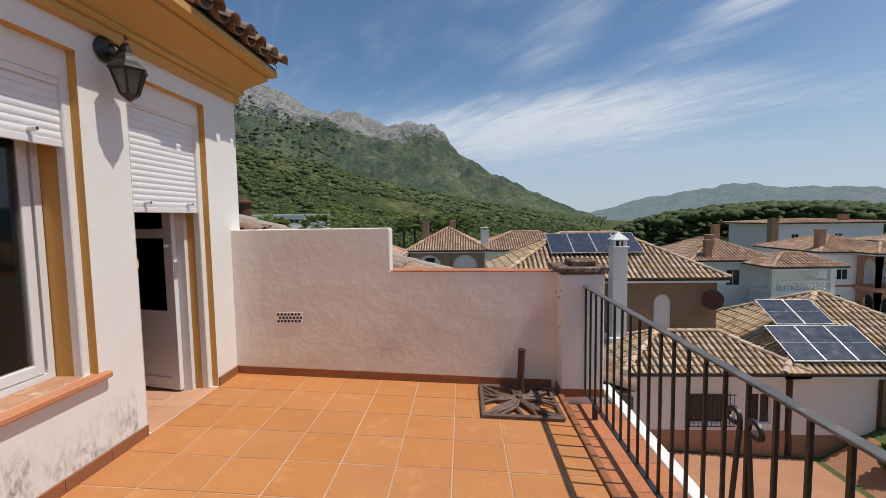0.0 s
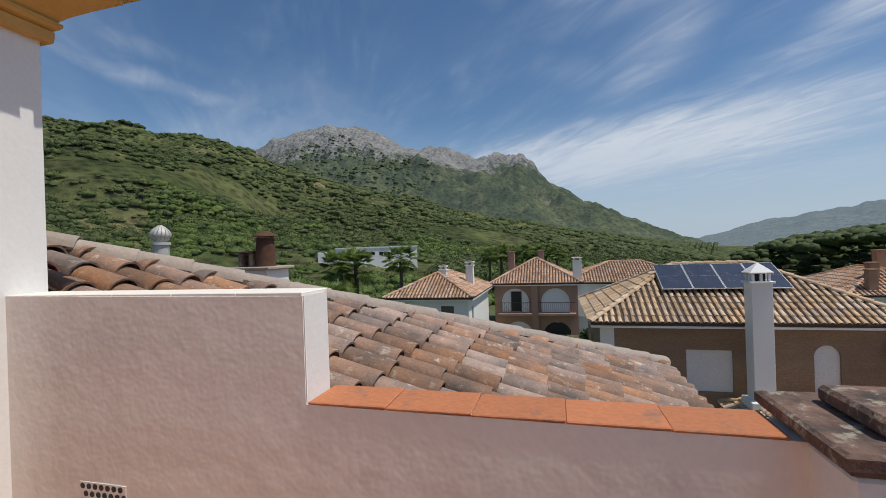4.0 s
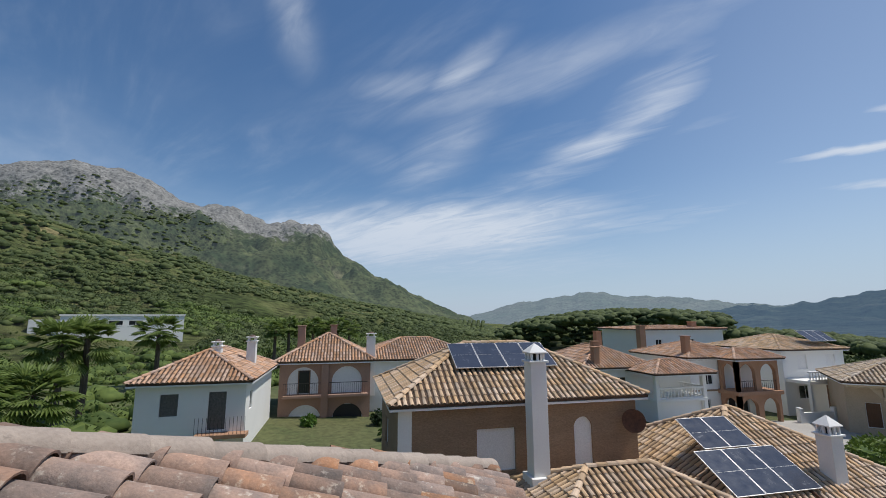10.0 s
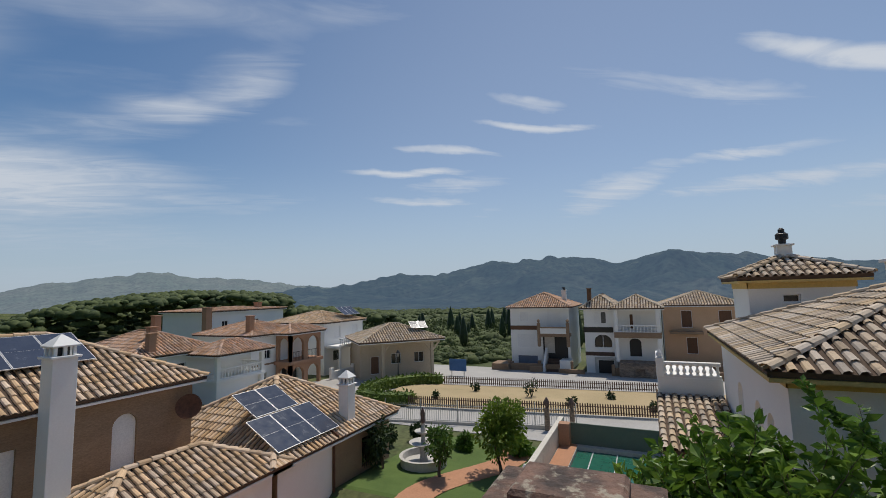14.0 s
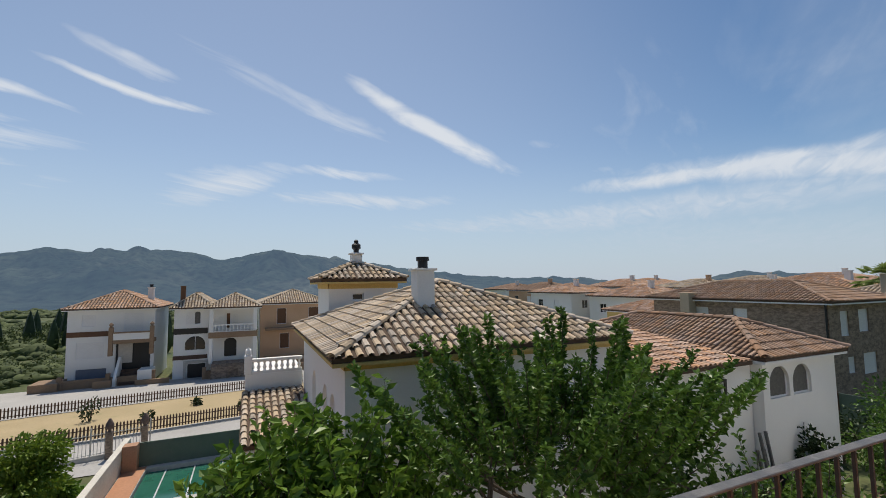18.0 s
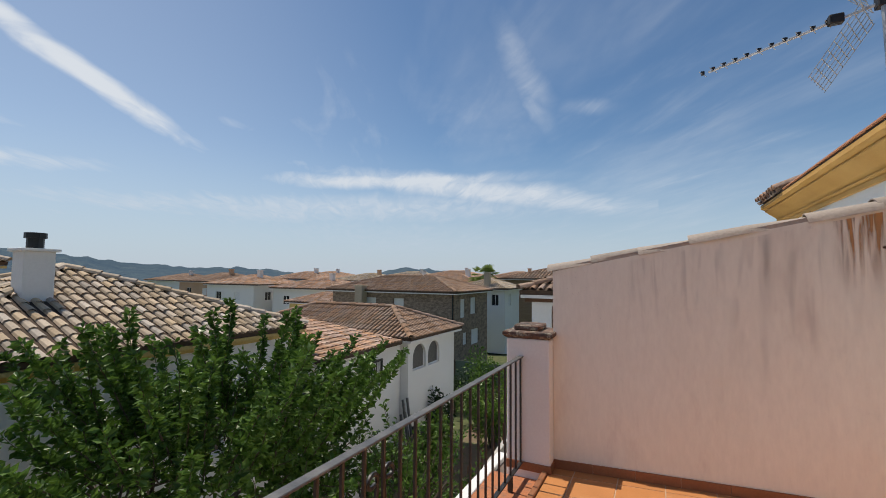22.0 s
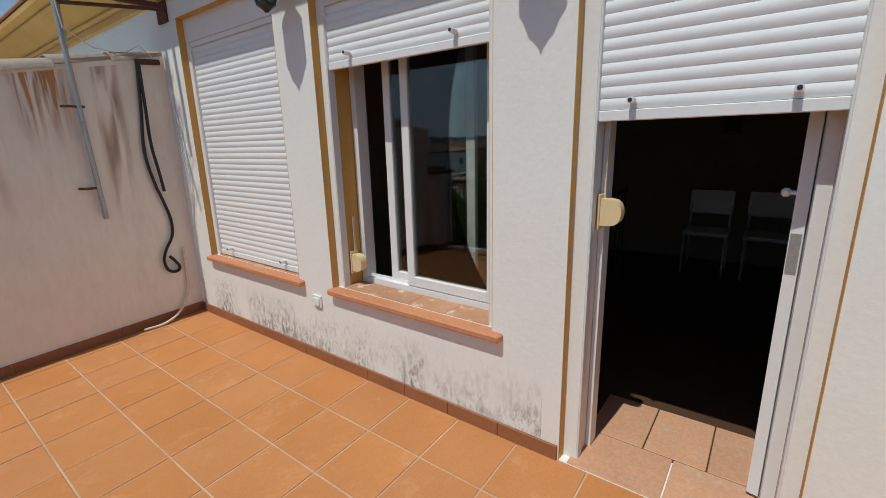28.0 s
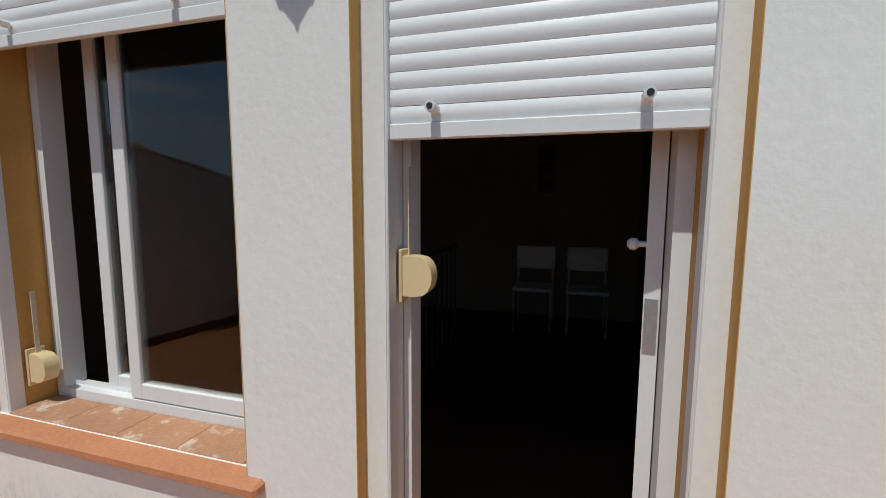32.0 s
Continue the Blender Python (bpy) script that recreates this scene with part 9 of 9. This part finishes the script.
# ---- palms ----
def palm(x, y, z, h, r, seed, label="fan palm with a shaggy crown"):
    rg_ = random.Random(seed)
    t = thing("palm_tree", (x, y, z), label, "palm tree", "palms")
    part("trunk", Shape().tube([(0, 0, -0.3), (0.1, 0.05, h * 0.5), (0.05, 0, h)], 0.24, 8, True, 0.17), M_BARK, t)
    fr_ = Shape()
    for i in range(44):
        a, e = rg_.uniform(0, 2 * math.pi), rg_.uniform(-0.7, 1.2)
        u = Vector((math.cos(a) * math.cos(e), math.sin(a) * math.cos(e), math.sin(e)))
        sd = u.cross(Vector((0, 0, 1))).normalized()
        ln = r * rg_.uniform(0.8, 1.15)
        base_ = Vector((0.05, 0, h))
        stem = [base_ + u * ln * k - Vector((0, 0, 0.35 * ln * k * k)) for k in (0, 0.35, 0.6, 0.8, 1.0)]
        fr_.tube([tuple(q) for q in stem[:3]], 0.02, 4, False)
        c_ = stem[2]
        for j in range(13):
            b2 = -1.25 + 2.5 * j / 12
            w = (u * math.cos(b2) + sd * math.sin(b2) - Vector((0, 0, 0.25))).normalized()
            tip = c_ + w * ln * 0.48 - Vector((0, 0, 0.08 * ln))
            wd = w.cross(Vector((0, 0, 1))).normalized() * 0.045 * r
            m_ = c_ + w * ln * 0.25
            fr_.add([tuple(c_), tuple(m_ + wd), tuple(tip), tuple(m_ - wd)], [(0, 1, 2), (0, 2, 3)])
    part("fronds", fr_, M_PALM, t)["kind"] = "stuff"


palm(-15.9, 33.3, -6.0, 6.2, 2.2, 1)
palm(-14.9, 34.2, -6.0, 6.4, 2.0, 2)
palm(-15.8, 48.3, -5.6, 6.2, 2.2, 3)
palm(-10.4, 18.0, -5.5, 4.6, 1.6, 4)
palm(-9.3, 19.5, -5.5, 4.4, 1.5, 5)
palm(21.4, -51.0, -6.5, 8.0, 1.9, 6)
for i in range(7):
    palm(-7.0 + i * 1.6, 62.0 + (i % 3), -4.6, 5.0 + (i % 2) * 0.5, 1.6, 10 + i)
rng = random.Random(77)
spots = []
while len(spots) < 520:
    x, y = rng.uniform(-75, -9.5), rng.uniform(9, 62)
    if y < 14 and x > -12 or (-10.5 < x < -2 and 25 < y < 37):
        continue
    spots.append((x, y, land_z(x, y), rng.uniform(0.6, 1.8)))
clump_set("village_edge_trees", spots, M_SHRUB_BRIGHT, "green bushes and orchard trees below the hill", 14, "trees")
solid("track", Shape().prism([(-14, 38), (-3.5, 33.5), (-3.5, 36.0), (-14, 42)], -6.0, -5.3, 'z'), M_PAVING, "pale concrete track beside the white house", "track", kind="structure")
sg = thing("sign_board", (51.0, 21.0, -8.3), "blue sign board on two posts by the street", "sign")
part("board", B((-0.05, -1.1, 0.6), (0.05, 1.1, 2.0), 0.02), surf("blue_sign_paint", (0.06, 0.16, 0.36), (0.05, 0.13, 0.30), 2, 20, 0.5, 0.05), sg)
for y in (-0.8, 0.8):
    part("post", Shape().tube([(0, y, 0), (0, y, 0.6)], 0.05, 6), M_GALV, sg)
for i, (x, y, l_, turn) in enumerate(((42.5, 33.0, 7.0, -6), (47.5, 29.5, 5.0, -20), (58.0, 4.0, 12.0, -88), (59.0, 17.0, 8.0, -88))):
    w_ = thing("garden_wall", (x, y, ground_z(x, y)), "low white front garden wall along the street", "wall", "front walls", turn=turn)
    part("wall", B((0, -0.12, -0.3), (l_, 0.12, 0.95), 0.02), M_WHITE if i < 2 else M_BROWNW, w_)
    for k in range(3):
        part("pier", B((l_ * k / 2 - 0.2, -0.2, -0.3), (l_ * k / 2 + 0.2, 0.2, 1.35), 0.02), M_WHITE if i < 2 else M_BROWNW, w_)


# ---- terrace floor tiles ----
TP, GJ = 0.35, 0.009
full = B((0, 0, -0.0034), (TP - GJ, TP - GJ, 0.0), 0.0015).mesh("floor_tile", M_FLOOR)
nx, ny = math.ceil((XP + 0.02) / TP), math.ceil(-YS / TP)
for i in range(nx):
    for j in range(ny):
        x0, y1 = i * TP + GJ / 2, -j * TP - GJ / 2
        x1, y0 = min(x0 + TP - GJ, XP + 0.018), max(y1 - TP + GJ, YS + 0.003)
        if x1 - x0 < 0.03 or y1 - y0 < 0.03:
            continue
        whole = x1 - x0 > TP - GJ - 1e-4 and y1 - y0 > TP - GJ - 1e-4
        me = full if whole else B((0, 0, -0.0034), (x1 - x0, y1 - y0, 0.0), 0.0015).mesh("floor_tile", M_FLOOR)
        o = part("floor_tile", me, None, floor)
        o.location = (x0, y0, random.uniform(-0.0006, 0.0006))
